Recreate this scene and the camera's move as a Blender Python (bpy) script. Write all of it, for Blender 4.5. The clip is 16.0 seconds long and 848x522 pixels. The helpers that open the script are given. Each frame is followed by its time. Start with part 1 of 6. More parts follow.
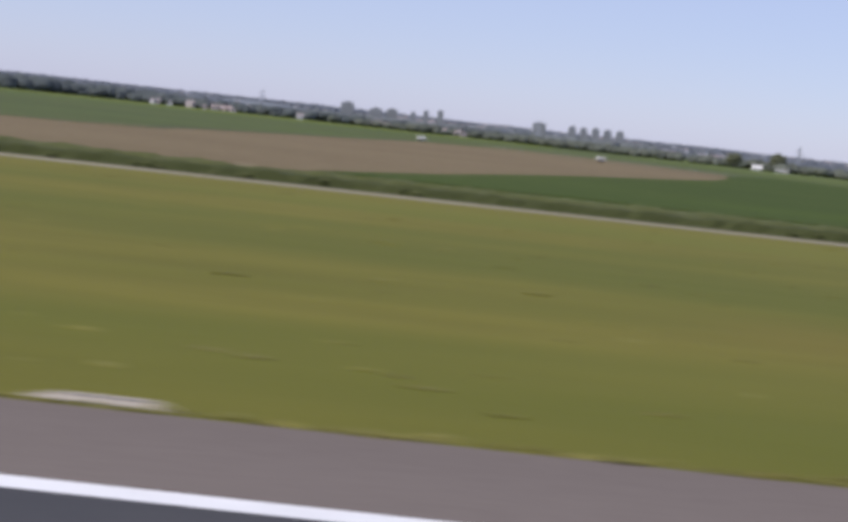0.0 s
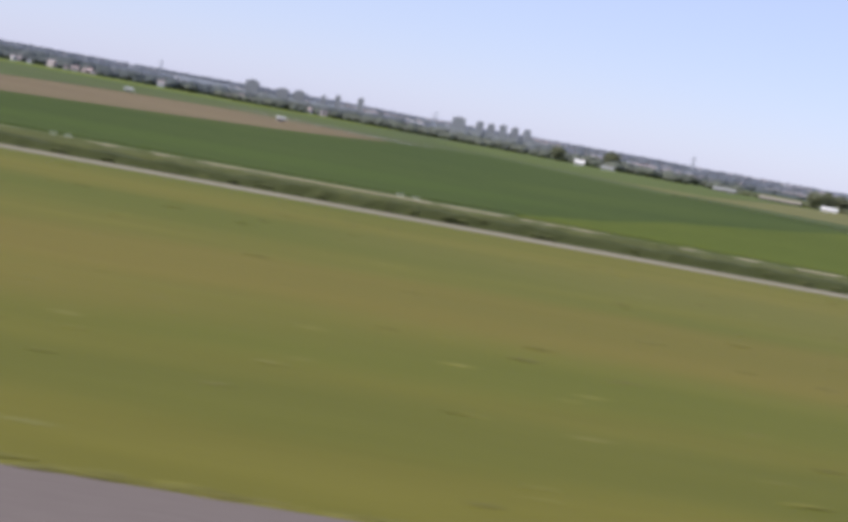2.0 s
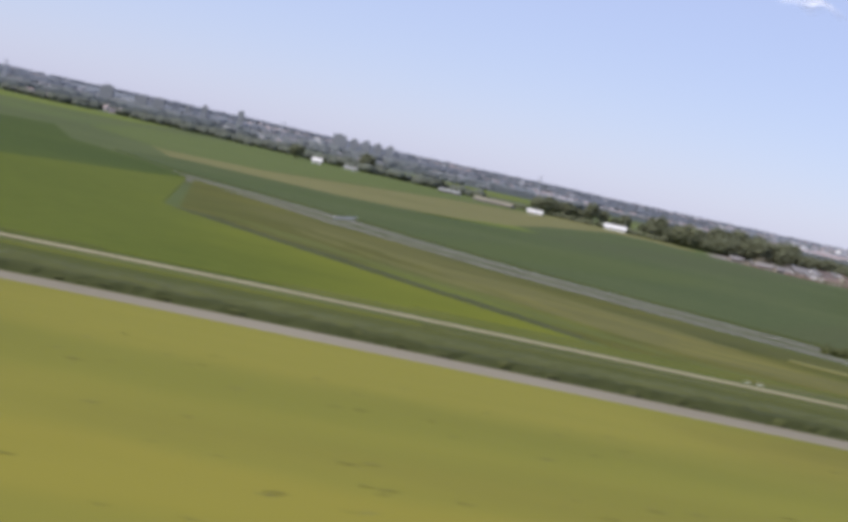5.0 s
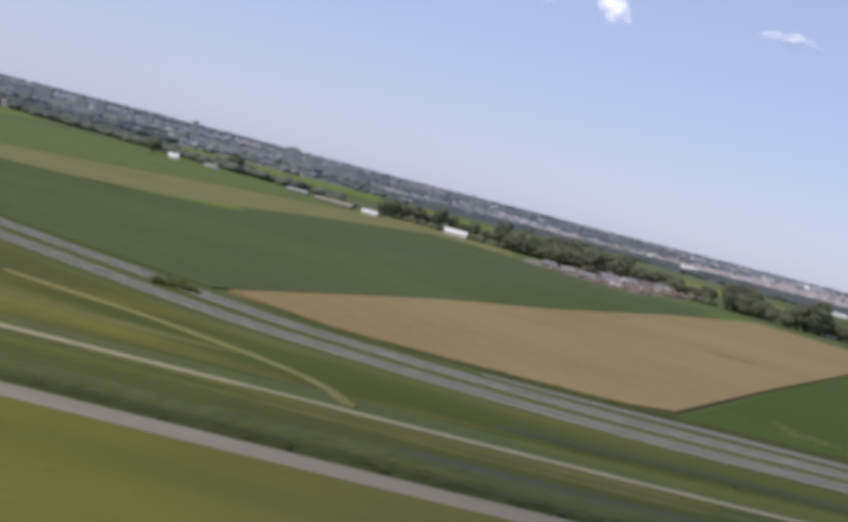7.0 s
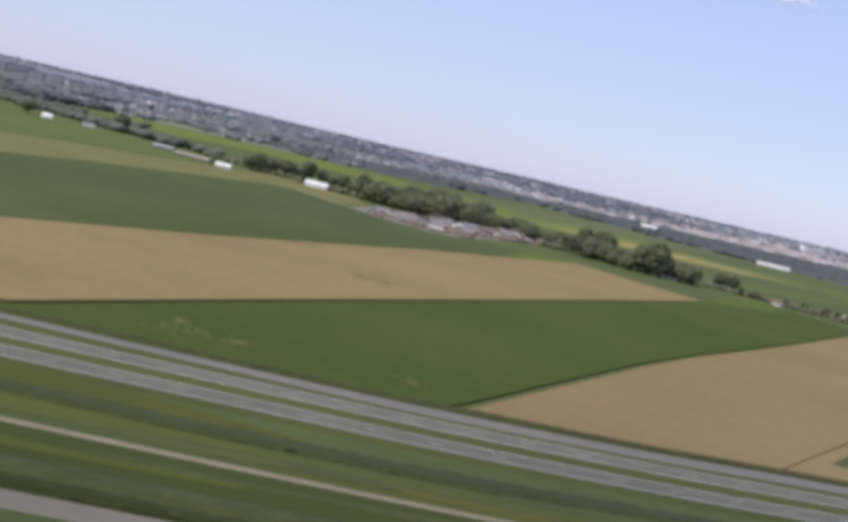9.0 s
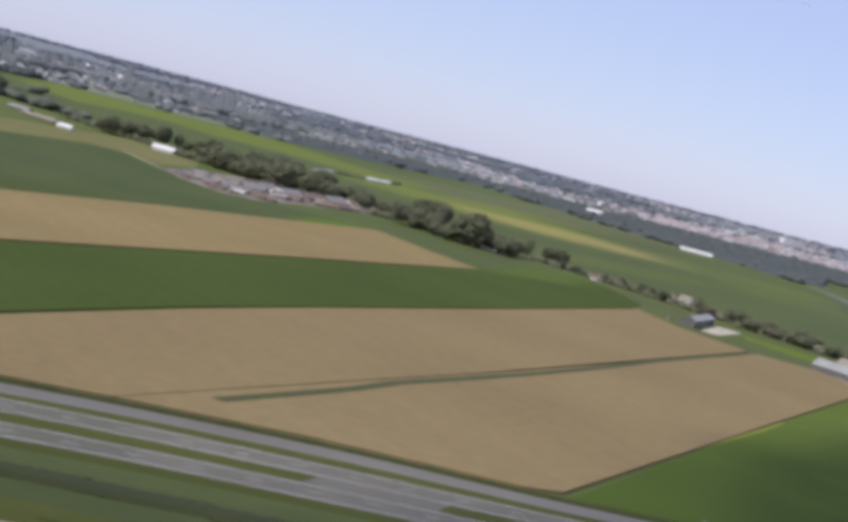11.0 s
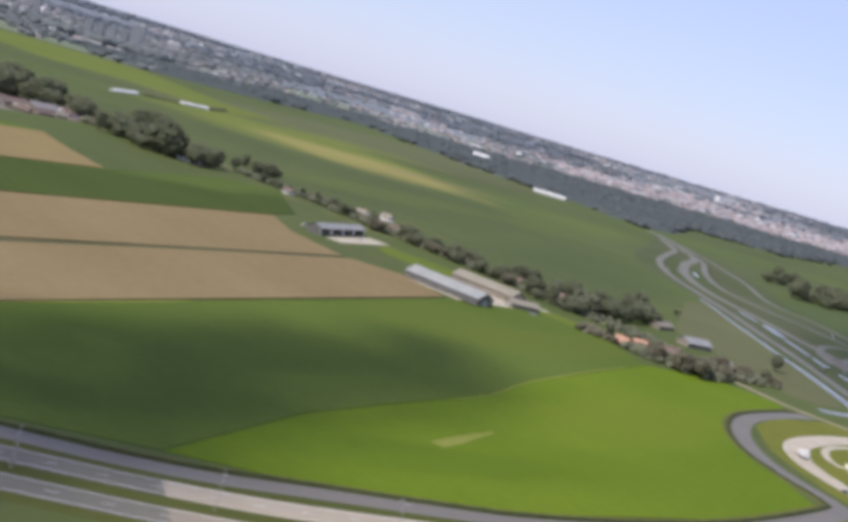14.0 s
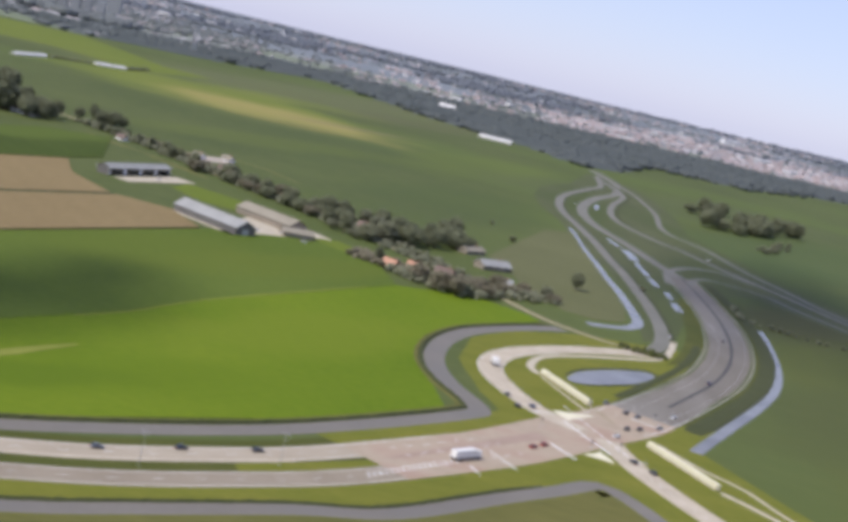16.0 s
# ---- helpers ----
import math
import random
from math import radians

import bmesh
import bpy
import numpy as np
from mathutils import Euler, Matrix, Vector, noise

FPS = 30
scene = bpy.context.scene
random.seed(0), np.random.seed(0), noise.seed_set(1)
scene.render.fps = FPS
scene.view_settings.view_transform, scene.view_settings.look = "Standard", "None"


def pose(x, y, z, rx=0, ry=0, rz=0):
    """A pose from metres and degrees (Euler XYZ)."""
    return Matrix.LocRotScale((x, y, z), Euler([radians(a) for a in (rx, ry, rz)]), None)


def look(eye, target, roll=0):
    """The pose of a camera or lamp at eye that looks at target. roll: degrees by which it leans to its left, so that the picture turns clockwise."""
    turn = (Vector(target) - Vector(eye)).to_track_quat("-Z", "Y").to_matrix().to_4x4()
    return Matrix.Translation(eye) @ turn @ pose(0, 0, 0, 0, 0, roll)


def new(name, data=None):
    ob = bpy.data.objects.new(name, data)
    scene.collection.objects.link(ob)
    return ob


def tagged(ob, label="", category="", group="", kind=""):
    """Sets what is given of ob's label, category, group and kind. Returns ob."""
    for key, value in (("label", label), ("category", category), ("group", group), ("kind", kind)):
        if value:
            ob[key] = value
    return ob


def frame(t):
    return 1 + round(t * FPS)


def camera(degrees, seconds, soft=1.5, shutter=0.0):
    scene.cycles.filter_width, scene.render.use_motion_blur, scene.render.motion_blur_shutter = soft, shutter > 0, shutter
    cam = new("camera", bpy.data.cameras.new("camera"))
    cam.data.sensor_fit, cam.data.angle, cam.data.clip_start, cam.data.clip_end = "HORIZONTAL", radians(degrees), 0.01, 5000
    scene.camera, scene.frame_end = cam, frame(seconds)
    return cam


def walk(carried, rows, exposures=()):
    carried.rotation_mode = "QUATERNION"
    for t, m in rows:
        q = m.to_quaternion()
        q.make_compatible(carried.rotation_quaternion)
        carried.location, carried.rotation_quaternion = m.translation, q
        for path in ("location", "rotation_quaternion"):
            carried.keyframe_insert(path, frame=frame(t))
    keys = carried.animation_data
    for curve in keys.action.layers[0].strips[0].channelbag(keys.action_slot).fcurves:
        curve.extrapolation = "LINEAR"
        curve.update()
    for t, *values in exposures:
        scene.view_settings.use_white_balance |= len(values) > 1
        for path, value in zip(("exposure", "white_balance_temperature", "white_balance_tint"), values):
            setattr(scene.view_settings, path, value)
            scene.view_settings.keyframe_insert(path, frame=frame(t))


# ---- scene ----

cam = camera(33.63, 16.0, soft=4.8, shutter=0.4)
PATH = [
    (0.0, pose(0.00, 0.00, 4.20, 84.531, -6.153, 0.217)),
    (0.5, pose(19.05, 0.27, 4.27, 85.130, -6.150, -0.459)),
    (1.0, pose(38.12, 0.58, 4.47, 84.741, -7.884, -0.481)),
    (1.5, pose(57.21, 0.93, 4.80, 84.506, -9.064, -0.883)),
    (2.0, pose(76.31, 1.33, 5.29, 84.538, -10.246, -1.077)),
    (2.5, pose(95.43, 1.76, 5.95, 84.648, -10.680, -1.410)),
    (3.0, pose(114.56, 2.24, 6.77, 85.075, -11.014, -1.752)),
    (3.5, pose(133.70, 2.75, 7.75, 85.353, -11.355, -2.095)),
    (4.0, pose(152.85, 3.29, 8.87, 85.544, -11.639, -2.426)),
    (4.5, pose(172.01, 3.85, 10.09, 85.748, -11.934, -2.729)),
    (5.0, pose(191.18, 4.43, 11.40, 86.066, -12.310, -2.991)),
    (5.5, pose(210.35, 5.00, 12.78, 86.580, -12.835, -3.195)),
    (6.0, pose(229.51, 5.56, 14.22, 87.360, -13.579, -3.329)),
    (6.5, pose(248.67, 6.11, 15.74, 87.608, -14.470, -3.470)),
    (7.0, pose(267.80, 6.66, 17.38, 87.067, -14.469, -2.896)),
    (7.5, pose(286.89, 7.20, 19.17, 86.747, -13.646, -2.714)),
    (8.0, pose(305.93, 7.73, 21.13, 86.457, -13.359, -2.677)),
    (8.5, pose(324.91, 8.27, 23.26, 85.940, -12.638, -2.237)),
    (9.0, pose(343.81, 8.83, 25.56, 85.720, -13.106, -1.952)),
    (9.5, pose(362.64, 9.41, 28.10, 85.514, -13.540, -1.737)),
    (10.0, pose(381.39, 10.01, 30.75, 85.323, -13.941, -1.588)),
    (10.5, pose(400.05, 10.64, 33.50, 85.152, -14.308, -1.498)),
    (11.0, pose(418.65, 11.30, 36.20, 85.003, -14.645, -1.463)),
    (11.5, pose(437.19, 11.99, 38.80, 84.880, -14.951, -1.479)),
    (12.0, pose(455.69, 12.71, 41.10, 84.785, -15.227, -1.539)),
    (12.5, pose(474.19, 13.45, 43.06, 84.960, -15.107, -1.897)),
    (13.0, pose(492.70, 14.19, 45.32, 84.624, -15.487, -1.732)),
    (13.5, pose(511.26, 14.93, 47.55, 83.970, -16.080, -2.079)),
    (14.0, pose(529.89, 15.65, 49.75, 83.333, -16.566, -2.125)),
    (14.5, pose(548.58, 16.36, 51.96, 83.174, -16.978, -2.386)),
    (15.0, pose(567.33, 17.04, 54.21, 82.994, -16.340, -2.251)),
    (15.5, pose(586.14, 17.71, 56.52, 82.220, -16.245, -1.726)),
    (16.0, pose(605.00, 18.34, 58.92, 81.482, -13.507, -0.921)),
]

walk(cam, PATH, exposures=[(0.0, 0.1), (0.5, 0.22), (1.0, 0.2), (1.5, 0.28), (3.0, 0.35), (5.5, 0.19), (6.0, 0.2), (6.5, 0.0), (7.0, 0.05), (8.0, 0.2), (9.0, 0.24), (11.5, 0.2), (12.5, 0.25), (14.0, 0.32), (14.5, 0.36), (15.5, 0.36), (16.0, 0.31)])

# ---- world and sun ----
SUN_EL, SUN_AZ = radians(48), radians(216)      # azimuth of the sun counted from +x towards +y
SUN_DIR = Vector((math.cos(SUN_AZ) * math.cos(SUN_EL), math.sin(SUN_AZ) * math.cos(SUN_EL), math.sin(SUN_EL)))
world = bpy.data.worlds.new("world")
scene.world = world
world.use_nodes = True
wn, wl = world.node_tree.nodes, world.node_tree.links
sky = wn.new("ShaderNodeTexSky")
sky.sky_type = "NISHITA"
sky.sun_disc = False
sky.sun_elevation = SUN_EL
sky.sun_rotation = radians(90) - SUN_AZ
sky.altitude = 0
sky.air_density, sky.dust_density, sky.ozone_density = 1.0, 0.4, 3.0
haze = wn.new("ShaderNodeMix")           # thin even summer haze over the clear sky
haze.data_type = "RGBA"
haze.inputs[0].default_value = 0.64
haze.inputs[7].default_value = (3.45, 3.68, 6.1, 1)
wl.new(sky.outputs[0], haze.inputs[6])
wl.new(haze.outputs[2], wn["Background"].inputs[0])
wn["Background"].inputs[1].default_value = 0.127
sun = new("sun", bpy.data.lights.new("sun", "SUN"))
sun.data.energy, sun.data.angle, sun.data.color = 3.2, radians(0.55), (1.0, 0.94, 0.865)
sun.matrix_world = look(SUN_DIR * 900, (0, 0, 0))


# ---- materials ----
def nodes_of(name):
    m = bpy.data.materials.new(name)
    m.use_nodes = True
    return m, m.node_tree.nodes, m.node_tree.links, m.node_tree.nodes["Principled BSDF"]


def mat(name, dark, light, scale=1.0, fine=12.0, rough=0.85, bump=0.0, stretch=(1, 1, 1), turn=0.0, per_object=0.0, island=0.0, metal=0.0, spec=0.3, contrast=0.5, third=None, third_scale=0.02, thin=0.0):
    """A rough surface with broad patches and fine grain; scale: patches per metre, fine: how much finer the grain is."""
    m, n, l, b = nodes_of(name)
    geo = n.new("ShaderNodeNewGeometry")
    mp = n.new("ShaderNodeMapping")
    mp.inputs["Scale"].default_value = stretch
    mp.inputs["Rotation"].default_value = (0, 0, turn)
    l.new(geo.outputs["Position"], mp.inputs["Vector"])
    big, small = n.new("ShaderNodeTexNoise"), n.new("ShaderNodeTexNoise")
    big.inputs["Scale"].default_value, big.inputs["Detail"].default_value = scale, 3
    small.inputs["Scale"].default_value, small.inputs["Detail"].default_value = scale * fine, 4
    l.new(mp.outputs[0], big.inputs["Vector"]), l.new(mp.outputs[0], small.inputs["Vector"])
    mixf = n.new("ShaderNodeMath")
    mixf.operation = "MULTIPLY_ADD"
    mixf.inputs[1].default_value = 0.55
    half = n.new("ShaderNodeMath")
    half.operation = "MULTIPLY"
    half.inputs[1].default_value = 0.45
    l.new(small.outputs["Fac"], half.inputs[0])
    l.new(big.outputs["Fac"], mixf.inputs[0]), l.new(half.outputs[0], mixf.inputs[2])
    ramp = n.new("ShaderNodeValToRGB")
    ramp.color_ramp.elements[0].position, ramp.color_ramp.elements[1].position = 0.5 - contrast / 2.6, 0.5 + contrast / 2.6
    ramp.color_ramp.elements[0].color, ramp.color_ramp.elements[1].color = (*dark, 1), (*light, 1)
    l.new(mixf.outputs[0], ramp.inputs[0])
    col = ramp.outputs[0]
    if third:
        wide = n.new("ShaderNodeTexNoise")
        wide.inputs["Scale"].default_value, wide.inputs["Detail"].default_value = third_scale, 2
        l.new(mp.outputs[0], wide.inputs["Vector"])
        r2 = n.new("ShaderNodeValToRGB")
        r2.color_ramp.elements[0].position, r2.color_ramp.elements[1].position = 0.45, 0.66
        l.new(wide.outputs["Fac"], r2.inputs[0])
        mx = n.new("ShaderNodeMix")
        mx.data_type = "RGBA"
        mx.inputs[7].default_value = (*third, 1)
        l.new(r2.outputs[0], mx.inputs[0]), l.new(col, mx.inputs[6])
        col = mx.outputs[2]
    if per_object or island:
        hsv = n.new("ShaderNodeHueSaturation")
        mr = n.new("ShaderNodeMapRange")
        amount = per_object or island
        mr.inputs["To Min"].default_value, mr.inputs["To Max"].default_value = 1 - amount, 1 + amount
        if per_object:
            l.new(n.new("ShaderNodeObjectInfo").outputs["Random"], mr.inputs[0])
        else:
            l.new(geo.outputs["Random Per Island"], mr.inputs[0])
        l.new(mr.outputs[0], hsv.inputs["Value"])
        l.new(col, hsv.inputs["Color"])
        col = hsv.outputs[0]
    l.new(col, b.inputs["Base Color"])
    b.inputs["Roughness"].default_value, b.inputs["Metallic"].default_value = rough, metal
    b.inputs["Specular IOR Level"].default_value = spec
    if thin:                                 # leaves let light through
        tr, ms = n.new("ShaderNodeBsdfTranslucent"), n.new("ShaderNodeMixShader")
        ms.inputs[0].default_value = thin
        l.new(col, tr.inputs["Color"])
        l.new(b.outputs[0], ms.inputs[1]), l.new(tr.outputs[0], ms.inputs[2])
        l.new(ms.outputs[0], n["Material Output"].inputs["Surface"])
    if bump:
        bp = n.new("ShaderNodeBump")
        bp.inputs["Strength"].default_value, bp.inputs["Distance"].default_value = 0.6, bump
        l.new(small.outputs["Fac"], bp.inputs["Height"])
        l.new(bp.outputs[0], b.inputs["Normal"])
    return m


def crop_mat(name, dark, light, turn, rows=1.2, depth=0.25, patch=0.02, bump=0.12):
    """A crop or mown field: faint drilling rows along one direction over broad patches."""
    m = mat(name, dark, light, scale=patch, fine=25, rough=0.9, bump=bump, contrast=0.5, spec=0.06)
    n, l = m.node_tree.nodes, m.node_tree.links
    b = n["Principled BSDF"]
    old = b.inputs["Base Color"].links[0].from_socket
    geo = next(x for x in n if x.type == "NEW_GEOMETRY")
    mp = n.new("ShaderNodeMapping")
    mp.inputs["Rotation"].default_value = (0, 0, turn)
    l.new(geo.outputs["Position"], mp.inputs["Vector"])
    w = n.new("ShaderNodeTexWave")
    w.inputs["Scale"].default_value, w.inputs["Distortion"].default_value, w.inputs["Detail"].default_value = rows * 0.05, 1.2, 2
    w.inputs["Detail Scale"].default_value = 0.4
    l.new(mp.outputs[0], w.inputs["Vector"])
    mr = n.new("ShaderNodeMapRange")
    mr.inputs["To Min"].default_value, mr.inputs["To Max"].default_value = 1 - depth * 0.12, 1.0 + depth * 0.06
    l.new(w.outputs["Fac"], mr.inputs[0])
    hsv = n.new("ShaderNodeHueSaturation")
    l.new(mr.outputs[0], hsv.inputs["Value"]), l.new(old, hsv.inputs["Color"])
    l.new(hsv.outputs[0], b.inputs["Base Color"])
    return m


def plain(name, col, rough=0.6, metal=0.0, spec=0.4, vary=0.12):
    return mat(name, tuple(c * (1 - vary) for c in col), tuple(min(1, c * (1 + vary)) for c in col), scale=0.6, fine=9, rough=rough, metal=metal, spec=spec)


M = {}
M["meadow"] = mat("meadow", (0.067, 0.087, 0.029), (0.099, 0.117, 0.039), scale=0.014, fine=12, bump=0.06, contrast=0.45, third=(0.092, 0.119, 0.033), third_scale=0.005, spec=0.08)
M["airfield_grass"] = mat("airfield_grass", (0.102, 0.099, 0.0125), (0.18, 0.158, 0.0255), scale=0.06, fine=9, bump=0.06, stretch=(0.22, 1, 1), contrast=0.75, third=(0.102, 0.112, 0.0135), third_scale=0.07, spec=0.16)


def stretch_tone(m, x0, x1, x2, x3, col):
    """Another grass colour along one stretch of a field, with a ragged change."""
    n, l = m.node_tree.nodes, m.node_tree.links
    b = n["Principled BSDF"]
    old = b.inputs["Base Color"].links[0].from_socket
    geo = next(q for q in n if q.type == "NEW_GEOMETRY")
    sep, tex, add = n.new("ShaderNodeSeparateXYZ"), n.new("ShaderNodeTexNoise"), n.new("ShaderNodeMath")
    tex.inputs["Scale"].default_value, tex.inputs["Detail"].default_value = 0.03, 4
    add.operation = "MULTIPLY_ADD"
    add.inputs[1].default_value = 70.0
    l.new(geo.outputs["Position"], sep.inputs[0]), l.new(geo.outputs["Position"], tex.inputs["Vector"])
    l.new(tex.outputs["Fac"], add.inputs[0]), l.new(sep.outputs[0], add.inputs[2])
    up, down, mul = n.new("ShaderNodeMapRange"), n.new("ShaderNodeMapRange"), n.new("ShaderNodeMath")
    for q, a, c in ((up, x0, x1), (down, x3, x2)):
        q.interpolation_type = "SMOOTHSTEP"
        q.inputs["From Min"].default_value, q.inputs["From Max"].default_value = a + 35, c + 35
        l.new(add.outputs[0], q.inputs[0])
    mul.operation = "MULTIPLY"
    l.new(up.outputs[0], mul.inputs[0]), l.new(down.outputs[0], mul.inputs[1])
    scale = n.new("ShaderNodeMath")
    scale.operation = "MULTIPLY"
    scale.inputs[1].default_value = 0.6
    l.new(mul.outputs[0], scale.inputs[0])
    mx = n.new("ShaderNodeMix")
    mx.data_type = "RGBA"
    mx.inputs[7].default_value = (*col, 1)
    l.new(scale.outputs[0], mx.inputs[0]), l.new(old, mx.inputs[6]), l.new(mx.outputs[2], b.inputs["Base Color"])


# A sunlit stretch, then a cloud-shaded one, both put into the grass colour.
stretch_tone(M["airfield_grass"], 140, 190, 212, 244, (0.245, 0.23, 0.032))
stretch_tone(M["airfield_grass"], 232, 285, 900, 950, (0.088, 0.094, 0.026))
# Sun on the field's near end, put into its colour.
GRASS_SUNLIT = (0.168, 0.178, 0.018)
# Lit copy of verge: the sun is put into its colour.
M["verge_sunny"] = mat("verge_sunny", (0.095, 0.117, 0.015), (0.19, 0.182, 0.033), scale=0.13, fine=9, bump=0.06, stretch=(0.4, 1, 1), contrast=0.75, spec=0.08)
# Shaded copy: cloud shade on the middle stretch is put into its colour.
M["verge"] = mat("verge", (0.05, 0.062, 0.013), (0.105, 0.108, 0.026), scale=0.09, fine=10, bump=0.06, stretch=(0.25, 1, 1), contrast=0.7, spec=0.1, third=(0.066, 0.078, 0.017), third_scale=0.04)
M["verge_bright"] = mat("verge_bright", (0.075, 0.092, 0.017), (0.122, 0.128, 0.031), scale=0.12, fine=9, bump=0.05, contrast=0.8, spec=0.1)
M["rough_grass"] = mat("rough_grass", (0.036, 0.047, 0.008), (0.145, 0.136, 0.024), scale=0.1, fine=6, bump=0.1, stretch=(0.16, 1, 1), turn=radians(48), contrast=0.5, third=(0.076, 0.084, 0.016), third_scale=0.07, spec=0.08)
M["dry_grass"] = mat("dry_grass", (0.084, 0.088, 0.025), (0.16, 0.148, 0.046), scale=0.14, fine=6, bump=0.08, stretch=(0.3, 1, 1), turn=radians(50), contrast=0.8, spec=0.08)
M["crop_dark"] = crop_mat("crop_dark", (0.046, 0.069, 0.014), (0.068, 0.092, 0.02), radians(-28))
M["crop_teal"] = crop_mat("crop_teal", (0.055, 0.077, 0.026), (0.087, 0.106, 0.039), radians(-28))
M["crop_mid"] = crop_mat("crop_mid", (0.077, 0.112, 0.018), (0.105, 0.142, 0.026), radians(-28), depth=0.06)
M["grass_bright"] = crop_mat("grass_bright", (0.092, 0.148, 0.009), (0.137, 0.188, 0.014), radians(-20), depth=0.1)
M["grass_lime"] = crop_mat("grass_lime", (0.095, 0.135, 0.018), (0.145, 0.175, 0.032), radians(-20), depth=0.15)
M["grass_near"] = crop_mat("grass_near", (0.074, 0.097, 0.012), (0.106, 0.126, 0.020), radians(-20), depth=0.1)
stretch_tone(M["grass_near"], 165, 205, 230, 250, GRASS_SUNLIT)
M["verge_far"] = mat("verge_far", (0.062, 0.075, 0.033), (0.108, 0.116, 0.052), scale=0.05, fine=9, stretch=(1, 0.3, 1), contrast=0.6, spec=0.1, third=(0.07, 0.088, 0.03), third_scale=0.02)
M["olive_far"] = crop_mat("olive_far", (0.105, 0.112, 0.05), (0.135, 0.138, 0.064), radians(-28), depth=0.1)
M["pasture_dull"] = crop_mat("pasture_dull", (0.086, 0.113, 0.033), (0.116, 0.14, 0.043), radians(-28), depth=0.1)
M["pasture"] = crop_mat("pasture", (0.112, 0.146, 0.026), (0.152, 0.178, 0.038), radians(-24), depth=0.1)
M["wheat"] = crop_mat("wheat", (0.19, 0.14, 0.068), (0.245, 0.187, 0.091), radians(-26), rows=0.8, depth=0.12)
M["wheat_gold"] = crop_mat("wheat_gold", (0.205, 0.152, 0.068), (0.262, 0.2, 0.088), radians(-26), rows=0.8, depth=0.1)
M["soil"] = crop_mat("soil", (0.15, 0.115, 0.064), (0.20, 0.155, 0.088), radians(-50), rows=1.5, depth=0.12)
M["pale_stubble"] = crop_mat("pale_stubble", (0.13, 0.13, 0.048), (0.18, 0.17, 0.068), radians(-28), depth=0.12)
M["mown_pale"] = crop_mat("mown_pale", (0.175, 0.198, 0.035), (0.235, 0.245, 0.055), radians(-30), depth=0.1)
M["asphalt_dark"] = mat("asphalt_dark", (0.045, 0.045, 0.048), (0.07, 0.068, 0.068), scale=0.3, fine=40, rough=0.9, bump=0.01)
M["asphalt_shoulder"] = mat("asphalt_shoulder", (0.142, 0.117, 0.1), (0.182, 0.151, 0.13), scale=0.12, fine=60, rough=0.92, bump=0.01, stretch=(0.3, 1, 1), spec=0.15)
# Two asphalts darker than asphalt_warm: cloud shade is put into their colour.
M["asphalt_grey"] = mat("asphalt_grey", (0.137, 0.129, 0.102), (0.184, 0.174, 0.138), scale=0.15, fine=30, rough=0.9, bump=0.01, spec=0.1)
M["asphalt_dim"] = mat("asphalt_dim", (0.118, 0.116, 0.088), (0.158, 0.155, 0.12), scale=0.15, fine=30, rough=0.9, bump=0.01, spec=0.1)
M["asphalt_pale"] = mat("asphalt_pale", (0.205, 0.183, 0.13), (0.275, 0.247, 0.182), scale=0.15, fine=30, rough=0.95, bump=0.01, stretch=(0.4, 1, 1), spec=0.1)
M["asphalt_light"] = mat("asphalt_light", (0.31, 0.262, 0.19), (0.40, 0.345, 0.26), scale=0.15, fine=30, rough=0.9, bump=0.01)
M["asphalt_warm"] = mat("asphalt_warm", (0.232, 0.195, 0.143), (0.305, 0.26, 0.196), scale=0.15, fine=30, rough=0.9, bump=0.01, spec=0.1)
M["concrete_road"] = mat("concrete_road", (0.36, 0.305, 0.228), (0.53, 0.465, 0.36), scale=0.22, fine=10, rough=0.9, bump=0.01, spec=0.15)
M["asphalt_pink"] = mat("asphalt_pink", (0.31, 0.25, 0.182), (0.45, 0.37, 0.275), scale=0.16, fine=9, rough=0.9, bump=0.01, spec=0.15, stretch=(0.5, 1, 1), turn=radians(-48), third=(0.34, 0.245, 0.185), third_scale=0.16)
M["asphalt_bend"] = mat("asphalt_bend", (0.128, 0.114, 0.092), (0.19, 0.172, 0.14), scale=0.12, fine=12, rough=0.9, stretch=(1, 0.25, 1), turn=radians(20), third=(0.205, 0.19, 0.16), third_scale=0.05)
M["asphalt_far"] = mat("asphalt_far", (0.14, 0.137, 0.112), (0.188, 0.183, 0.152), scale=0.08, fine=20, rough=0.9)
M["concrete"] = mat("concrete", (0.38, 0.335, 0.25), (0.50, 0.445, 0.34), scale=0.4, fine=12, rough=0.9, bump=0.01)
M["barrier_cream"] = mat("barrier_cream", (0.60, 0.56, 0.40), (0.74, 0.70, 0.53), scale=0.5, fine=12, rough=0.85, bump=0.01)
M["gravel"] = mat("gravel", (0.30, 0.26, 0.21), (0.46, 0.40, 0.33), scale=0.2, fine=14, rough=0.95, bump=0.02)
M["gravel_pink"] = mat("gravel_pink", (0.15, 0.132, 0.105), (0.27, 0.232, 0.19), scale=0.15, fine=12, rough=0.95, bump=0.02)
M["pale_path"] = mat("pale_path", (0.25, 0.215, 0.13), (0.34, 0.298, 0.19), scale=0.3, fine=12, rough=0.95, bump=0.01, spec=0.1)
M["paint_white"] = mat("paint_white", (0.66, 0.65, 0.63), (0.8, 0.79, 0.77), scale=0.8, fine=10, rough=0.7)
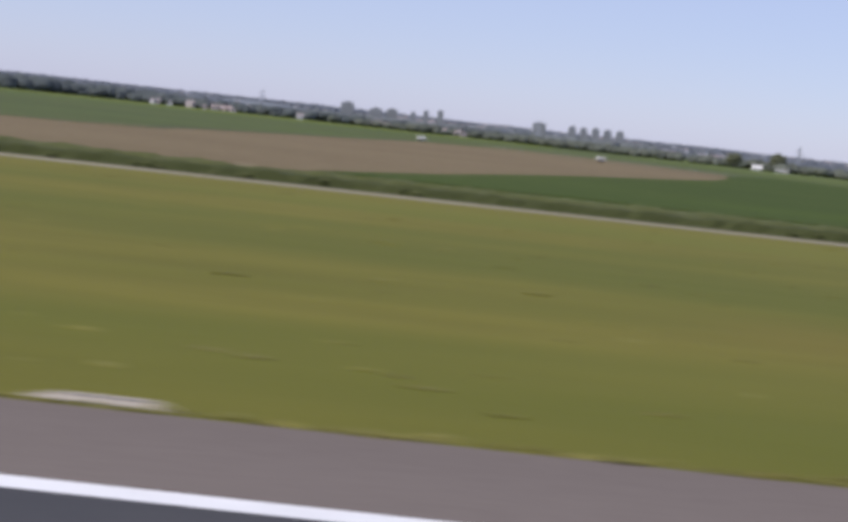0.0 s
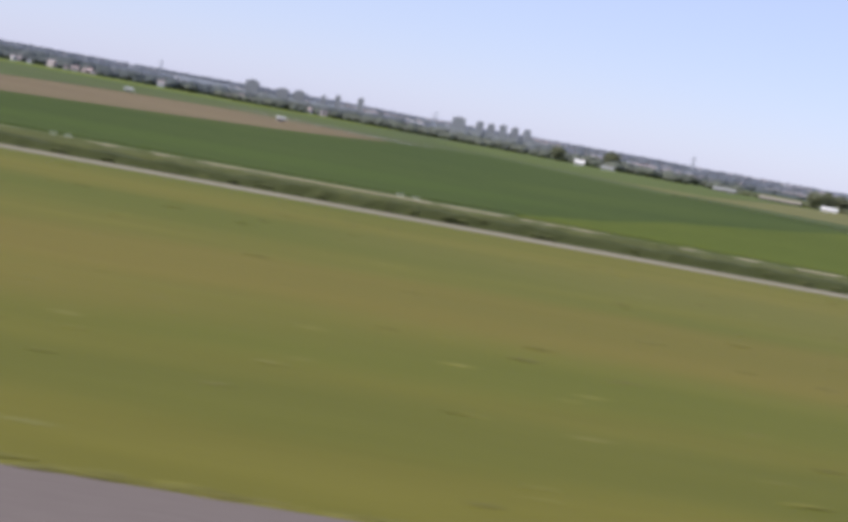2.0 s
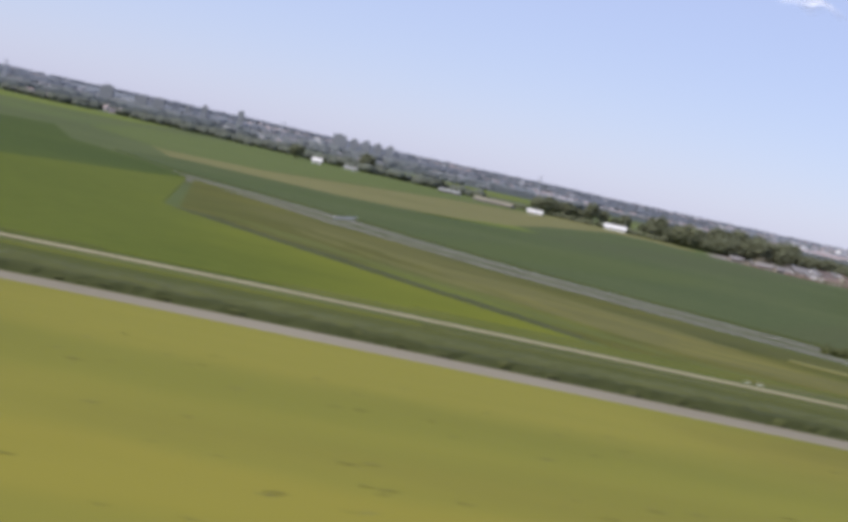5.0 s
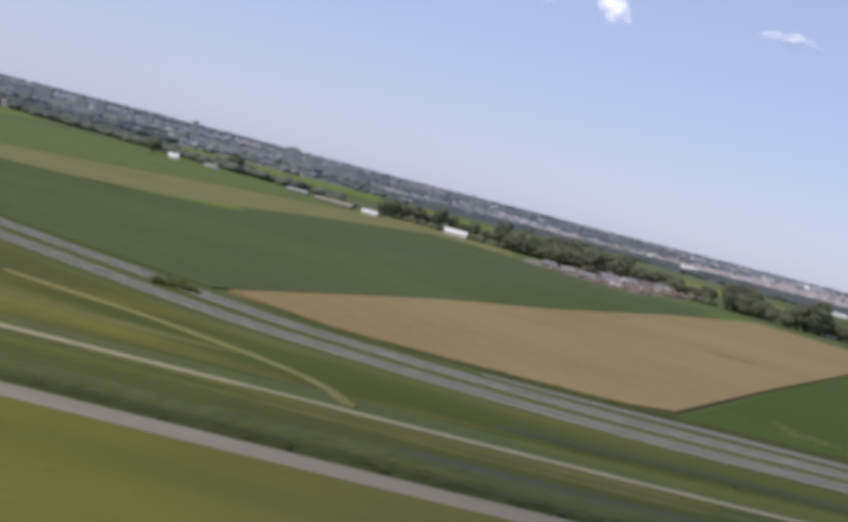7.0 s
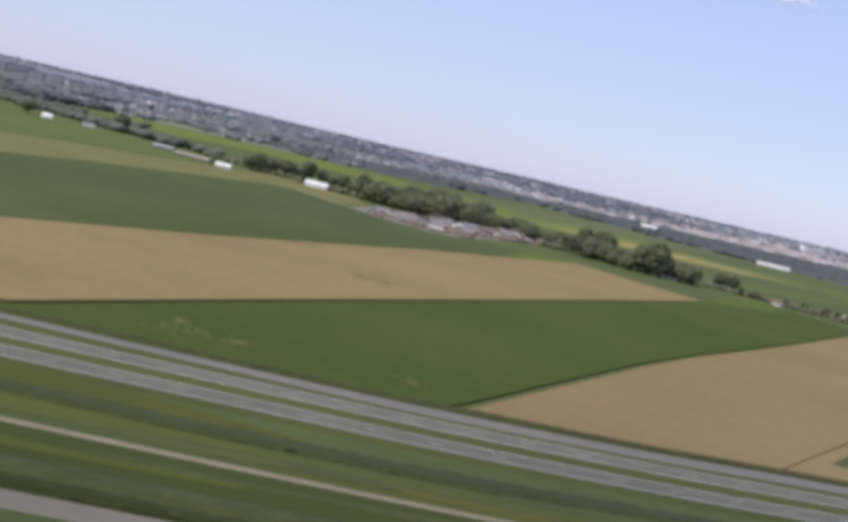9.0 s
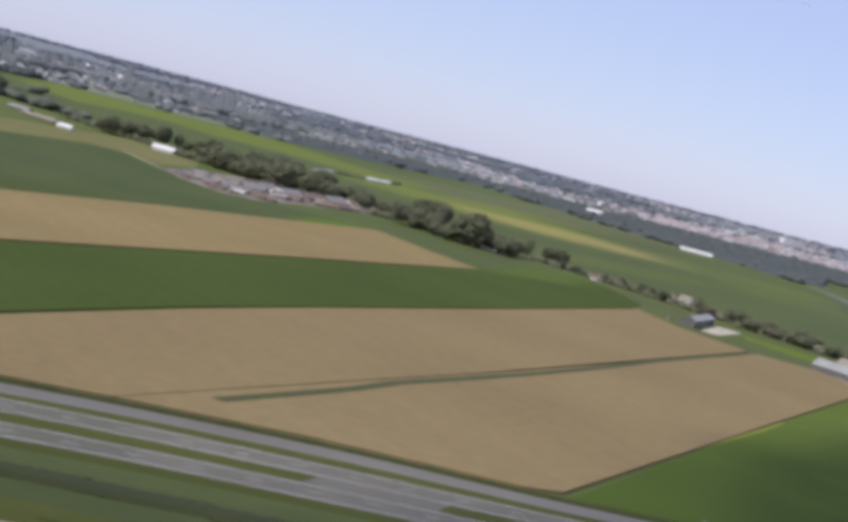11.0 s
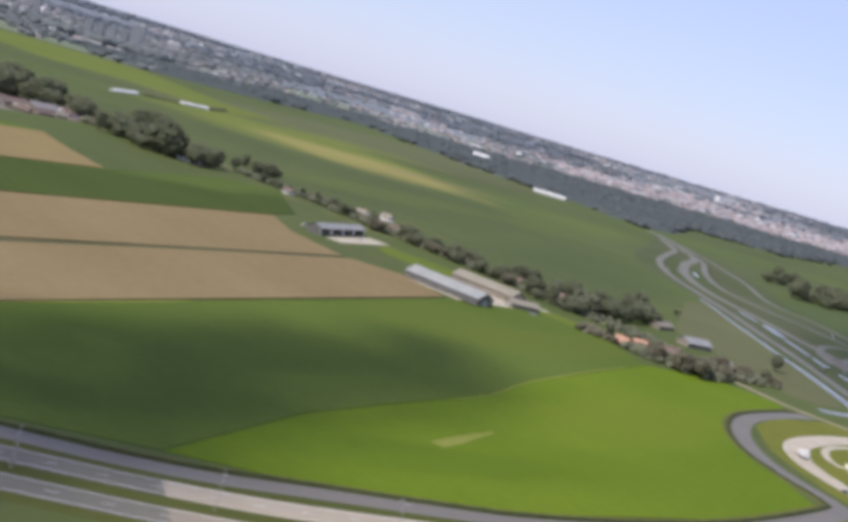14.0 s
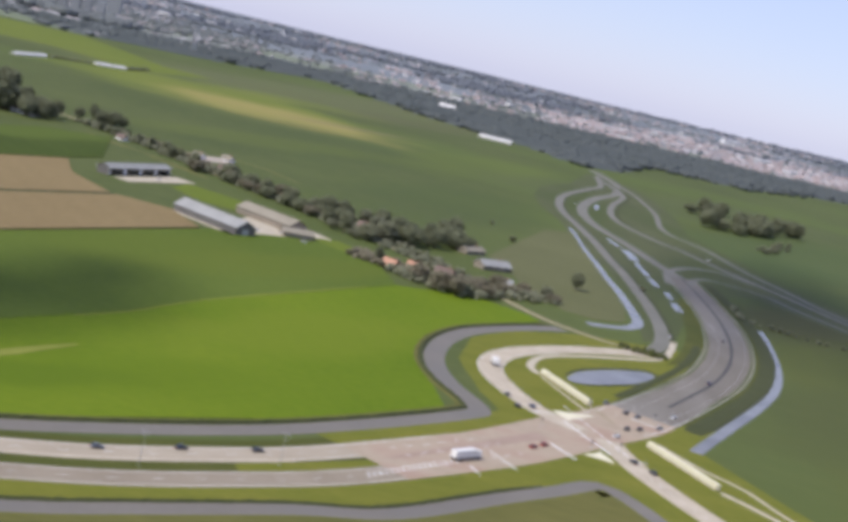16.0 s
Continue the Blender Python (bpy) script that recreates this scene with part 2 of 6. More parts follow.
M["water"] = mat("water", (0.15, 0.136, 0.114), (0.195, 0.179, 0.151), scale=0.06, fine=16, rough=0.5, bump=0.012, spec=0.05, third=(0.163, 0.152, 0.132), third_scale=0.05)
M["ditch_water"] = mat("ditch_water", (0.06, 0.061, 0.05), (0.085, 0.084, 0.07), scale=0.3, fine=8, rough=0.6, bump=0.01, spec=0.03)
M["canal_water"] = mat("canal_water", (0.15, 0.145, 0.138), (0.215, 0.21, 0.2), scale=0.09, fine=10, rough=0.22, bump=0.006, spec=0.2, third=(0.13, 0.125, 0.115), third_scale=0.06)
M["reed_stand"] = mat("reed_stand", (0.05, 0.06, 0.016), (0.106, 0.113, 0.034), scale=0.5, fine=5, rough=0.95, stretch=(0.6, 1, 1), contrast=0.9)
M["reed"] = mat("reed", (0.04, 0.047, 0.014), (0.078, 0.084, 0.026), scale=0.6, fine=5, rough=0.9, island=0.25)
M["reed_dark"] = mat("reed_dark", (0.034, 0.042, 0.013), (0.066, 0.074, 0.023), scale=0.5, fine=5, rough=0.95, stretch=(0.4, 1, 1), contrast=0.9)
M["tuft"] = mat("tuft", (0.105, 0.105, 0.022), (0.18, 0.16, 0.042), scale=0.5, fine=6, rough=0.95, island=0.25)
M["brick_lane"] = mat("brick_lane", (0.28, 0.205, 0.155), (0.36, 0.27, 0.21), scale=0.3, fine=12, rough=0.9)
M["leaf"] = mat("leaf", (0.172, 0.188, 0.118), (0.242, 0.25, 0.155), scale=0.5, fine=6, rough=0.95, island=0.22, spec=0.05, thin=0.45)
M["leaf_grey"] = mat("leaf_grey", (0.188, 0.198, 0.132), (0.258, 0.26, 0.172), scale=0.5, fine=6, rough=0.95, island=0.22, spec=0.05, thin=0.45)
M["leaf_mid"] = mat("leaf_mid", (0.165, 0.183, 0.148), (0.215, 0.23, 0.183), scale=0.1, fine=9, rough=1.0, island=0.18, spec=0.0, thin=0.45)
# Greyed and lifted: the haze over the town is put into this colour.
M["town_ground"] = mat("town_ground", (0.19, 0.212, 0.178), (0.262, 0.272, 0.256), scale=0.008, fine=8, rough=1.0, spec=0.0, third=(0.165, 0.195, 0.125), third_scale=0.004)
M["leaf_tan"] = mat("leaf_tan", (0.175, 0.16, 0.108), (0.24, 0.215, 0.152), scale=0.5, fine=6, rough=0.95, island=0.25, spec=0.05, thin=0.35)
# Haze is put into these three leaf colours: paler and bluer than near trees.
M["leaf_far_hazed"] = mat("leaf_far_hazed", (0.225, 0.248, 0.247), (0.288, 0.304, 0.302), scale=0.01, fine=20, rough=1.0, island=0.1, spec=0.0, thin=0.45)
M["leaf_edge_hazed"] = mat("leaf_edge_hazed", (0.205, 0.227, 0.262), (0.248, 0.268, 0.3), scale=0.01, fine=20, rough=1.0, island=0.06, spec=0.0, thin=0.45)
M["leaf_belt_hazed"] = mat("leaf_belt_hazed", (0.135, 0.157, 0.156), (0.178, 0.197, 0.192), scale=0.008, fine=9, rough=1.0, island=0.13, spec=0.0, thin=0.45)
M["bark"] = mat("bark", (0.07, 0.055, 0.04), (0.13, 0.105, 0.08), scale=2, fine=8, rough=0.95, bump=0.02)
M["roof_grey"] = mat("roof_grey", (0.25, 0.252, 0.24), (0.34, 0.34, 0.325), scale=0.3, fine=10, rough=0.85, stretch=(1, 1, 0.2), spec=0.15)
M["roof_grey_old"] = mat("roof_grey_old", (0.20, 0.185, 0.175), (0.28, 0.26, 0.245), scale=0.4, fine=9, rough=0.9)
M["roof_cream"] = mat("roof_cream", (0.2352, 0.2117, 0.1613), (0.3108, 0.2814, 0.2201), scale=0.3, fine=10, rough=0.85, spec=0.15)
M["roof_white"] = mat("roof_white", (0.60, 0.59, 0.56), (0.74, 0.72, 0.69), scale=0.3, fine=10, rough=0.7)
M["roof_orange"] = mat("roof_orange", (0.42, 0.225, 0.15), (0.52, 0.3, 0.205), scale=0.5, fine=10, rough=0.85)
M["roof_brown"] = mat("roof_brown", (0.14, 0.10, 0.085), (0.22, 0.16, 0.13), scale=0.5, fine=10, rough=0.85)
M["wall_dark"] = mat("wall_dark", (0.105, 0.1, 0.095), (0.16, 0.15, 0.14), scale=0.5, fine=10, rough=0.85)
M["wall_tan"] = mat("wall_tan", (0.2, 0.17, 0.135), (0.28, 0.24, 0.19), scale=0.5, fine=10, rough=0.85)
M["wall_white"] = mat("wall_white", (0.62, 0.60, 0.57), (0.78, 0.76, 0.72), scale=0.5, fine=10, rough=0.8)
M["brick"] = mat("brick", (0.24, 0.13, 0.09), (0.34, 0.2, 0.14), scale=1.0, fine=12, rough=0.9)
M["glass"] = plain("glass", (0.03, 0.035, 0.045), rough=0.08, spec=0.6)
M["tail_red"] = plain("tail_red", (0.4, 0.03, 0.02), rough=0.3)
M["tyre"] = plain("tyre", (0.02, 0.02, 0.02), rough=0.9)
M["metal_grey"] = plain("metal_grey", (0.45, 0.46, 0.47), rough=0.45, metal=0.6)
# Tower colours with haze put into them; the glass is as pale as the wall.
M["tower_glass"] = plain("tower_glass", (0.215, 0.226, 0.236), rough=0.7, spec=0.1)
M["tower_wall"] = mat("tower_wall", (0.215, 0.228, 0.235), (0.245, 0.256, 0.263), scale=0.1, fine=10, rough=0.9, per_object=0.1)
M["cloud"] = mat("cloud", (0.95, 0.95, 0.95), (0.98, 0.98, 0.98), scale=0.01, fine=6, rough=1.0, spec=0.0, thin=0.5)
# Horizon haze is put into the colour of this far land.
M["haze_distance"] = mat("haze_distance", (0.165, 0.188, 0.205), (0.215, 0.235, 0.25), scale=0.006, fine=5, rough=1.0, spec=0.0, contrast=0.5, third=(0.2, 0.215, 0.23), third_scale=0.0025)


def soft_patch(m, cx, cy, rx, ry, turn, col, amount=0.8, grain=0.012):
    """A patch of another colour in a field, with a ragged soft edge: an oval of half-sizes rx, ry, turned by degrees.
    """
    n, l = m.node_tree.nodes, m.node_tree.links
    b = n["Principled BSDF"]
    old = b.inputs["Base Color"].links[0].from_socket
    geo = next(q for q in n if q.type == "NEW_GEOMETRY")
    mp, tex, ln, add, mr, mx = (n.new("ShaderNode" + k) for k in ("Mapping", "TexNoise", "VectorMath", "Math", "MapRange", "Mix"))
    mp.vector_type = "TEXTURE"
    mp.inputs["Location"].default_value, mp.inputs["Rotation"].default_value, mp.inputs["Scale"].default_value = (cx, cy, 0), (0, 0, radians(turn)), (rx, ry, 900)
    tex.inputs["Scale"].default_value, tex.inputs["Detail"].default_value = grain, 5
    l.new(geo.outputs["Position"], mp.inputs["Vector"]), l.new(geo.outputs["Position"], tex.inputs["Vector"])
    ln.operation, add.operation = "LENGTH", "MULTIPLY_ADD"
    add.inputs[1].default_value = 1.1
    l.new(mp.outputs[0], ln.inputs[0]), l.new(tex.outputs["Fac"], add.inputs[0]), l.new(ln.outputs["Value"], add.inputs[2])
    mr.interpolation_type = "SMOOTHSTEP"
    mr.inputs["From Min"].default_value, mr.inputs["From Max"].default_value = 1.75, 1.05
    mr.inputs["To Min"].default_value, mr.inputs["To Max"].default_value = 0.0, amount
    l.new(add.outputs[0], mr.inputs[0])
    mx.data_type = "RGBA"
    mx.inputs[7].default_value = (*col, 1)
    l.new(mr.outputs[0], mx.inputs[0]), l.new(old, mx.inputs[6]), l.new(mx.outputs[2], b.inputs["Base Color"])


OLIVE, SUNNY_LIME, SUNNY_STRAW, DEEP = (0.12, 0.128, 0.058), (0.158, 0.186, 0.032), (0.265, 0.232, 0.075), (0.06, 0.083, 0.028)
# Lime and straw patches put sun between cloud shadows into the meadow's colour.
for args in ((545, 1230, 300, 110, 60, OLIVE, 0.7), (600, 760, 150, 60, 60, DEEP, 0.4), (640, 600, 110, 40, 75, DEEP, 0.4), (560, 700, 120, 26, 50, SUNNY_LIME, 0.2), (500, 930, 112, 115, 0, SUNNY_LIME, 0.75), (545, 1075, 80, 40, 30, SUNNY_LIME, 0.45), (370, 1075, 110, 34, 20, SUNNY_LIME, 0.7), (540, 890, 82, 74, 0, SUNNY_STRAW, 0.8), (545, 905, 60, 26, 0, SUNNY_STRAW, 0.7), (670, 860, 150, 40, 70, SUNNY_LIME, 0.2), (590, 930, 60, 14, 40, (0.2, 0.17, 0.08), 0.6), (640, 1180, 160, 40, 60, (0.105, 0.108, 0.05), 0.6)):
    soft_patch(M["meadow"], *args, 0.016)
for args in ((760, 480, 60, 26, 60, (0.085, 0.082, 0.034), 0.7), (740, 400, 50, 22, 70, (0.1, 0.112, 0.03), 0.6), (790, 620, 130, 40, 70, DEEP, 0.6), (840, 760, 160, 60, 60, (0.07, 0.1, 0.034), 0.6), (730, 330, 60, 26, 60, (0.078, 0.09, 0.03), 0.7), (800, 900, 200, 60, 40, (0.09, 0.108, 0.042), 0.6), (720, 260, 40, 22, 50, (0.095, 0.105, 0.03), 0.6), (860, 560, 120, 40, 50, (0.082, 0.098, 0.036), 0.6)):
    soft_patch(M["meadow"], *args, 0.03)
# The last patch puts shade into the colour of the crop's unshaded corner.
for args in ((560, 345, 40, 18, 60, (0.1, 0.13, 0.02), 0.5), (590, 360, 50, 14, 55, (0.112, 0.14, 0.022), 0.5), (480, 230, 60, 20, 60, (0.064, 0.1, 0.016), 0.5), (468, 192, 44, 30, 60, (0.058, 0.088, 0.016), 0.85)):
    soft_patch(M["crop_mid"], *args, 0.04)
for args in ((575, 230, 30, 12, 40, (0.1, 0.152, 0.01), 0.6), (600, 290, 46, 16, 55, (0.15, 0.19, 0.018), 0.5), (555, 215, 36, 8, 35, (0.088, 0.138, 0.01), 0.7)):
    soft_patch(M["grass_bright"], *args, 0.05)
for args in ((300, 200, 40, 16, 62, (0.07, 0.088, 0.026), 0.5), (330, 330, 90, 22, 64, (0.062, 0.08, 0.022), 0.6), (418, 496, 46, 16, 62, (0.1, 0.15, 0.02), 0.85), (240, 260, 60, 20, 60, (0.078, 0.1, 0.026), 0.5), (300, 420, 120, 30, 60, (0.072, 0.086, 0.036), 0.6), (270, 200, 40, 12, 60, (0.075, 0.085, 0.034), 0.6), (200, 300, 50, 16, 20, (0.066, 0.09, 0.026), 0.5)):
    soft_patch(M["crop_teal"], *args, 0.03)
for args in ((222, 140, 28, 9, -50, (0.185, 0.168, 0.046), 0.65), (240, 127, 24, 6, -22, (0.17, 0.158, 0.032), 0.6), (196, 185, 34, 9, -54, (0.115, 0.11, 0.034), 0.6), (268, 127, 32, 8, -12, (0.056, 0.072, 0.014), 0.75), (206, 138, 18, 5, -52, (0.12, 0.15, 0.02), 0.7), (232, 152, 22, 5, -42, (0.075, 0.08, 0.022), 0.7), (214, 160, 14, 4, -50, (0.07, 0.078, 0.02), 0.7)):
    soft_patch(M["rough_grass"], *args, 0.09)
for args in ((40, 34, 36, 5, 0, (0.17, 0.128, 0.026), 0.5), (90, 44, 40, 7, 2, (0.175, 0.13, 0.026), 0.5), (60, 60, 50, 8, 0, (0.088, 0.104, 0.012), 0.5), (110, 62, 40, 9, 0, (0.15, 0.135, 0.028), 0.5), (10, 46, 30, 6, 0, (0.085, 0.1, 0.012), 0.5), (170, 66, 44, 6, 3, (0.115, 0.125, 0.016), 0.25)):
    soft_patch(M["airfield_grass"], *args, 0.08)
for args in ((215, 58, 40, 5, 4, (0.14, 0.13, 0.02), 0.25), (190, 48, 36, 5, 0, (0.25, 0.215, 0.028), 0.5), (235, 72, 40, 5, 2, (0.13, 0.135, 0.018), 0.3), (150, 50, 30, 5, 0, (0.125, 0.128, 0.016), 0.4), (85, 26, 40, 3, 0, (0.09, 0.102, 0.014), 0.5), (20, 70, 40, 6, 0, (0.15, 0.15, 0.022), 0.5)):
    soft_patch(M["airfield_grass"], *args, 0.08)
for args in ((60, 130, 40, 12, 10, (0.07, 0.1, 0.018), 0.5), (110, 190, 40, 16, 60, (0.075, 0.1, 0.02), 0.5), (484, 508, 60, 16, 62, (0.092, 0.125, 0.026), 0.8)):
    soft_patch(M["crop_dark"], *args, 0.03)


# ---- builders ----
def mesh_ob(name, verts, faces, material, parent=None, label="", indices=None):
    me = bpy.data.meshes.new(name)
    me.from_pydata([tuple(v) for v in verts], [], [tuple(f) for f in faces])
    for mm in (material if isinstance(material, (list, tuple)) else [material]):
        me.materials.append(mm)
    if indices is not None:
        me.polygons.foreach_set("material_index", list(indices))
    me.update()
    ob = new(name, me)
    if parent:
        ob.parent = parent
    if label:
        tagged(ob, label)
    return ob


def part(name, bm, material, parent, label=""):
    me = bpy.data.meshes.new(name)
    bm.to_mesh(me)
    bm.free()
    me.materials.append(material)
    ob = new(name, me)
    ob.parent = parent
    if label:
        tagged(ob, label)
    return ob


def empty(name, m, label, category, group="", kind=""):
    ob = new(name)
    ob.matrix_world = m
    return tagged(ob, label, category, group, kind)


def box_bm(bm, x0, y0, z0, x1, y1, z1, bevel=0.0):
    r = bmesh.ops.create_cube(bm, size=1.0, matrix=Matrix.LocRotScale(((x0 + x1) / 2, (y0 + y1) / 2, (z0 + z1) / 2), None, (x1 - x0, y1 - y0, z1 - z0)))
    if bevel:
        es = list({e for v in r["verts"] for e in v.link_edges})
        bmesh.ops.bevel(bm, geom=es, offset=bevel, segments=2, affect="EDGES")
    return bm


def box(x0, y0, z0, x1, y1, z1, bevel=0.0):
    return box_bm(bmesh.new(), x0, y0, z0, x1, y1, z1, bevel)


def spline(points, step=4.0):
    """A smooth line (Catmull-Rom) through a few points, as a list of 2D places about step metres apart."""
    p = [Vector(q) for q in points]
    p = [p[0] * 2 - p[1]] + p + [p[-1] * 2 - p[-2]]
    out = []
    for i in range(1, len(p) - 2):
        n = max(1, round((p[i + 1] - p[i]).length / step))
        for k in range(n):
            u = k / n
            a, b, c, d = p[i - 1], p[i], p[i + 1], p[i + 2]
            out.append(0.5 * ((2 * b) + (c - a) * u + (2 * a - 5 * b + 4 * c - d) * u * u + (3 * b - a - 3 * c + d) * u ** 3))
    out.append(p[-2])
    return out


def normals(line):
    res = []
    for i in range(len(line)):
        t = (line[min(i + 1, len(line) - 1)] - line[max(i - 1, 0)]).normalized()
        res.append(Vector((-t.y, t.x)))
    return res


def offset_line(line, d):
    return [q + n * d for q, n in zip(line, normals(line))]


def strip(name, line, width, z, material, label, category, kind="structure", drop=0.12, parent=None):
    """A road, path or ditch: a band along a line with a top at z and small sloped edges down to the ground."""
    ns = normals(line)
    verts, faces = [], []
    for i, (q, n) in enumerate(zip(line, ns)):
        w = (width[i] if isinstance(width, (list, tuple)) else width) / 2
        for d, h in ((-w - drop, -0.02), (-w, z), (w, z), (w + drop, -0.02)):
            verts.append((q.x + n.x * d, q.y + n.y * d, h))
    for i in range(len(line) - 1):
        a = i * 4
        for k in range(3):
            faces.append((a + k, a + 4 + k, a + 5 + k, a + 1 + k))
    ob = mesh_ob(name, verts, faces, material, parent)
    return tagged(ob, label, category, "", kind) if not parent else ob


def slab(name, pts, h, material, label, category, kind="structure", z0=-0.02):
    """A field: a flat polygon raised by the height of its crop, with its edges."""
    bm = bmesh.new()
    lo = [bm.verts.new((x, y, z0)) for x, y in pts]
    hi = [bm.verts.new((x, y, h)) for x, y in pts]
    top = bm.faces.new(hi)
    n = len(pts)
    for i in range(n):
        bm.faces.new((lo[i], lo[(i + 1) % n], hi[(i + 1) % n], hi[i]))
    bmesh.ops.recalc_face_normals(bm, faces=bm.faces)
    bmesh.ops.triangulate(bm, faces=[f for f in bm.faces if len(f.verts) > 4])
    me = bpy.data.meshes.new(name)
    bm.to_mesh(me)
    bm.free()
    me.materials.append(material)
    return tagged(new(name, me), label, category, "", kind)


def ico(sub):
    bm = bmesh.new()
    bmesh.ops.create_icosphere(bm, subdivisions=sub, radius=1.0)
    bm.verts.ensure_lookup_table()
    v = np.array([q.co[:] for q in bm.verts])
    f = np.array([[x.index for x in q.verts] for q in bm.faces])
    bm.free()
    return v, f


ICO = {1: ico(1), 2: ico(2)}


def blobs(centres, radii, rng, sub=1, jitter=0.3):
    """Vertices and faces of many uneven lumps; radii: three a lump."""
    v, f = ICO[sub]
    n = len(centres)
    r = np.asarray(radii)[:, None, :] * (1 + rng.uniform(-jitter, jitter, (n, len(v), 1)))
    a = rng.uniform(0, 6.28, n)
    ca, sa = np.cos(a)[:, None], np.sin(a)[:, None]
    base = np.repeat(v[None], n, 0)
    rot = np.stack([base[:, :, 0] * ca - base[:, :, 1] * sa, base[:, :, 0] * sa + base[:, :, 1] * ca, base[:, :, 2]], 2)
    verts = (rot * r + np.asarray(centres)[:, None, :]).reshape(-1, 3)
    faces = (f[None] + (np.arange(n) * len(v))[:, None, None]).reshape(-1, 3)
    return verts, faces


def fast_mesh(name, verts, faces, material):
    me = bpy.data.meshes.new(name)
    me.from_pydata(verts.tolist(), [], faces.tolist())
    me.materials.append(material)
    me.update()
    return me


# ---- ground, distance ----
R_FAR = 4600
ring = [(300 + 4900 * math.cos(a), 4900 * math.sin(a)) for a in np.linspace(0, 2 * math.pi, 96, endpoint=False)]
tagged(mesh_ob("ground", [(x, y, 0) for x, y in ring], [tuple(range(96))], M["meadow"]), "flat green meadow land reaching to the horizon", "ground", "", "structure")

FAR_IN = 2500


def far_rise(x, y):
    """Height of the land towards the horizon: flat near by, then a long gentle rise."""
    dx, dy = x - 300, y
    r, a = math.hypot(dx, dy), math.atan2(dy, dx) % (2 * math.pi)
    top = 31 - 2 * math.cos(a) + 5 * math.exp(-((a - 1.72) / 0.2) ** 2) + 1.6 * math.sin(a * 9 + 1) + 1.1 * math.sin(a * 23)
    u = min(1.0, max(0.0, (r - FAR_IN) / (R_FAR - FAR_IN)))
    return top * u ** 1.25


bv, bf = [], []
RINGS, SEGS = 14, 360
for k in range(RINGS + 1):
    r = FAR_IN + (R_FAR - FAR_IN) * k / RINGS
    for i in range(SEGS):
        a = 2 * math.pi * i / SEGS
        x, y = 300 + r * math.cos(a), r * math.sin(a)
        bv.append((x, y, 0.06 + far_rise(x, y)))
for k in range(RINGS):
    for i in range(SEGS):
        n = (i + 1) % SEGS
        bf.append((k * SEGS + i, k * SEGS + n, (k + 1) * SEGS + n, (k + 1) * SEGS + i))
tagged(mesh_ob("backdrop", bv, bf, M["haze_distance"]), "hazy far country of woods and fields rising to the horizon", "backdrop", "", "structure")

# ---- airfield ----
AIR_L, AIR_R = -400, 700
slab("airfield_grass", [(AIR_L, 18.0), (700, 19.2), (700, 60), (560, 87.2), (200, 87.2), (170, 85), (145, 81), (100, 79.8), (AIR_L, 79.6)], 0.012, M["airfield_grass"], "mown yellow-green airfield grass beside the runway", "grass")
slab("runway", [(AIR_L, -16), (AIR_R, -16), (AIR_R, 14.3), (AIR_L, 14.3)], 0.02, M["asphalt_dark"], "dark asphalt runway surface", "runway")
slab("runway_edge_line", [(AIR_L, 14.3), (AIR_R, 14.3), (AIR_R, 14.75), (AIR_L, 14.75)], 0.024, M["paint_white"], "white painted line along the runway edge", "road marking")
slab("runway_shoulder", [(AIR_L, 14.75), (AIR_R, 14.75), (AIR_R, 20.1), (92, 20.05), (75, 19.4), (40, 18.85), (12, 18.45), (AIR_L, 18.3)], 0.018, M["asphalt_shoulder"], "worn purple-grey asphalt shoulder of the runway", "pavement")


def light_pad(x):
    e = empty("runway_light_pad", pose(x, float(np.interp(x, [-4, 12, 40, 75, 92], [18.75, 18.45, 18.85, 19.4, 20.05])) - 0.05, 0), "pale concrete pad on the runway's grass edge", "pad", "pads along the runway")
    bm = bmesh.new()
    vs = [bm.verts.new(p) for p in ((-1.1, -0.1, 0.03), (1.1, -0.1, 0.03), (0.65, 0.45, 0.03), (-0.65, 0.45, 0.03))]
    bm.faces.new(vs)
    bmesh.ops.extrude_face_region(bm, geom=bm.faces[:])
    bmesh.ops.translate(bm, vec=(0, 0, 0.02), verts=bm.verts[:4])
    part("slab", bm, M["gravel"], e)
    part("marking", box(-0.7, 0.0, 0.05, 0.7, 0.1, 0.056), M["concrete"], e, "pale worn painted bar")
    part("drain_slot", box(-0.6, 0.22, 0.05, 0.6, 0.30, 0.055), M["asphalt_dark"], e, "dark slot")


for x in (-4.0, 19.8, 31.4, 43.2, 91.9):
    light_pad(x)

# perimeter road, reed ditch, verge and cycle path
perim = spline([(-400, 81.2), (0, 81.2), (70, 81.3), (125, 81.6), (150, 83.4), (175, 86.6), (205, 88.2), (240, 88.8), (290, 88.9), (330, 92.2), (440, 99), (560, 112), (700, 140)], 12)
strip("perimeter_road", perim, [2.7 if q.x < 150 else min(3.6, 2.7 + 0.02 * (q.x - 150)) for q in perim], 0.03, M["asphalt_pale"], "narrow grey asphalt perimeter road", "road")
path_line = spline([(-400, 102), (-250, 102), (-120, 102), (-30, 102), (35, 102), (80, 102), (120, 102.2), (155, 105.5), (187, 109), (240, 110.4), (300, 110.2), (340, 111.4), (365, 113.2), (440, 120), (520, 130), (573, 150)], 12)
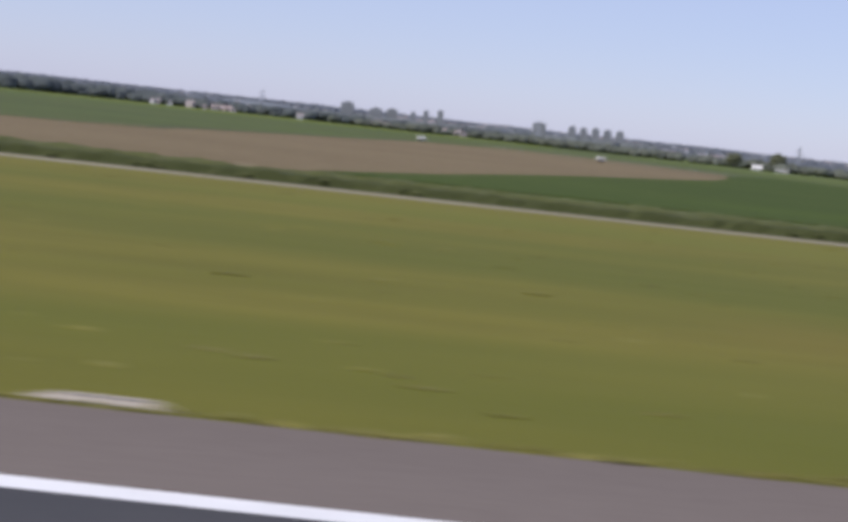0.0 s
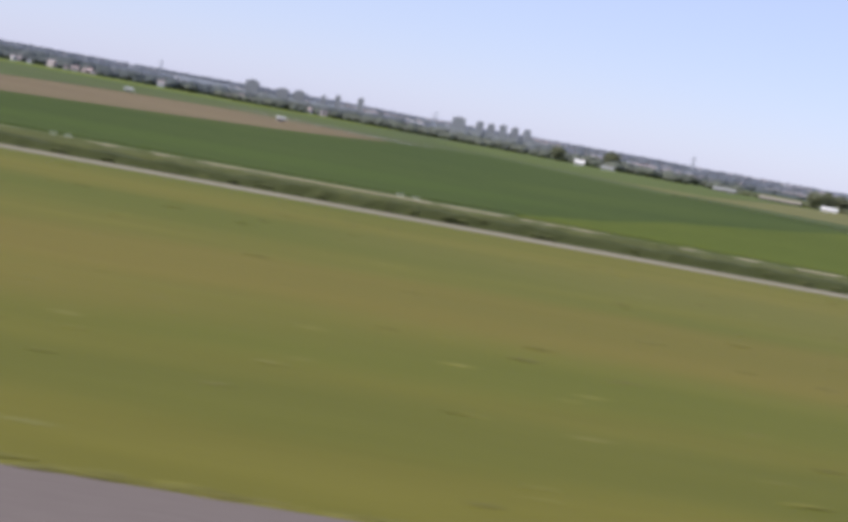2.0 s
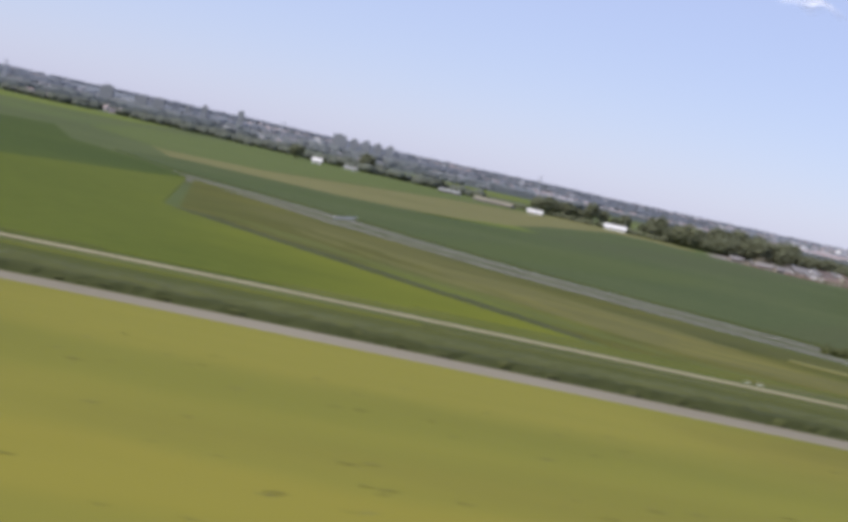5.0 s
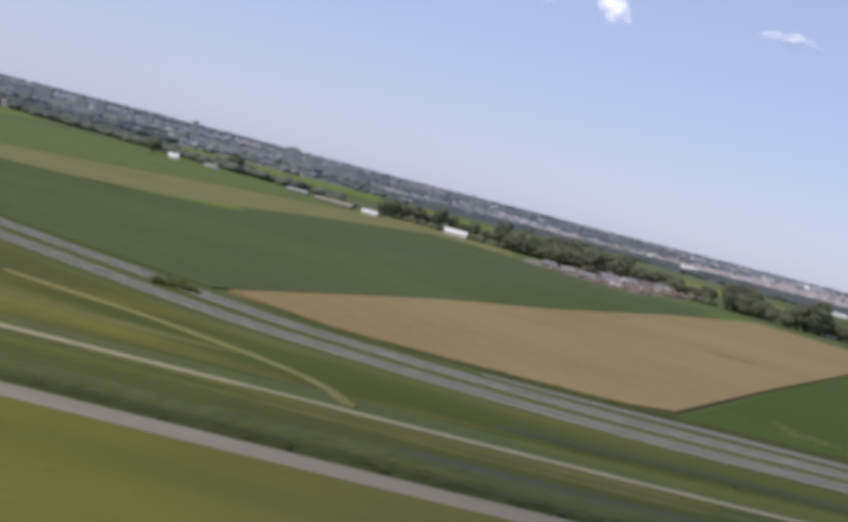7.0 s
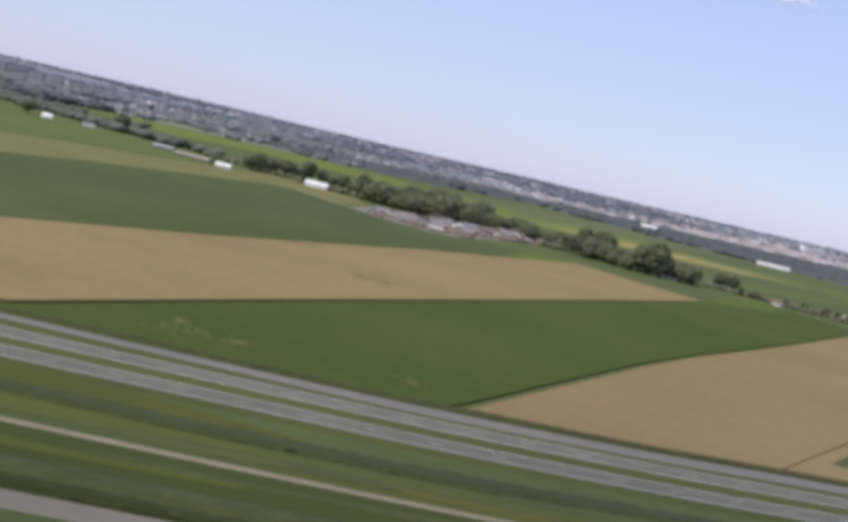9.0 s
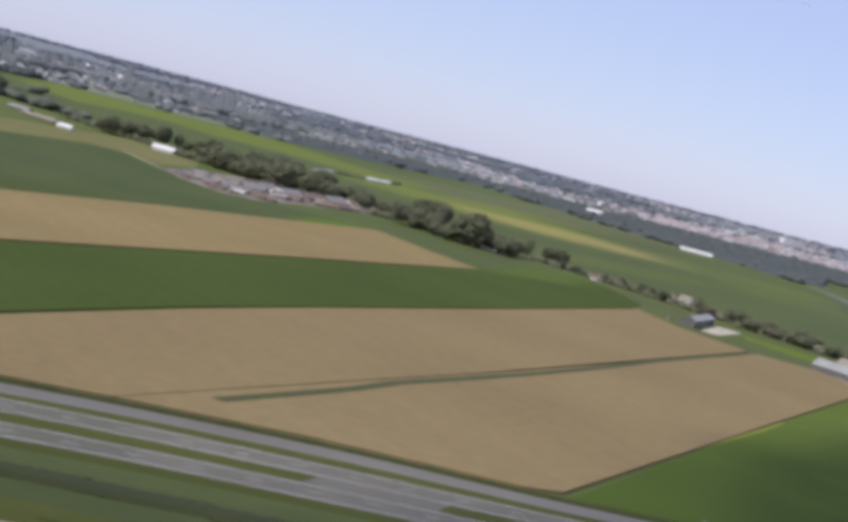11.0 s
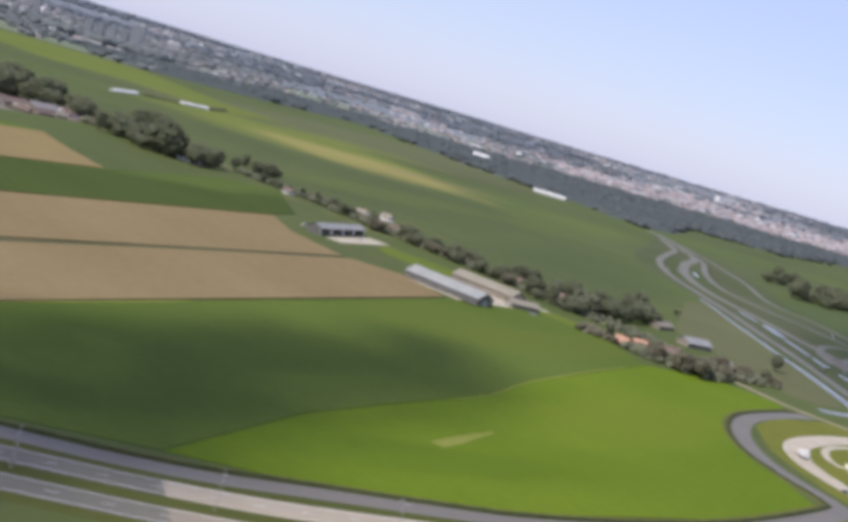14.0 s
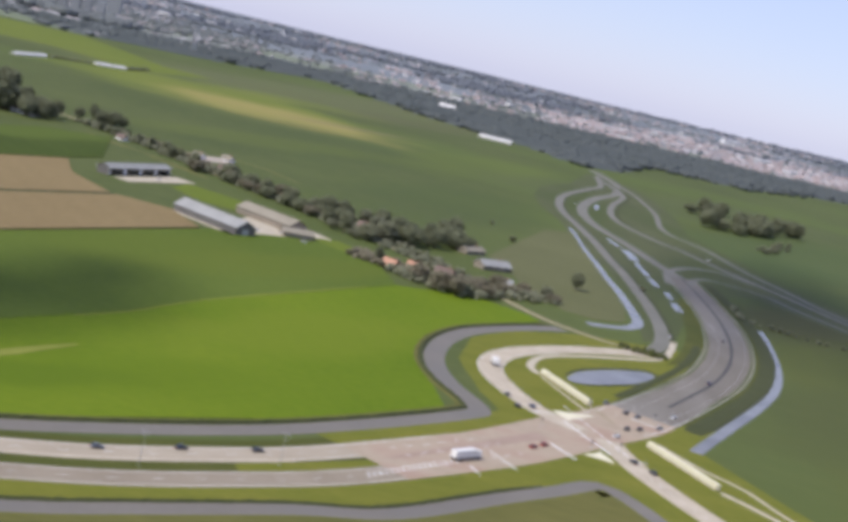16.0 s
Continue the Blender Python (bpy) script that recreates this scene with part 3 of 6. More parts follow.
strip("verge_strip", spline([(-400, 92), (-250, 92), (-120, 92), (-30, 92), (35, 92), (80, 92), (120, 92.3), (160, 96), (230, 100), (300, 100.5), (360, 104), (440, 111), (520, 121), (560, 135)], 12), 18, 0.015, M["verge"], "rough green verge between road and path", "grass")
strip("path", path_line, 1.3, 0.035, M["pale_path"], "pale concrete cycle path", "path")
ditch_line = spline([(275, 100), (310, 100.6), (340, 101.8), (380, 105.2), (440, 112)], 8)
strip("ditch", ditch_line, 0.8, 0.03, M["ditch_water"], "narrow ditch with dark water", "ditch")


def reeds(name, line, width, height, count, seed, label):
    r = np.random.default_rng(seed)
    ns = normals(line)
    idx = r.integers(0, len(line) - 1, count)
    u = r.uniform(0, 1, count)
    off = r.uniform(-0.5, 0.5, count) * width
    cs, rs = [], []
    for i, k, o in zip(idx, u, off):
        q = line[i].lerp(line[i + 1], k) + ns[i] * o
        h = height * r.uniform(0.55, 1.1) * (0.75 + 0.35 * math.sin(q.x * 0.13 + seed) * math.sin(q.x * 0.031))
        cs.append((q.x, q.y, h * 0.45))
        rs.append((0.35 * r.uniform(0.7, 1.5), 0.28 * r.uniform(0.7, 1.4), h * 0.6))
    v, f = blobs(cs, rs, r, 1, 0.4)
    return tagged(new(name, fast_mesh(name, v, f, M["reed"])), label, "reeds", "", "stuff")


def reed_ridge(name, line, width, height, seed, label, across=8, material="reed_dark"):
    """A thick continuous stand of reeds: a bumpy ridge along a line, with steep sides."""
    fine = []
    for i in range(len(line) - 1):
        n = max(1, round((line[i + 1] - line[i]).length / 0.7))
        fine += [line[i].lerp(line[i + 1], k / n) for k in range(n)]
    ns = normals(fine)
    r = np.random.default_rng(seed)
    verts, faces = [], []
    for i, (q, n) in enumerate(zip(fine, ns)):
        swell = 0.9 + 0.16 * noise.noise((q.x * 0.06, q.y * 0.06, seed)) + 0.16 * noise.noise((q.x * 0.4, 3, seed))
        swell *= min(1, (i + 1) / 12, (len(fine) - i) / 12)
        for k in range(across + 1):
            u = k / across
            h = height * swell * (1 - abs(2 * u - 1) ** 4) * r.uniform(0.8, 1.15) - (0.03 if k in (0, across) else 0)
            d = (u - 0.5) * width + r.uniform(-0.1, 0.1)
            verts.append((q.x + n.x * d + r.uniform(-0.1, 0.1), q.y + n.y * d, h))
    w = across + 1
    for i in range(len(fine) - 1):
        for k in range(across):
            faces.append((i * w + k, i * w + w + k, i * w + w + k + 1, i * w + k + 1))
    return tagged(mesh_ob(name, verts, faces, M[material]), label, "reeds", "", "stuff")


reed_ridge("reed_stand", offset_line(perim, 5.9), 4.6, 0.78, 7, "thick olive-topped reed stand beside the perimeter road", 8, "reed_stand")
# Dark foot: the reeds' shaded near side is put into its colour.
reed_ridge("reed_stand", offset_line(perim, 3.0), 1.6, 0.66, 8, "dark stems at the foot of the reeds, shade in their colour", 5)
reeds("reed_bed", offset_line(perim, 3.1), 1.5, 0.66, 3600, 3, "dense dark green reed clumps along the perimeter road")
reed_ridge("reed_stand", spline([(171, 176), (189, 151), (202, 134), (210, 124), (214, 119)], 5), 3.0, 0.3, 9, "dark reed-grown ditch dividing two grass fields", 4)
strip("verge_light", offset_line(spline([(285, 112), (330, 112.3), (360, 112.5), (440, 120), (520, 130)], 8), 3.9), 5.6, 0.028, M["verge_bright"], "fresh green strip beside the cycle path", "grass")
reed_ridge("reed_stand", spline([(283, 120), (310, 121), (350, 122.5), (380, 127.5), (430, 134), (500, 143)], 6), 4.6, 0.4, 11, "dark reeds beside the cycle path", 4)
reeds("reed_bank", spline([(290, 120.2), (310, 121), (350, 122.5), (380, 127.5), (430, 134), (500, 143)], 6), 4.4, 0.3, 1500, 4, "dark reeds in a ditch beside the cycle path")

# ---- fields ----
slab("soil_field", [(-160, 96), (-13, 97), (-9, 104), (-4.7, 113), (1.6, 128), (10, 154), (22, 185), (40, 226), (54, 262), (66, 305), (76, 357), (62, 402), (26, 434), (-2, 384), (-13, 322), (-27, 262), (-37, 218), (-50, 176), (-160, 130)], 0.03, M["soil"], "bare grey-brown ploughed field", "field")
slab("crop_field", [(-8, 106), (80, 106), (87, 108), (95.5, 122), (107, 149), (121, 174), (134, 198), (147, 224), (158, 244), (163, 262), (150, 292), (128, 330), (105, 420), (76, 357), (66, 305), (54, 262), (40, 226), (22, 185), (10, 154), (1.6, 128), (-4.7, 113)], 0.09, M["crop_dark"], "dark green crop field", "field")
slab("grass_field", [(86, 104.5), (125, 105), (158, 108), (187, 111.6), (217, 113), (201, 134), (188, 151), (170, 177), (165, 240), (163, 260), (158, 244), (147, 224), (134, 198), (121, 174), (107, 149), (95.5, 122), (87, 108)], 0.08, M["grass_near"], "bright green grass field beside the cycle path", "field")
slab("rough_field", [(219, 114), (300, 117), (360, 121), (330, 129), (285, 131), (262, 137), (240, 154), (215, 180), (190, 212), (165, 255), (172, 178), (190, 151), (203, 134)], 0.06, M["rough_grass"], "rough grass with yellowing straw", "field")
slab("crop_field", [(255, 170), (287, 239), (316, 293), (364, 397), (424, 512), (400, 511), (381, 508), (368, 499), (349, 520), (334, 548), (319, 580), (303, 578), (257, 451), (233, 364), (216, 335), (190, 330), (152, 346), (140, 318), (159, 277), (178, 256), (191, 240), (208, 214), (225, 193)], 0.25, M["crop_teal"], "blue-green crop field beside the main road", "field")
slab("stubble_field", [(148, 352), (190, 332), (216, 337), (233, 366), (257, 453), (303, 580), (319, 582), (336, 566), (344, 600), (340, 640), (326, 657), (300, 700), (262, 610), (238, 573), (198, 477), (170, 412), (134, 416)], 0.05, M["pale_stubble"], "pale green stubble strip", "field")
slab("grass_field", [(168, 407), (196, 477), (236, 575), (298, 702), (240, 760), (180, 810), (140, 840), (90, 700), (100, 500), (140, 400)], 0.08, M["pasture_dull"], "mid green meadow near the village", "field")
slab("wheat_field", [(257, 171), (270, 159.5), (290, 156.4), (303, 156.8), (309, 160.5), (340, 224.5), (369, 282.5), (403, 351), (428.6, 400), (457, 456), (440, 482), (424, 512), (364, 397), (316, 293), (287, 239)], 0.4, M["wheat_gold"], "ripe golden wheat field beside the dual road", "field")
slab("crop_field", [(310, 159.5), (304, 157), (318, 156.3), (330, 155.8), (345, 156), (357, 156.6), (359, 159.5), (393, 235.5), (412, 274), (432, 311.5), (458, 361), (494, 432), (509, 461), (517, 485), (507, 547), (486, 533), (458, 460), (429.6, 400), (404, 351), (370, 282.5), (341, 224.5)], 0.25, M["crop_dark"], "dark green crop field between wheat fields", "field")
slab("wheat_field", [(361, 159.6), (359.5, 157), (380, 159.4), (396.6, 163.6), (427.6, 217.6), (440.6, 239.8), (498, 344), (535, 411), (519, 433), (511, 461), (496, 432), (460, 361), (434, 311.5), (414, 274), (395, 235.5)], 0.4, M["wheat"], "ripe tan wheat field between two crops", "field")
slab("wheat_field", [(397, 163.8), (420, 168.4), (444, 169.8), (449, 172), (497, 262), (564, 387), (553, 407), (537, 410), (500, 344), (441.4, 240.2), (428.4, 218.2)], 0.4, M["wheat"], "ripe tan wheat field beside the farm", "field")
slab("crop_field", [(450, 171.4), (480, 174), (517.7, 182), (533.7, 220), (566.7, 273), (576.7, 297), (617.7, 369.8), (613, 394), (594, 414), (566, 389), (497, 262)], 0.1, M["crop_mid"], "dark green grass crop beside the farm", "field")
slab("grass_field", [(518, 182), (531, 184), (544, 188.5), (566, 198.5), (591, 218.5), (607, 231), (627, 254), (625, 270), (622, 284), (622, 297), (624, 315), (632, 334), (646, 352), (655, 366), (652, 372), (639, 380), (618, 370), (577, 297), (567, 273), (534, 220)], 0.1, M["grass_bright"], "bright fresh green grass field beside the moat", "field")
# Paddocks and pasture strip: sun between clouds is put into their lighter green.
slab("paddock", [(548, 470), (562, 462), (588, 446), (578, 434), (558, 437), (546, 452)], 0.06, M["grass_lime"], "sunlit pasture between the farm sheds", "field")
slab("paddock", [(588, 414), (600, 421), (616, 405), (613, 395), (597, 409)], 0.12, M["grass_lime"], "sunlit pasture strip beside the farmhouse", "field")
slab("meadow_strip", [(120, 1150), (207, 985), (230, 1055), (264, 1066), (313, 1030), (349, 1050), (390, 1026), (419, 1001), (440, 1016), (470, 1098), (430, 1120), (379, 1215), (325, 1300), (263, 1290), (216, 1279), (169, 1279), (123, 1310)], 0.06, M["pasture"], "sunlit light green pasture strip", "field")
slab("pasture", [(648, 468), (656, 420), (664, 392), (672, 389), (682, 396), (686, 420), (688.5, 470), (690, 530), (692, 600), (680, 590), (664, 530)], 0.045, M["olive_far"], "dull olive grazed pasture beside the canal", "field")
slab("meadow_strip", [(-270, 700), (-60, 720), (70, 780), (80, 905), (-80, 932), (-265, 885)], 0.05, M["pasture"], "pale green meadow strip before the woodland", "field")
# A sunlit spot on the crop, put into a lighter slab.
slab("pasture", [(207, 334), (228, 349), (243, 368), (240, 384), (233, 372), (219, 346)], 0.265, M["grass_lime"], "light green patch standing for sun on the blue-green crop", "field")


def streak(name, line, width, z, material, seed, label):
    """A ragged band of dry grass that swells and thins along its line."""
    ln = spline(line, 1.5)
    n = len(ln)
    w = [max(0.05, width * math.sin(math.pi * min(1, max(0, i / (n - 1)))) ** 0.5 * (0.75 + 0.9 * noise.noise((i * 0.14, seed * 3.7, 0)))) for i in range(n)]
    ln = [Vector((q.x + 0.8 * noise.noise((i * 0.12, 7, seed * 3.7)), q.y)) for i, q in enumerate(ln)]
    return strip(name, ln, w, z, material, label, "grass", drop=0.3)


for k, (pts, w) in enumerate((([(188, 190), (201, 169), (207, 160), (213, 152), (219, 143), (225, 138), (234, 133)], 7.5), ([(186, 182), (197, 160), (205, 149), (215, 138), (225, 127), (236, 122), (250, 121)], 4.5), ([(204, 168), (210, 164), (218, 156), (226, 147), (233, 140)], 6.0), ([(212, 150), (220, 138), (229, 130), (243, 126), (262, 125)], 5.0))):
    streak("dry_grass_band", pts, w, 0.066 + 0.004 * k, M["dry_grass"], k, "dry straw-yellow streak in the rough grass")
rs = random.Random(91)
for k in range(26):                          # ragged bands of other growth along the cycle path
    i = rs.randrange(2, len(path_line) - 8)
    while not 130 < path_line[i].x < 400:
        i = rs.randrange(2, len(path_line) - 8)
    off = rs.choice((-1, 1)) * rs.uniform(2.2, 6.5)
    band = [(q.x, q.y + off + rs.uniform(-0.4, 0.4)) for q in path_line[i:i + 4]]
    streak("grass_band", band, rs.uniform(0.8, 2.4), 0.1 + 0.004 * k, M[rs.choice(("verge_bright", "dry_grass", "reed_stand", "verge"))], 40 + k, "ragged band of rough grass along the cycle path")
streak("dirt_track", [(238, 141), (252, 134), (263, 126), (269, 119), (272, 112)], 2.0, 0.22, M["pale_stubble"], 5, "pale worn track down to the cycle path")
streak("fresh_grass_band", [(176, 180), (192, 158), (205, 141), (216, 126), (228, 117), (245, 116)], 4.2, 0.094, M["verge_bright"], 9, "fresh green streak beside the ditch")
strip("field_margin", spline([(-160, 131), (-51, 177), (-38, 219), (-28, 263), (-14, 323), (-3, 385), (26, 436)], 12), 3.0, 0.09, M["reed"], "dark weedy margin of the ploughed field", "strip")
reed_ridge("field_edge", spline([(258, 169), (270, 158.6), (290, 155.6), (318, 155.6), (345, 155.2), (380, 158.4), (398, 163)], 5), 1.1, 0.5, 31, "dark weedy edge between canal and crops", 3)
strip("fallow_strip", spline([(536.6, 410), (498.6, 342), (467.5, 283), (441.6, 237), (429, 215.8), (423, 203), (407, 174.6)], 16), 1.9, 0.42, M["reed"], "dark weedy strip dividing two wheat fields", "strip", drop=0.06)
track_line = spline([(554.3, 223), (558, 229.5), (561.5, 236), (565, 242)], 3)
strip("field_track", track_line, [max(0.15, 2.6 - 2.8 * max(0, i / (len(track_line) - 1) - 0.35)) for i in range(len(track_line))], 0.13, M["mown_pale"], "pale mown track in the grass field", "track")

# ---- main road ----
MAIN = [(20, 500), (75, 395), (110, 330), (135, 290), (152, 270), (171, 250), (184, 234), (201, 208), (217, 189), (237, 171.5), (259, 153.6), (271, 147.4), (284, 143), (299, 140), (318, 139.6), (338, 140.2), (358, 141), (380, 143.8), (402, 148.2), (427, 151.7), (450, 154.2), (500, 160.5), (530, 166.4), (556, 177), (568, 181.8), (580.6, 188), (594.3, 197.2), (609.6, 209.6), (634, 236.5)]
main = spline(MAIN, 5)
strip("road_verge", main, 20, 0.018, M["verge"], "green verges and median of the dual road", "grass")
near_line, far_line = offset_line(main, -4.5), offset_line(main, 4.5)
for side in (near_line, far_line):
    old = next(i for i, q in enumerate(side) if q.x > 400)
    mid = next(i for i, q in enumerate(side) if q.x > 520)
    strip("road_carriageway", side[:old + 1], [4.2 + 1.2 * min(1, max(0, (q.x - 240) / 60)) for q in side[:old + 1]], 0.05, M["asphalt_dim"], "dull grey asphalt carriageway of the dual road", "road")
    strip("road_carriageway", side[old:mid + 1], 5.4, 0.05, M["asphalt_grey"], "grey asphalt carriageway of the dual road", "road")
    strip("road_carriageway", side[mid:], 5.4, 0.05, M["asphalt_warm" if side is near_line else "asphalt_light"], "worn pale asphalt carriageway of the dual road", "road")
pale_edge = [q for q in offset_line(far_line, -2.25) if 520 < q.x < 607]
strip("road_edge_strip", pale_edge, [1.2 * min(1, 0.2 + 0.06 * i) for i in range(len(pale_edge))], 0.056, M["concrete_road"], "pale concrete strip along the carriageway's edge", "road")
moat = spline([(286, 153.4), (298, 152.2), (312, 152.2), (333, 151.7), (355.5, 151.9), (379, 155), (400, 160), (423, 164), (447, 165.8), (472, 169), (500.5, 172.4), (513, 174), (525, 177), (538, 182.4), (553, 188.6), (568, 195.8), (590, 211.5), (607, 227), (630, 254), (633, 262), (628.5, 275), (626, 287), (626, 300), (629, 316), (636, 333), (650, 352), (660, 362)], 3)
strip("moat", moat, [min(4.2, 1.4 + 0.12 * i) for i in range(len(moat))], 0.03, M["water"], "curved canal with still grey water", "canal")
strip("moat_bank", offset_line([q for q in moat if q.x > 470], 3.9), 0.7, 0.12, M["dry_grass"], "reedy tan bank of the canal", "bank")

slab("median_gap", [(419, 148.8), (433, 150.4), (435, 155.4), (421, 153.7)], 0.052, M["asphalt_grey"], "asphalt gap in the grass median", "road")
reed_ridge("reed_stand", offset_line(moat[1:], 2.85), 1.0, 0.45, 16, "dark reedy edge of the canal", 4)


def dashes(name, line, off, width, length, gap, start, end, z, label):
    """Broken white line as one painted marking."""
    ol = offset_line(line, off)
    verts, faces, s, on = [], [], 0.0, True
    for i in range(len(ol) - 1):
        a, b = ol[i], ol[i + 1]
        t = (b - a).normalized()
        n = Vector((-t.y, t.x)) * width / 2
        d = 0.0
        seg = (b - a).length
        while d < seg:
            pos = (s + d) % (length + gap)
            run = min(seg - d, (length - pos) if pos < length else (length + gap - pos))
            if pos < length and start <= i <= end:
                p, q = a + t * d, a + t * (d + run)
                k = len(verts)
                verts += [(p.x - n.x, p.y - n.y, z), (q.x - n.x, q.y - n.y, z), (q.x + n.x, q.y + n.y, z), (p.x + n.x, p.y + n.y, z)]
                faces.append((k, k + 1, k + 2, k + 3))
            d += run + 1e-6
        s += seg
    return tagged(mesh_ob(name, verts, faces, M["paint_white"]), label, "road marking", "", "stuff")


for ln in (near_line, far_line):
    dashes("lane_marking", ln, 0, 0.09, 1.5, 4.5, 0, 9999, 0.056, "broken white lane line on asphalt")
    for o in (-2.2, 2.2):
        dashes("edge_marking", ln, o, 0.1, 40, 0.01, 0, 9999, 0.056, "white edge line on asphalt")

# junction, its roads and islands
junction = spline([(615, 214.6), (634, 236.5), (652, 262), (664, 279), (679, 307), (697, 346), (710, 388), (718.5, 437), (723, 489), (725, 532)], 4)
jw = [13.5 + 1.5 * min(1, i / 14) if i < 20 else max(11.5, 15 - 0.35 * (i - 20)) for i in range(len(junction))]
slab("junction_lawn", [(596, 200), (612, 213), (632, 232), (639, 256), (634, 275), (631, 300), (635, 325), (646, 345), (664, 360), (690, 370), (703, 366), (696, 345), (704, 330), (684, 290), (675, 266), (686, 240), (700, 212), (694, 196), (664, 206), (650, 232), (634, 214), (612, 193), (600, 186)], 0.0195, M["verge_sunny"], "sunlit olive-green grass round the junction", "grass")
strip("junction_verge", junction[:24], 26, 0.022, M["verge_sunny"], "grass banks round the road junction", "grass")
strip("bend_verge", junction[23:], 24, 0.024, M["verge"], "dull green grass banks along the bend", "grass")
strip("junction_road", junction[:23], jw[:23], 0.06, M["asphalt_pink"], "worn pinkish asphalt of the road junction", "road")
strip("bend_road", junction[22:], jw[22:], 0.058, M["asphalt_bend"], "wide grey asphalt bend past the junction", "road")
reed_ridge("bend_bank", offset_line(junction[22:], -10.2), 5.0, 0.3, 23, "dark weedy bank outside the bend", 6)
reed_ridge("bend_bank", offset_line(junction[24:50], 8.8), 2.6, 0.22, 24, "dark weedy bank inside the bend", 4)
main_far = spline([(725, 530), (721, 560), (718, 595), (715, 621), (711.5, 645), (710, 671), (711.5, 711), (719, 761), (735, 826), (758, 898), (768, 960), (773, 1010), (770, 1110)], 8)
strip("far_road", main_far, 5.5, 0.06, M["asphalt_far"], "far asphalt road curving towards the town", "road")
ramp = spline([(652, 262), (645, 270), (640, 282), (637.5, 296), (640, 310), (647, 323), (658, 336), (668, 345), (680, 354)], 3)
strip("ramp_verge", ramp, 12, 0.026, M["verge_sunny"], "bright grass beside the slip road", "grass")
strip("slip_road", ramp, 5.2, 0.065, M["concrete_road"], "curved pale slip road", "road")
cross = spline([(656.5, 259), (658, 250), (660.5, 241), (664, 232), (668, 223), (676, 206), (684, 190)], 4)
strip("cross_road", cross, 5.2, 0.07, M["concrete_road"], "side road crossing at the junction", "road")
slip_left = spline([(680, 354), (688, 373), (693, 400), (696, 434), (697.5, 465), (699, 504), (699, 532), (700, 577), (700, 612), (699.5, 652), (699, 694), (704, 750), (716, 810), (741, 895), (754, 940), (766, 1042)], 8)
strip("service_road", slip_left, 4.2, 0.05, M["asphalt_far"], "narrow service road beside the canal", "road")
slab("traffic_island", [(647, 300), (650, 318), (660, 331), (684, 346), (690, 352), (694, 362), (688, 342), (676, 318), (662, 291), (656, 284)], 0.05, M["verge_sunny"], "grass island inside the slip road loop", "grass")
pond_ring = spline([(654.5, 305), (658.5, 314), (667, 324), (676.5, 331), (677.5, 326.5), (671.5, 315.5), (664, 307.5), (658, 302.5), (655, 302.3), (654.5, 305)], 1.5)
pond_pts = [(q.x, q.y) for q in pond_ring[:-1]]
reed_ridge("reed_stand", [pond_ring[0].lerp(q, 1.0) for q in offset_line(pond_ring, 0.7)], 0.9, 0.3, 27, "dark reedy rim of the pond", 3)
slab("pond", pond_pts, 0.07, M["canal_water"], "small dark pond in the grass island", "pond")
highway = spline([(806, 440), (792, 480), (779, 520), (771, 548), (764, 570), (757, 592), (752.5, 608), (746.5, 633), (741, 645), (733.5, 672), (729, 702), (730.5, 740), (741, 802), (762, 894), (764, 960), (764, 1030)], 8)
highway_two = spline([(822, 430), (800, 478), (783, 532), (776.6, 566), (769.5, 606), (765.5, 658), (760, 683), (755, 697), (755.5, 731), (767, 807), (772, 868), (775, 936), (775, 1000), (775, 1094)], 8)
slab("interchange_verge", [(683, 372), (694, 384), (704, 420), (712, 470), (730, 500), (752, 520), (772, 480), (800, 430), (830, 440), (800, 520), (782, 590), (776, 660), (768, 720), (780, 810), (786, 900), (786, 1000), (776, 1060), (758, 1040), (728, 900), (700, 815), (690, 750), (688, 690), (692, 640), (690, 560), (693, 500), (691, 440)], 0.027, M["verge_far"], "dull grey-green verges between the far roads", "grass")
strip("on_ramp", spline([(716, 505), (722.7, 541), (736, 569), (749, 580), (757, 576), (764, 566)], 5), 3.0, 0.07, M["asphalt_far"], "looping far slip road", "road")
strip("far_ditch", spline([(735, 445), (752, 450), (790, 470), (840, 500)], 8), 2.2, 0.03, M["verge"], "dark overgrown ditch in the far meadow", "ditch")
strip("far_lane", spline([(724, 508), (731, 533), (741, 546), (751, 541), (760, 534), (765, 516), (773, 496), (796, 440)], 5), 2.2, 0.065, M["asphalt_far"], "far lane across the meadow", "lane")
strip("highway_bank", highway, 12, 0.045, M["verge_far"], "grass embankment of the far highway", "grass")
strip("highway", highway, 3.6, 0.1, M["asphalt_far"], "far grey highway", "road")
# Dark strips along both roads paint the shade of their banks.
strip("highway_bank_shade", offset_line(highway, -3.4), 1.8, 0.12, M["reed_dark"], "dark strip beside the far highway, painted for bank shade", "ditch")
strip("service_bank_shade", offset_line(slip_left, -2.6), 1.3, 0.055, M["reed_dark"], "dark strip beside the service road, painted for bank shade", "ditch")
strip("highway", highway_two, 3.0, 0.1, M["asphalt_far"], "far grey highway", "road")
canal_l = spline([(669, 380), (680, 386), (686, 398), (688, 419), (689.2, 445), (689.6, 461), (689.6, 480), (690.6, 512), (690.8, 529), (691.3, 555), (693, 590), (693.6, 619)], 6)
strip("canal", canal_l, [max(1.5, 3.4 - 0.055 * i) for i in range(len(canal_l))], 0.05, M["canal_water"], "narrow canal with bright water", "canal")
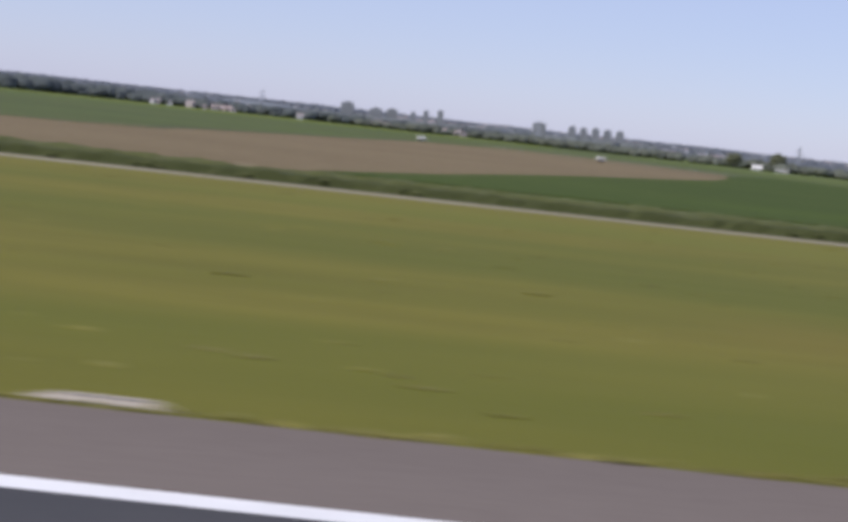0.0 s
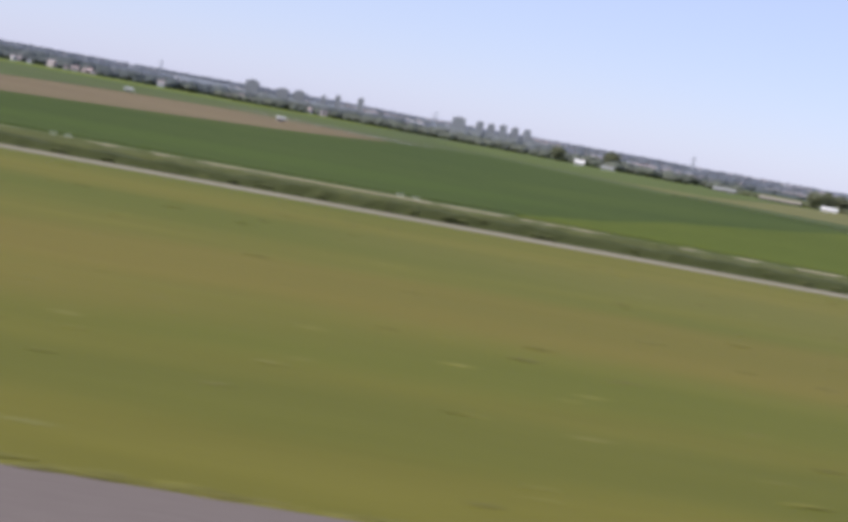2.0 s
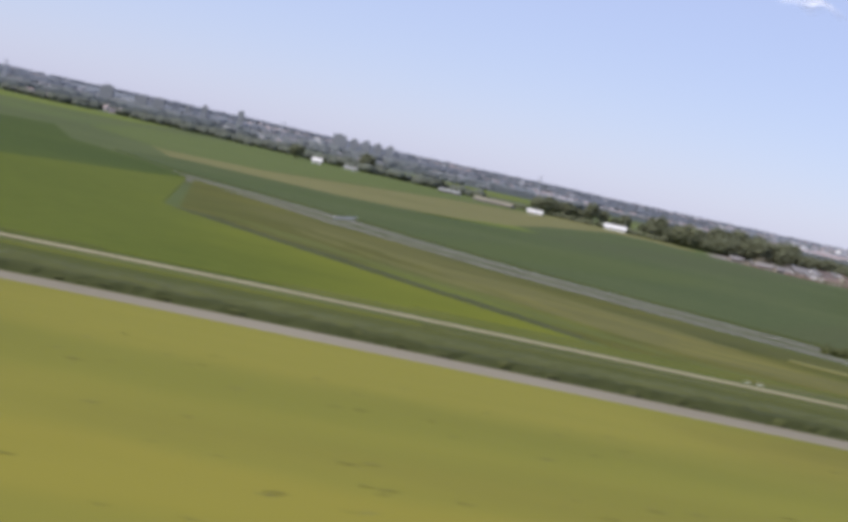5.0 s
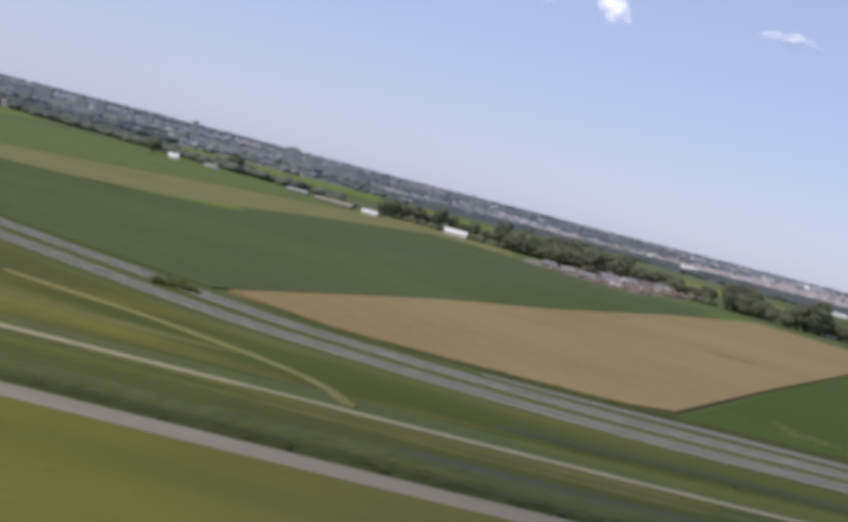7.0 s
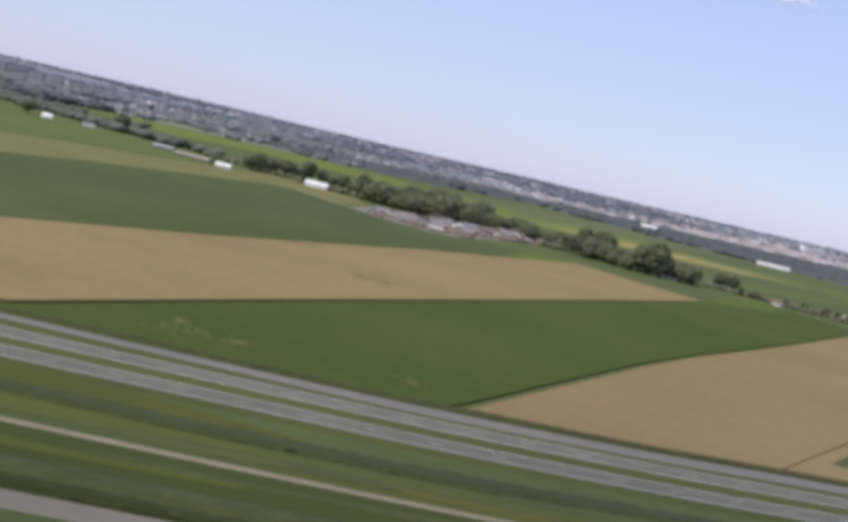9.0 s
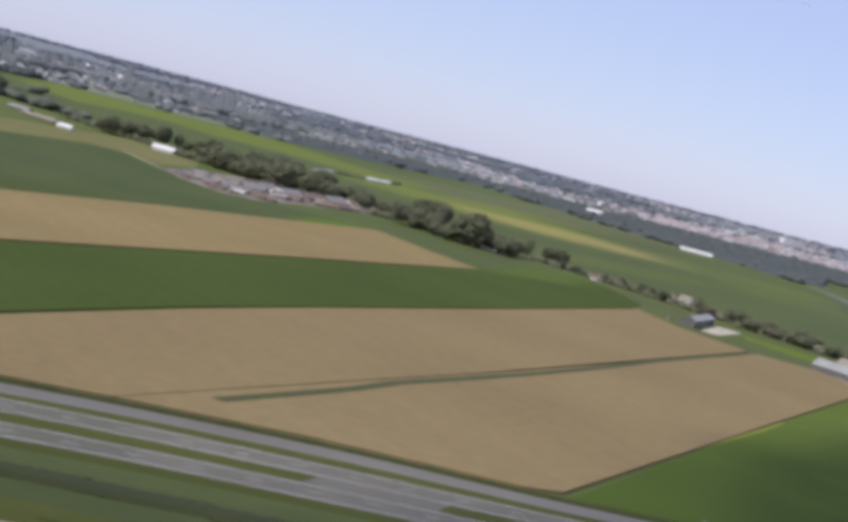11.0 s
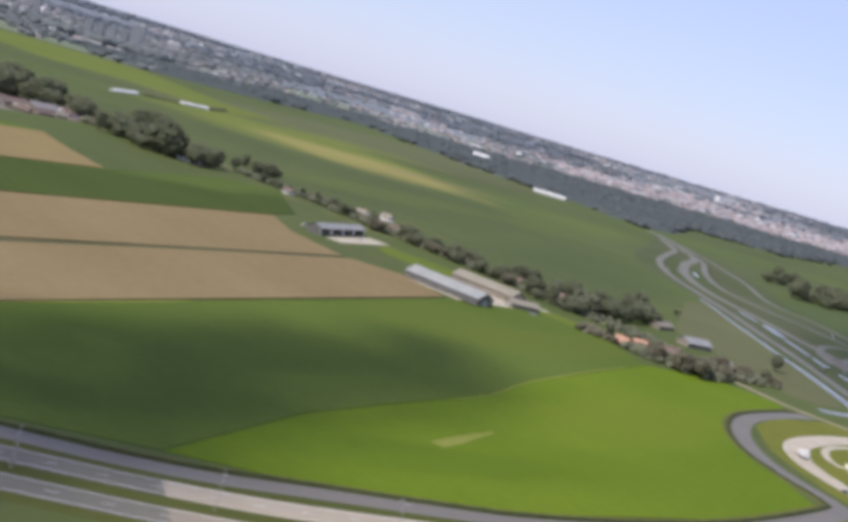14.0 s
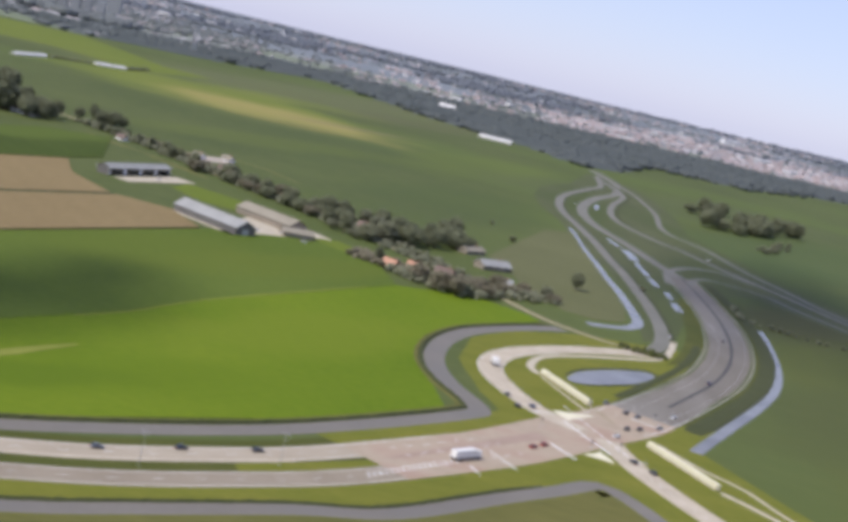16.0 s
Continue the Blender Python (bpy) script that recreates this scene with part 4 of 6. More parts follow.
for pts, w in (([(707, 441), (708, 458)], 2.6), ([(709, 466), (710, 480)], 2.2), ([(708.6, 489), (709.2, 507)], 2.4), ([(709.5, 512), (709.9, 521), (710.7, 546)], 2.2), ([(711.4, 552), (712.4, 570), (712.2, 582)], 4.0), ([(711, 588), (709.5, 611)], 2.2), ([(723.6, 747), (728.5, 780)], 2.2)):
    strip("canal", spline(pts, 6), w, 0.05, M["canal_water"], "narrow canal between the roads", "canal")
strip("canal", spline([(674, 265), (685, 288), (699, 317), (712, 348), (721, 380), (728, 415), (732, 440)], 5), 2.4, 0.05, M["canal_water"], "curved canal outside the road bend", "canal")
near_ditch = spline([(500, 135), (540, 152), (573, 167), (588, 176), (605, 187), (618, 194), (634, 211.5), (643, 221), (650.5, 229), (655, 224), (660, 213), (668, 198)], 3)
strip("near_verge", spline([(540, 163), (573, 175), (594, 187), (615, 203), (634, 222), (648, 238)], 5), 9, 0.021, M["verge_sunny"], "sunlit yellow-green verge beside the ditch", "grass")
slab("near_meadow", [(540, 140), (573, 158), (600, 176), (618, 189), (634, 206), (645, 217), (651, 223), (655, 217), (661, 203), (668, 186), (650, 160), (600, 130)], 0.0265, M["dry_grass"], "dry tan and olive grass inside the ditch", "grass")
strip("near_bank", near_ditch, 6.5, 0.028, M["verge_sunny"], "grassy ditch bank", "grass")
strip("dry_bank", offset_line(near_ditch, -3.2), 2.4, 0.036, M["dry_grass"], "dry tan grass on the near ditch bank", "grass")
reed_ridge("reed_stand", offset_line([q for q in near_ditch if q.x < 644], 2.2), 1.0, 0.35, 21, "dark ragged reeds on the ditch bank", 3)
strip("ditch", near_ditch, 3.6, 0.04, M["water"], "wide muddy ditch beside the road", "ditch")
strip("farm_lane", spline([(682, 354), (676, 357), (670, 359.5), (663.8, 364), (656.5, 371), (650, 382), (644, 393), (625, 421), (600, 455), (572, 487), (545, 520), (520, 552), (480, 590), (430, 622)], 6), 2.2, 0.06, M["pale_path"], "pale farm lane past the houses", "lane")
streak("lane_bank", [(496, 552), (505, 541), (513, 533), (522, 527), (538, 510), (552, 494)], 3.4, 0.07, M["pale_stubble"], 21, "sunny yellow grass bank beside the farm lane")
strip("field_margin", spline([(560, 261), (567.5, 273.5), (577.5, 297.5), (597, 334), (610, 357)], 6), 0.45, 0.125, M["mown_pale"], "pale grassy margin between two green fields", "strip", drop=0.05)
strip("field_margin", spline([(469.6, 212.6), (483.5, 236.6), (497.2, 260.8), (508, 281)], 6), 0.7, 0.13, M["mown_pale"], "pale trampled margin along the ripe wheat", "strip", drop=0.05)
streak("lane_bank", [(543, 582), (553, 572), (563, 567), (574, 553), (580, 545)], 2.6, 0.07, M["pale_stubble"], 23, "pale mown bank behind the lane trees")
strip("field_lane", spline([(345, 537), (334, 556), (322, 580), (316, 592)], 6), 1.8, 0.06, M["pale_path"], "pale farm track", "lane")


def quad_mark(name, x, y, ang, length, width, z, label):
    c, s = math.cos(radians(ang)), math.sin(radians(ang))
    pts = [(x + c * a - s * b, y + s * a + c * b) for a, b in ((-length / 2, -width / 2), (length / 2, -width / 2), (length / 2, width / 2), (-length / 2, width / 2))]
    slab(name, pts, z, M["paint_white"], label, "road marking", z0=z - 0.006)


def noise_barrier(x0, y0, x1, y1, h):
    L = math.hypot(x1 - x0, y1 - y0)
    e = empty("noise_barrier", pose(x0, y0, 0.03, 0, 0, math.degrees(math.atan2(y1 - y0, x1 - x0))), "long cream concrete barrier beside the junction", "barrier")
    part("footing", box(0, -0.5, 0, L, 0.5, 0.25), M["concrete"], e)
    n = 8
    for i in range(n):
        part("panel", box(L * i / n + 0.04, -0.42, 0.25, L * (i + 1) / n - 0.04, 0.42, h, 0.05), M["barrier_cream"], e)


noise_barrier(649, 303, 656.5, 283.5, 1.1)
noise_barrier(664.4, 261.2, 672.9, 242, 1.1)
for pts, w in (([(648.4, 302), (646.9, 307), (648.8, 316), (653.5, 324.6), (665, 335.5), (682.8, 350.6), (689, 366), (692.9, 381)], 1.7), ([(673.4, 241), (676, 238), (680, 232.5), (690, 219)], 1.2), ([(667, 264), (673, 253), (678.7, 246), (683.2, 234), (694, 214)], 0.7)):
    strip("footpath", spline(pts, 3), w, 0.075, M["concrete"], "pale narrow cycle path beside the junction", "path")
strip("bend_median", offset_line(junction[26:], -0.6), 0.7, 0.09, M["asphalt_dark"], "dark kerbed strip along the middle of the bend", "median")


# ---- trees ----
def tree_meshes(seed, tall, wide, leaf):
    r = np.random.default_rng(seed)
    bm = bmesh.new()
    bmesh.ops.create_cone(bm, cap_ends=True, segments=8, radius1=0.16 * wide ** 0.5, radius2=0.05, depth=tall * 0.6, matrix=Matrix.Translation((0, 0, tall * 0.3)))
    for k in range(5):
        a = k * 1.26 + r.uniform(0, 0.8)
        d = Vector((math.cos(a), math.sin(a), 1.1)).normalized()
        L = wide * 0.42
        m = Matrix.Translation(Vector((0, 0, tall * (0.3 + 0.05 * k))) + d * L / 2) @ d.to_track_quat("Z", "Y").to_matrix().to_4x4()
        bmesh.ops.create_cone(bm, cap_ends=True, segments=5, radius1=0.06, radius2=0.02, depth=L, matrix=m)
    trunk = bpy.data.meshes.new("trunk")
    bm.to_mesh(trunk)
    bm.free()
    trunk.materials.append(M["bark"])
    n = 120
    cs, rs = [], []
    while len(cs) < n:
        p = r.uniform(-1, 1, 3)
        q = np.linalg.norm(p)
        if 0.35 < q < 1:
            cs.append((p[0] * wide * 0.5, p[1] * wide * 0.5, tall * 0.6 + p[2] * tall * 0.36))
            s = wide * r.uniform(0.06, 0.15)
            rs.append((s, s, s * r.uniform(0.7, 1.0)))
    cs.append((0, 0, tall * 0.6))
    rs.append((wide * 0.36, wide * 0.36, tall * 0.28))
    v, f = blobs(cs, rs, r, 1, 0.25)
    # loose leaves past the outline
    k = 420
    d = r.normal(size=(k, 3))
    d /= np.linalg.norm(d, axis=1)[:, None]
    c = d * np.array([wide * 0.54, wide * 0.54, tall * 0.40]) * r.uniform(0.85, 1.08, (k, 1)) + np.array([0, 0, tall * 0.6])
    tri = c[:, None, :] + r.normal(size=(k, 3, 3)) * wide * 0.038
    f2 = np.arange(k * 3).reshape(k, 3) + len(v)
    crown = fast_mesh("crown", np.concatenate([v, tri.reshape(-1, 3)]), np.concatenate([f, f2]), leaf)
    return trunk, crown


TREES = [tree_meshes(11 + i, t, w, M[lf]) for i, (t, w, lf) in enumerate([(6.5, 5.5, "leaf"), (7.5, 6.0, "leaf"), (5.5, 5.0, "leaf_grey"), (8.5, 5.0, "leaf"), (4.5, 4.8, "leaf_grey"), (6.0, 6.5, "leaf"), (5.5, 5.5, "leaf_tan"), (4.5, 5.0, "leaf_tan")])]


def tree(x, y, kind, size, turn, group="trees along the farm lane", label="leafy green broadleaf tree beside the lane"):
    e = empty("tree", pose(x, y, 0, 0, 0, turn), label, "tree", group)
    e.scale = (size * (1.1 + 0.3 * math.sin(turn)), size * (1.1 + 0.3 * math.cos(turn * 1.7)), size * (0.95 + 0.2 * math.sin(turn * 2.3)))
    for nm, me in zip(("trunk", "crown"), TREES[kind]):
        o = new(nm, me)
        o.parent = e
    return e


def tree_group(seed, line, spread, count, smin, smax, kinds=(0, 1, 2, 3, 4, 5), side=0.0, **kw):
    r = random.Random(seed)
    ln = spline(line, 3)
    ns = normals(ln)
    for _ in range(count):
        i = r.randrange(len(ln))
        q = ln[i] + ns[i] * (side + r.uniform(-spread, spread))
        tree(q.x, q.y, r.choice(kinds), r.uniform(smin, smax), r.uniform(0, 360), **kw)


def wood(name, seed, line, spread, count, smin, smax, kinds, label):
    """A closed stand of trees as one mesh: crowns of the single trees, set close together."""
    r = random.Random(seed)
    ln = spline(line, 3)
    ns = normals(ln)
    vs, fs, k = [], [], 0
    for _ in range(count):
        i = r.randrange(len(ln))
        q = ln[i] + ns[i] * r.uniform(-spread, spread)
        me = TREES[r.choice(kinds)][1]
        v = np.empty(len(me.vertices) * 3)
        me.vertices.foreach_get("co", v)
        v = v.reshape(-1, 3)
        f = np.empty(len(me.polygons) * 3, dtype=np.int32)
        me.polygons.foreach_get("vertices", f)
        a, z = r.uniform(0, 6.28), r.uniform(smin, smax)
        c, d = math.cos(a) * z * r.uniform(1.0, 1.35), math.sin(a) * z * r.uniform(1.0, 1.35)
        vs.append(np.stack([v[:, 0] * c - v[:, 1] * d + q.x, v[:, 0] * d + v[:, 1] * c + q.y, (v[:, 2] - 0.8) * z], 1))
        fs.append(f.reshape(-1, 3) + k)
        k += len(v)
    tagged(new(name, fast_mesh(name, np.concatenate(vs), np.concatenate(fs), M["leaf"])), label, "woods", "", "stuff")


tree_group(1, [(622, 384), (632, 378), (643, 392)], 6, 22, 0.5, 0.9, kinds=(2, 4, 6, 7))
tree_group(2, [(640, 396), (652, 398), (660, 404)], 5, 14, 0.45, 0.75, kinds=(2, 4, 6, 7))
tree_group(3, [(598, 440), (612, 444), (624, 458), (638, 480)], 8, 38, 0.7, 1.1)
tree_group(4, [(545, 515), (565, 497), (585, 476), (600, 455)], 6.5, 50, 0.42, 0.82, kinds=(2, 4, 0, 5, 6, 7))
tree_group(5, [(585, 474), (600, 480), (615, 465)], 6, 16, 0.5, 0.9)
tree_group(6, [(488, 566), (510, 560), (535, 532)], 4, 16, 0.38, 0.58)
tree_group(7, [(438, 594), (452, 572), (466, 560), (482, 572), (496, 594)], 9, 40, 0.45, 1.05, kinds=(0, 1, 2, 3, 5))
wood("farm_wood", 8, [(348, 648), (372, 638), (396, 630)], 14, 46, 1.1, 1.75, (0, 1, 3, 5), "tall dark green trees of the wood behind the storage yard")
tree_group(18, [(396, 628), (415, 618), (432, 610)], 10, 20, 0.7, 1.3, kinds=(0, 1, 2, 3, 4, 5))
tree_group(19, [(352, 560), (372, 590), (392, 622), (412, 632)], 7, 16, 0.35, 0.65, kinds=(2, 4, 6, 7))
tree_group(9, [(285, 690), (305, 705), (330, 690), (350, 660)], 7, 20, 0.9, 1.35, kinds=(0, 1, 3))
tree_group(12, [(425, 575), (440, 595), (455, 600), (475, 580)], 2, 8, 0.7, 0.9, kinds=(3,))
for x, y, k, s in ((163, 748, 1, 1.35), (201, 808, 0, 1.6), (673, 436, 0, 0.85), (612, 398, 3, 0.5), (700, 470, 4, 0.4), (660, 520, 4, 0.4), (655, 560, 4, 0.35)):
    tree(x, y, k, s, x * 7, "single trees", "single round green tree in the meadow")
tree_group(14, [(803, 883), (822, 920), (842, 949)], 5, 11, 0.9, 1.3, group="trees past the highway", label="dark green tree in the far meadow")
wood("meadow_copse", 13, [(804, 800), (830, 840), (850, 872), (878, 885)], 11, 34, 1.0, 1.6, (0, 1, 2, 3, 5), "dark green trees of a copse in the far meadow")
tree_group(15, [(806, 722), (826, 758), (844, 790)], 4, 11, 0.5, 0.8, kinds=(2, 4), group="trees past the highway", label="low dark bushy tree in the far meadow")
tree_group(16, [(438, 586), (444, 606), (449, 636)], 5, 12, 1.1, 1.5, kinds=(0, 1, 3, 5), label="tall dark green tree of the farm wood")
tree_group(17, [(455, 578), (462, 556), (472, 556)], 4, 12, 1.0, 1.5, kinds=(0, 1, 3, 5), label="tall dark green tree of the farm wood")


def hedgerow(name, line, width, count, seed, smin, smax, material, label):
    r = np.random.default_rng(seed)
    ln = spline(line, 3)
    ns = normals(ln)
    cs, rs = [], []
    for _ in range(count):
        i = r.integers(0, len(ln))
        q = ln[i] + ns[i] * r.uniform(-0.5, 0.5) * width
        h = r.uniform(smin, smax)
        cs.append((q.x, q.y, h * 0.45))
        rs.append((h * r.uniform(0.5, 0.9), h * r.uniform(0.5, 0.9), h * 0.6))
    v, f = blobs(cs, rs, r, 1, 0.35)
    tagged(new(name, fast_mesh(name, v, f, material)), label, "hedge", "", "stuff")


hedgerow("hedge_lane", [(660, 402), (644, 396), (625, 424), (602, 456), (572, 490), (545, 522), (520, 554), (490, 580)], 12, 1000, 61, 0.5, 1.8, M["leaf_grey"], "grey-green shrubs and hedges along the farm lane")
slab("farm_yard", [(529, 545), (538, 538), (553, 556), (549, 570), (540, 562)], 0.075, M["gravel"], "pale gravel yard behind the lane trees", "yard")
hedgerow("hedge_garden", [(606, 404), (618, 396), (630, 390), (642, 398), (655, 402)], 10, 170, 66, 0.8, 2.4, M["leaf_tan"], "dry brownish garden shrubs round the farmhouses")
hedgerow("hedge_village", [(600, 462), (575, 496), (548, 528), (520, 562)], 6, 150, 67, 0.8, 2.2, M["leaf_tan"], "dry brownish shrubs beside the lane")
hedgerow("hedge_shed", [(392, 918), (400, 932), (410, 944)], 4, 60, 68, 0.8, 2.0, M["leaf"], "dark hedge in the far meadow")
hedgerow("hedge_shed", [(420, 960), (430, 985), (434, 1015)], 4, 40, 69, 1.0, 2.2, M["leaf"], "dark hedge beside the white shed")
hedgerow("hedge_ditch", [(733, 480), (731, 456), (739, 451), (752, 443), (775, 440)], 3, 60, 64, 0.5, 1.3, M["leaf_grey"], "low bushes along the meadow ditch")
hedgerow("hedge_yard", [(618, 392), (626, 384), (634, 378), (644, 392), (655, 398)], 9, 160, 62, 0.8, 2.4, M["leaf_grey"], "garden shrubs round the farmhouses")
hedgerow("hedge_far", [(430, 600), (400, 622), (350, 650), (310, 690), (260, 740)], 14, 420, 63, 1.0, 2.6, M["leaf"], "dark shrubs under the farm trees")


def shrub_mesh(seed):
    r = np.random.default_rng(seed)
    cs = [(x, y, 0.35) for x, y in r.normal(size=(16, 2)) * 0.9]
    v, f = blobs(cs, r.uniform(0.3, 0.7, (16, 3)), r, 1, 0.4)
    return fast_mesh("shrub", v, f, M["reed"])


sm = shrub_mesh(8)
for x, y, s in ((250, 163, 1.0), (253, 162, 0.8), (676, 357, 1.2), (679, 355, 1.5), (683, 353, 1.4)):
    o = new("shrub", sm)
    o.matrix_world = pose(x, y, 0, 0, 0, x * 31) @ Matrix.Diagonal((s, s, s, 1))
    tagged(o, "low dark green roadside shrub", "shrub", "roadside shrubs")


# ---- farm buildings ----
def barn(x, y, ang, length, width, eave, ridge, roof, wall, label, category="barn", bays=0, name="barn", doors=1):
    """A gabled building; its near long wall starts at (x, y) and runs along ang, its depth lies to the left of that."""
    e = empty(name, pose(x, y, 0, 0, 0, ang), label, category)
    L, Wd, t = length, width, 0.12
    for a in (0.0, L - t):
        bm = bmesh.new()
        vs = [bm.verts.new((a, *p)) for p in ((0, 0), (Wd, 0), (Wd, eave), (Wd / 2, ridge), (0, eave))]
        f = bm.faces.new(vs)
        r = bmesh.ops.extrude_face_region(bm, geom=[f])
        bmesh.ops.translate(bm, vec=(t, 0, 0), verts=[q for q in r["geom"] if isinstance(q, bmesh.types.BMVert)])
        bmesh.ops.recalc_face_normals(bm, faces=bm.faces)
        part("gable_wall", bm, wall, e)
    part("back_wall", box(t, Wd - t, 0, L - t, Wd, eave), wall, e)
    if bays:
        for i in range(bays + 1):
            part("post", box(L * i / bays - (0.8 if i else -t), 0, 0, L * i / bays + (0.8 if i < bays else -t), t, eave), M["wall_white"], e)
        part("lintel", box(t, 0, eave - 0.5, L - t, t, eave), M["wall_white"], e)
        part("floor_slab", box(t, t, 0, L - t, Wd - t, 0.03), M["concrete"], e)
    else:
        part("front_wall", box(t, 0, 0, L - t, t, eave), wall, e)
    run = math.hypot(Wd / 2, ridge - eave)
    slope = math.atan2(ridge - eave, Wd / 2)
    for sgn in (0, 1):
        bm = box(-0.3, -0.35, 0, L + 0.3, run, 0.1)
        m = Matrix.Translation((0, 0, eave)) @ Matrix.Rotation(slope, 4, "X")
        if sgn:
            m = Matrix.Translation((L, Wd, 0)) @ Matrix.Rotation(math.pi, 4, "Z") @ m
        bmesh.ops.transform(bm, matrix=m, verts=bm.verts)
        part("roof_panel", bm, roof, e)
    part("ridge_cap", box(-0.3, Wd / 2 - 0.2, ridge + 0.04, L + 0.3, Wd / 2 + 0.2, ridge + 0.16, 0.03), roof, e)
    for i in range(doors):
        part("barn_door", box(L + 0.0, Wd * 0.35, 0.02, L + 0.06, Wd * 0.65, eave * 0.8), M["metal_grey"], e, "grey sliding door")
        part("barn_door", box(-0.06, Wd * 0.35, 0.02, 0.0, Wd * 0.65, eave * 0.8), M["metal_grey"], e, "grey sliding door")
    return e


def house(x, y, ang, length, width, eave, ridge, roof, wall, label):
    e = barn(x, y, ang, length, width, eave, ridge, roof, wall, label, "house", 0, "house", 0)
    for i in range(3):
        w = part("window", box(length * (0.15 + 0.3 * i), -0.03, eave * 0.4, length * (0.28 + 0.3 * i), -0.004, eave * 0.8), M["glass"], e, "dark glass window")
        part("sill", box(length * (0.14 + 0.3 * i), -0.09, eave * 0.4 - 0.07, length * (0.29 + 0.3 * i), -0.004, eave * 0.4 - 0.004), M["wall_white"], w, "white sill")
    d = part("door", box(length * 0.9, -0.03, 0.02, length * 0.96, -0.004, eave * 0.75), M["wall_dark"], e, "dark front door")
    part("handle", box(length * 0.95 - 0.03, -0.06, eave * 0.36, length * 0.95, -0.031, eave * 0.4), M["metal_grey"], d, "small metal handle")
    part("chimney", box(length * 0.7, width / 2 - 0.25, ridge - 0.3, length * 0.7 + 0.4, width / 2 + 0.25, ridge + 0.6), M["brick"], e, "brick chimney")
    return e


barn(553.5, 408, -43, 27, 7, 2.0, 3.8, M["roof_grey"], M["wall_dark"], "long cattle barn with a grey metal roof and dark walls")
barn(568.5, 431.5, -42, 23, 7, 2.0, 3.6, M["roof_cream"], M["wall_tan"], "long barn with a weathered tan corrugated roof")
barn(585, 407, 20, 9, 5, 1.4, 2.4, M["roof_cream"], M["wall_tan"], "low farm shed with a tan roof in the yard")
barn(527, 447, 66, 34, 4.5, 2.4, 3.3, M["roof_grey"], M["wall_dark"], "open-fronted machine shed with white posts", "shed", 4, "shed", 0)
slab("farm_apron", [(553.4, 407.8), (552.1, 406.4), (572.4, 387.6), (573.6, 389)], 0.1, M["concrete"], "pale concrete apron along the cattle barn", "yard")
slab("farm_yard", [(566, 400), (576, 386), (584, 392), (594, 402), (604, 415), (590, 430), (575, 437)], 0.07, M["concrete"], "pale gravel farm yard", "yard")
slab("farm_yard", [(529, 446), (534, 443), (550, 474), (543, 479)], 0.07, M["concrete"], "pale concrete yard before the machine shed", "yard")
house(613, 395, -38, 4, 3.2, 1.2, 2.5, M["roof_orange"], M["brick"], "brick farmhouse with a bright orange tiled roof")
house(620, 401, -30, 3.6, 3, 1.1, 2.2, M["roof_orange"], M["wall_white"], "white house with an orange tiled roof among trees")
house(628, 402, -30, 5, 3.4, 1.3, 2.5, M["roof_brown"], M["brick"], "brick house with a brown roof among trees")
house(645, 405, 10, 6, 4, 1.3, 2.4, M["roof_grey"], M["wall_dark"], "dark house with a grey roof beside the lane")
house(604, 460, -42, 4.5, 3, 1.2, 2.4, M["roof_brown"], M["wall_white"], "white house with a brown roof among trees")
house(590, 470, -42, 4.5, 3, 1.2, 2.4, M["roof_brown"], M["brick"], "brick house with a brown roof among trees")
house(644, 433, 35, 11, 5, 1.5, 2.9, M["roof_grey"], M["wall_tan"], "long grey-roofed house behind the trees")
house(640, 458, 50, 10, 4, 1.3, 2.3, M["roof_cream"], M["wall_tan"], "low house with a tan roof behind the trees")
house(550, 527, -42, 4, 2.8, 1.1, 2.1, M["roof_brown"], M["wall_white"], "white house beside the lane")
house(508, 550, -40, 4, 2.8, 1.1, 2.0, M["roof_brown"], M["wall_white"], "small white house beside the lane")
house(537, 551, -35, 4.5, 3, 1.1, 2.2, M["roof_cream"], M["wall_white"], "white bungalow with a pale roof beside a gravel yard")
house(547, 562, -35, 4.5, 3, 1.1, 2.2, M["roof_cream"], M["wall_white"], "white bungalow with a weathered tan roof beside a gravel yard")
house(465, 560, -20, 9, 6, 1.8, 3.8, M["roof_brown"], M["wall_white"], "white farmhouse with a brown roof behind trees")

# yard and sheds on the far side of the blue-green field
slab("scrap_yard", [(338, 545), (350, 522), (368, 502), (380, 511), (394, 547), (411, 579), (428, 614), (412, 640), (385, 632), (364, 622), (348, 596)], 0.06, M["gravel_pink"], "pinkish gravel storage yard", "yard")


def yard_front(x):
    """The yard's edge towards the field."""
    xs, ys = (345, 350, 368, 380, 394, 411, 428), (530, 522, 502, 511, 547, 579, 614)
    return float(np.interp(x, xs, ys))


rr = random.Random(12)
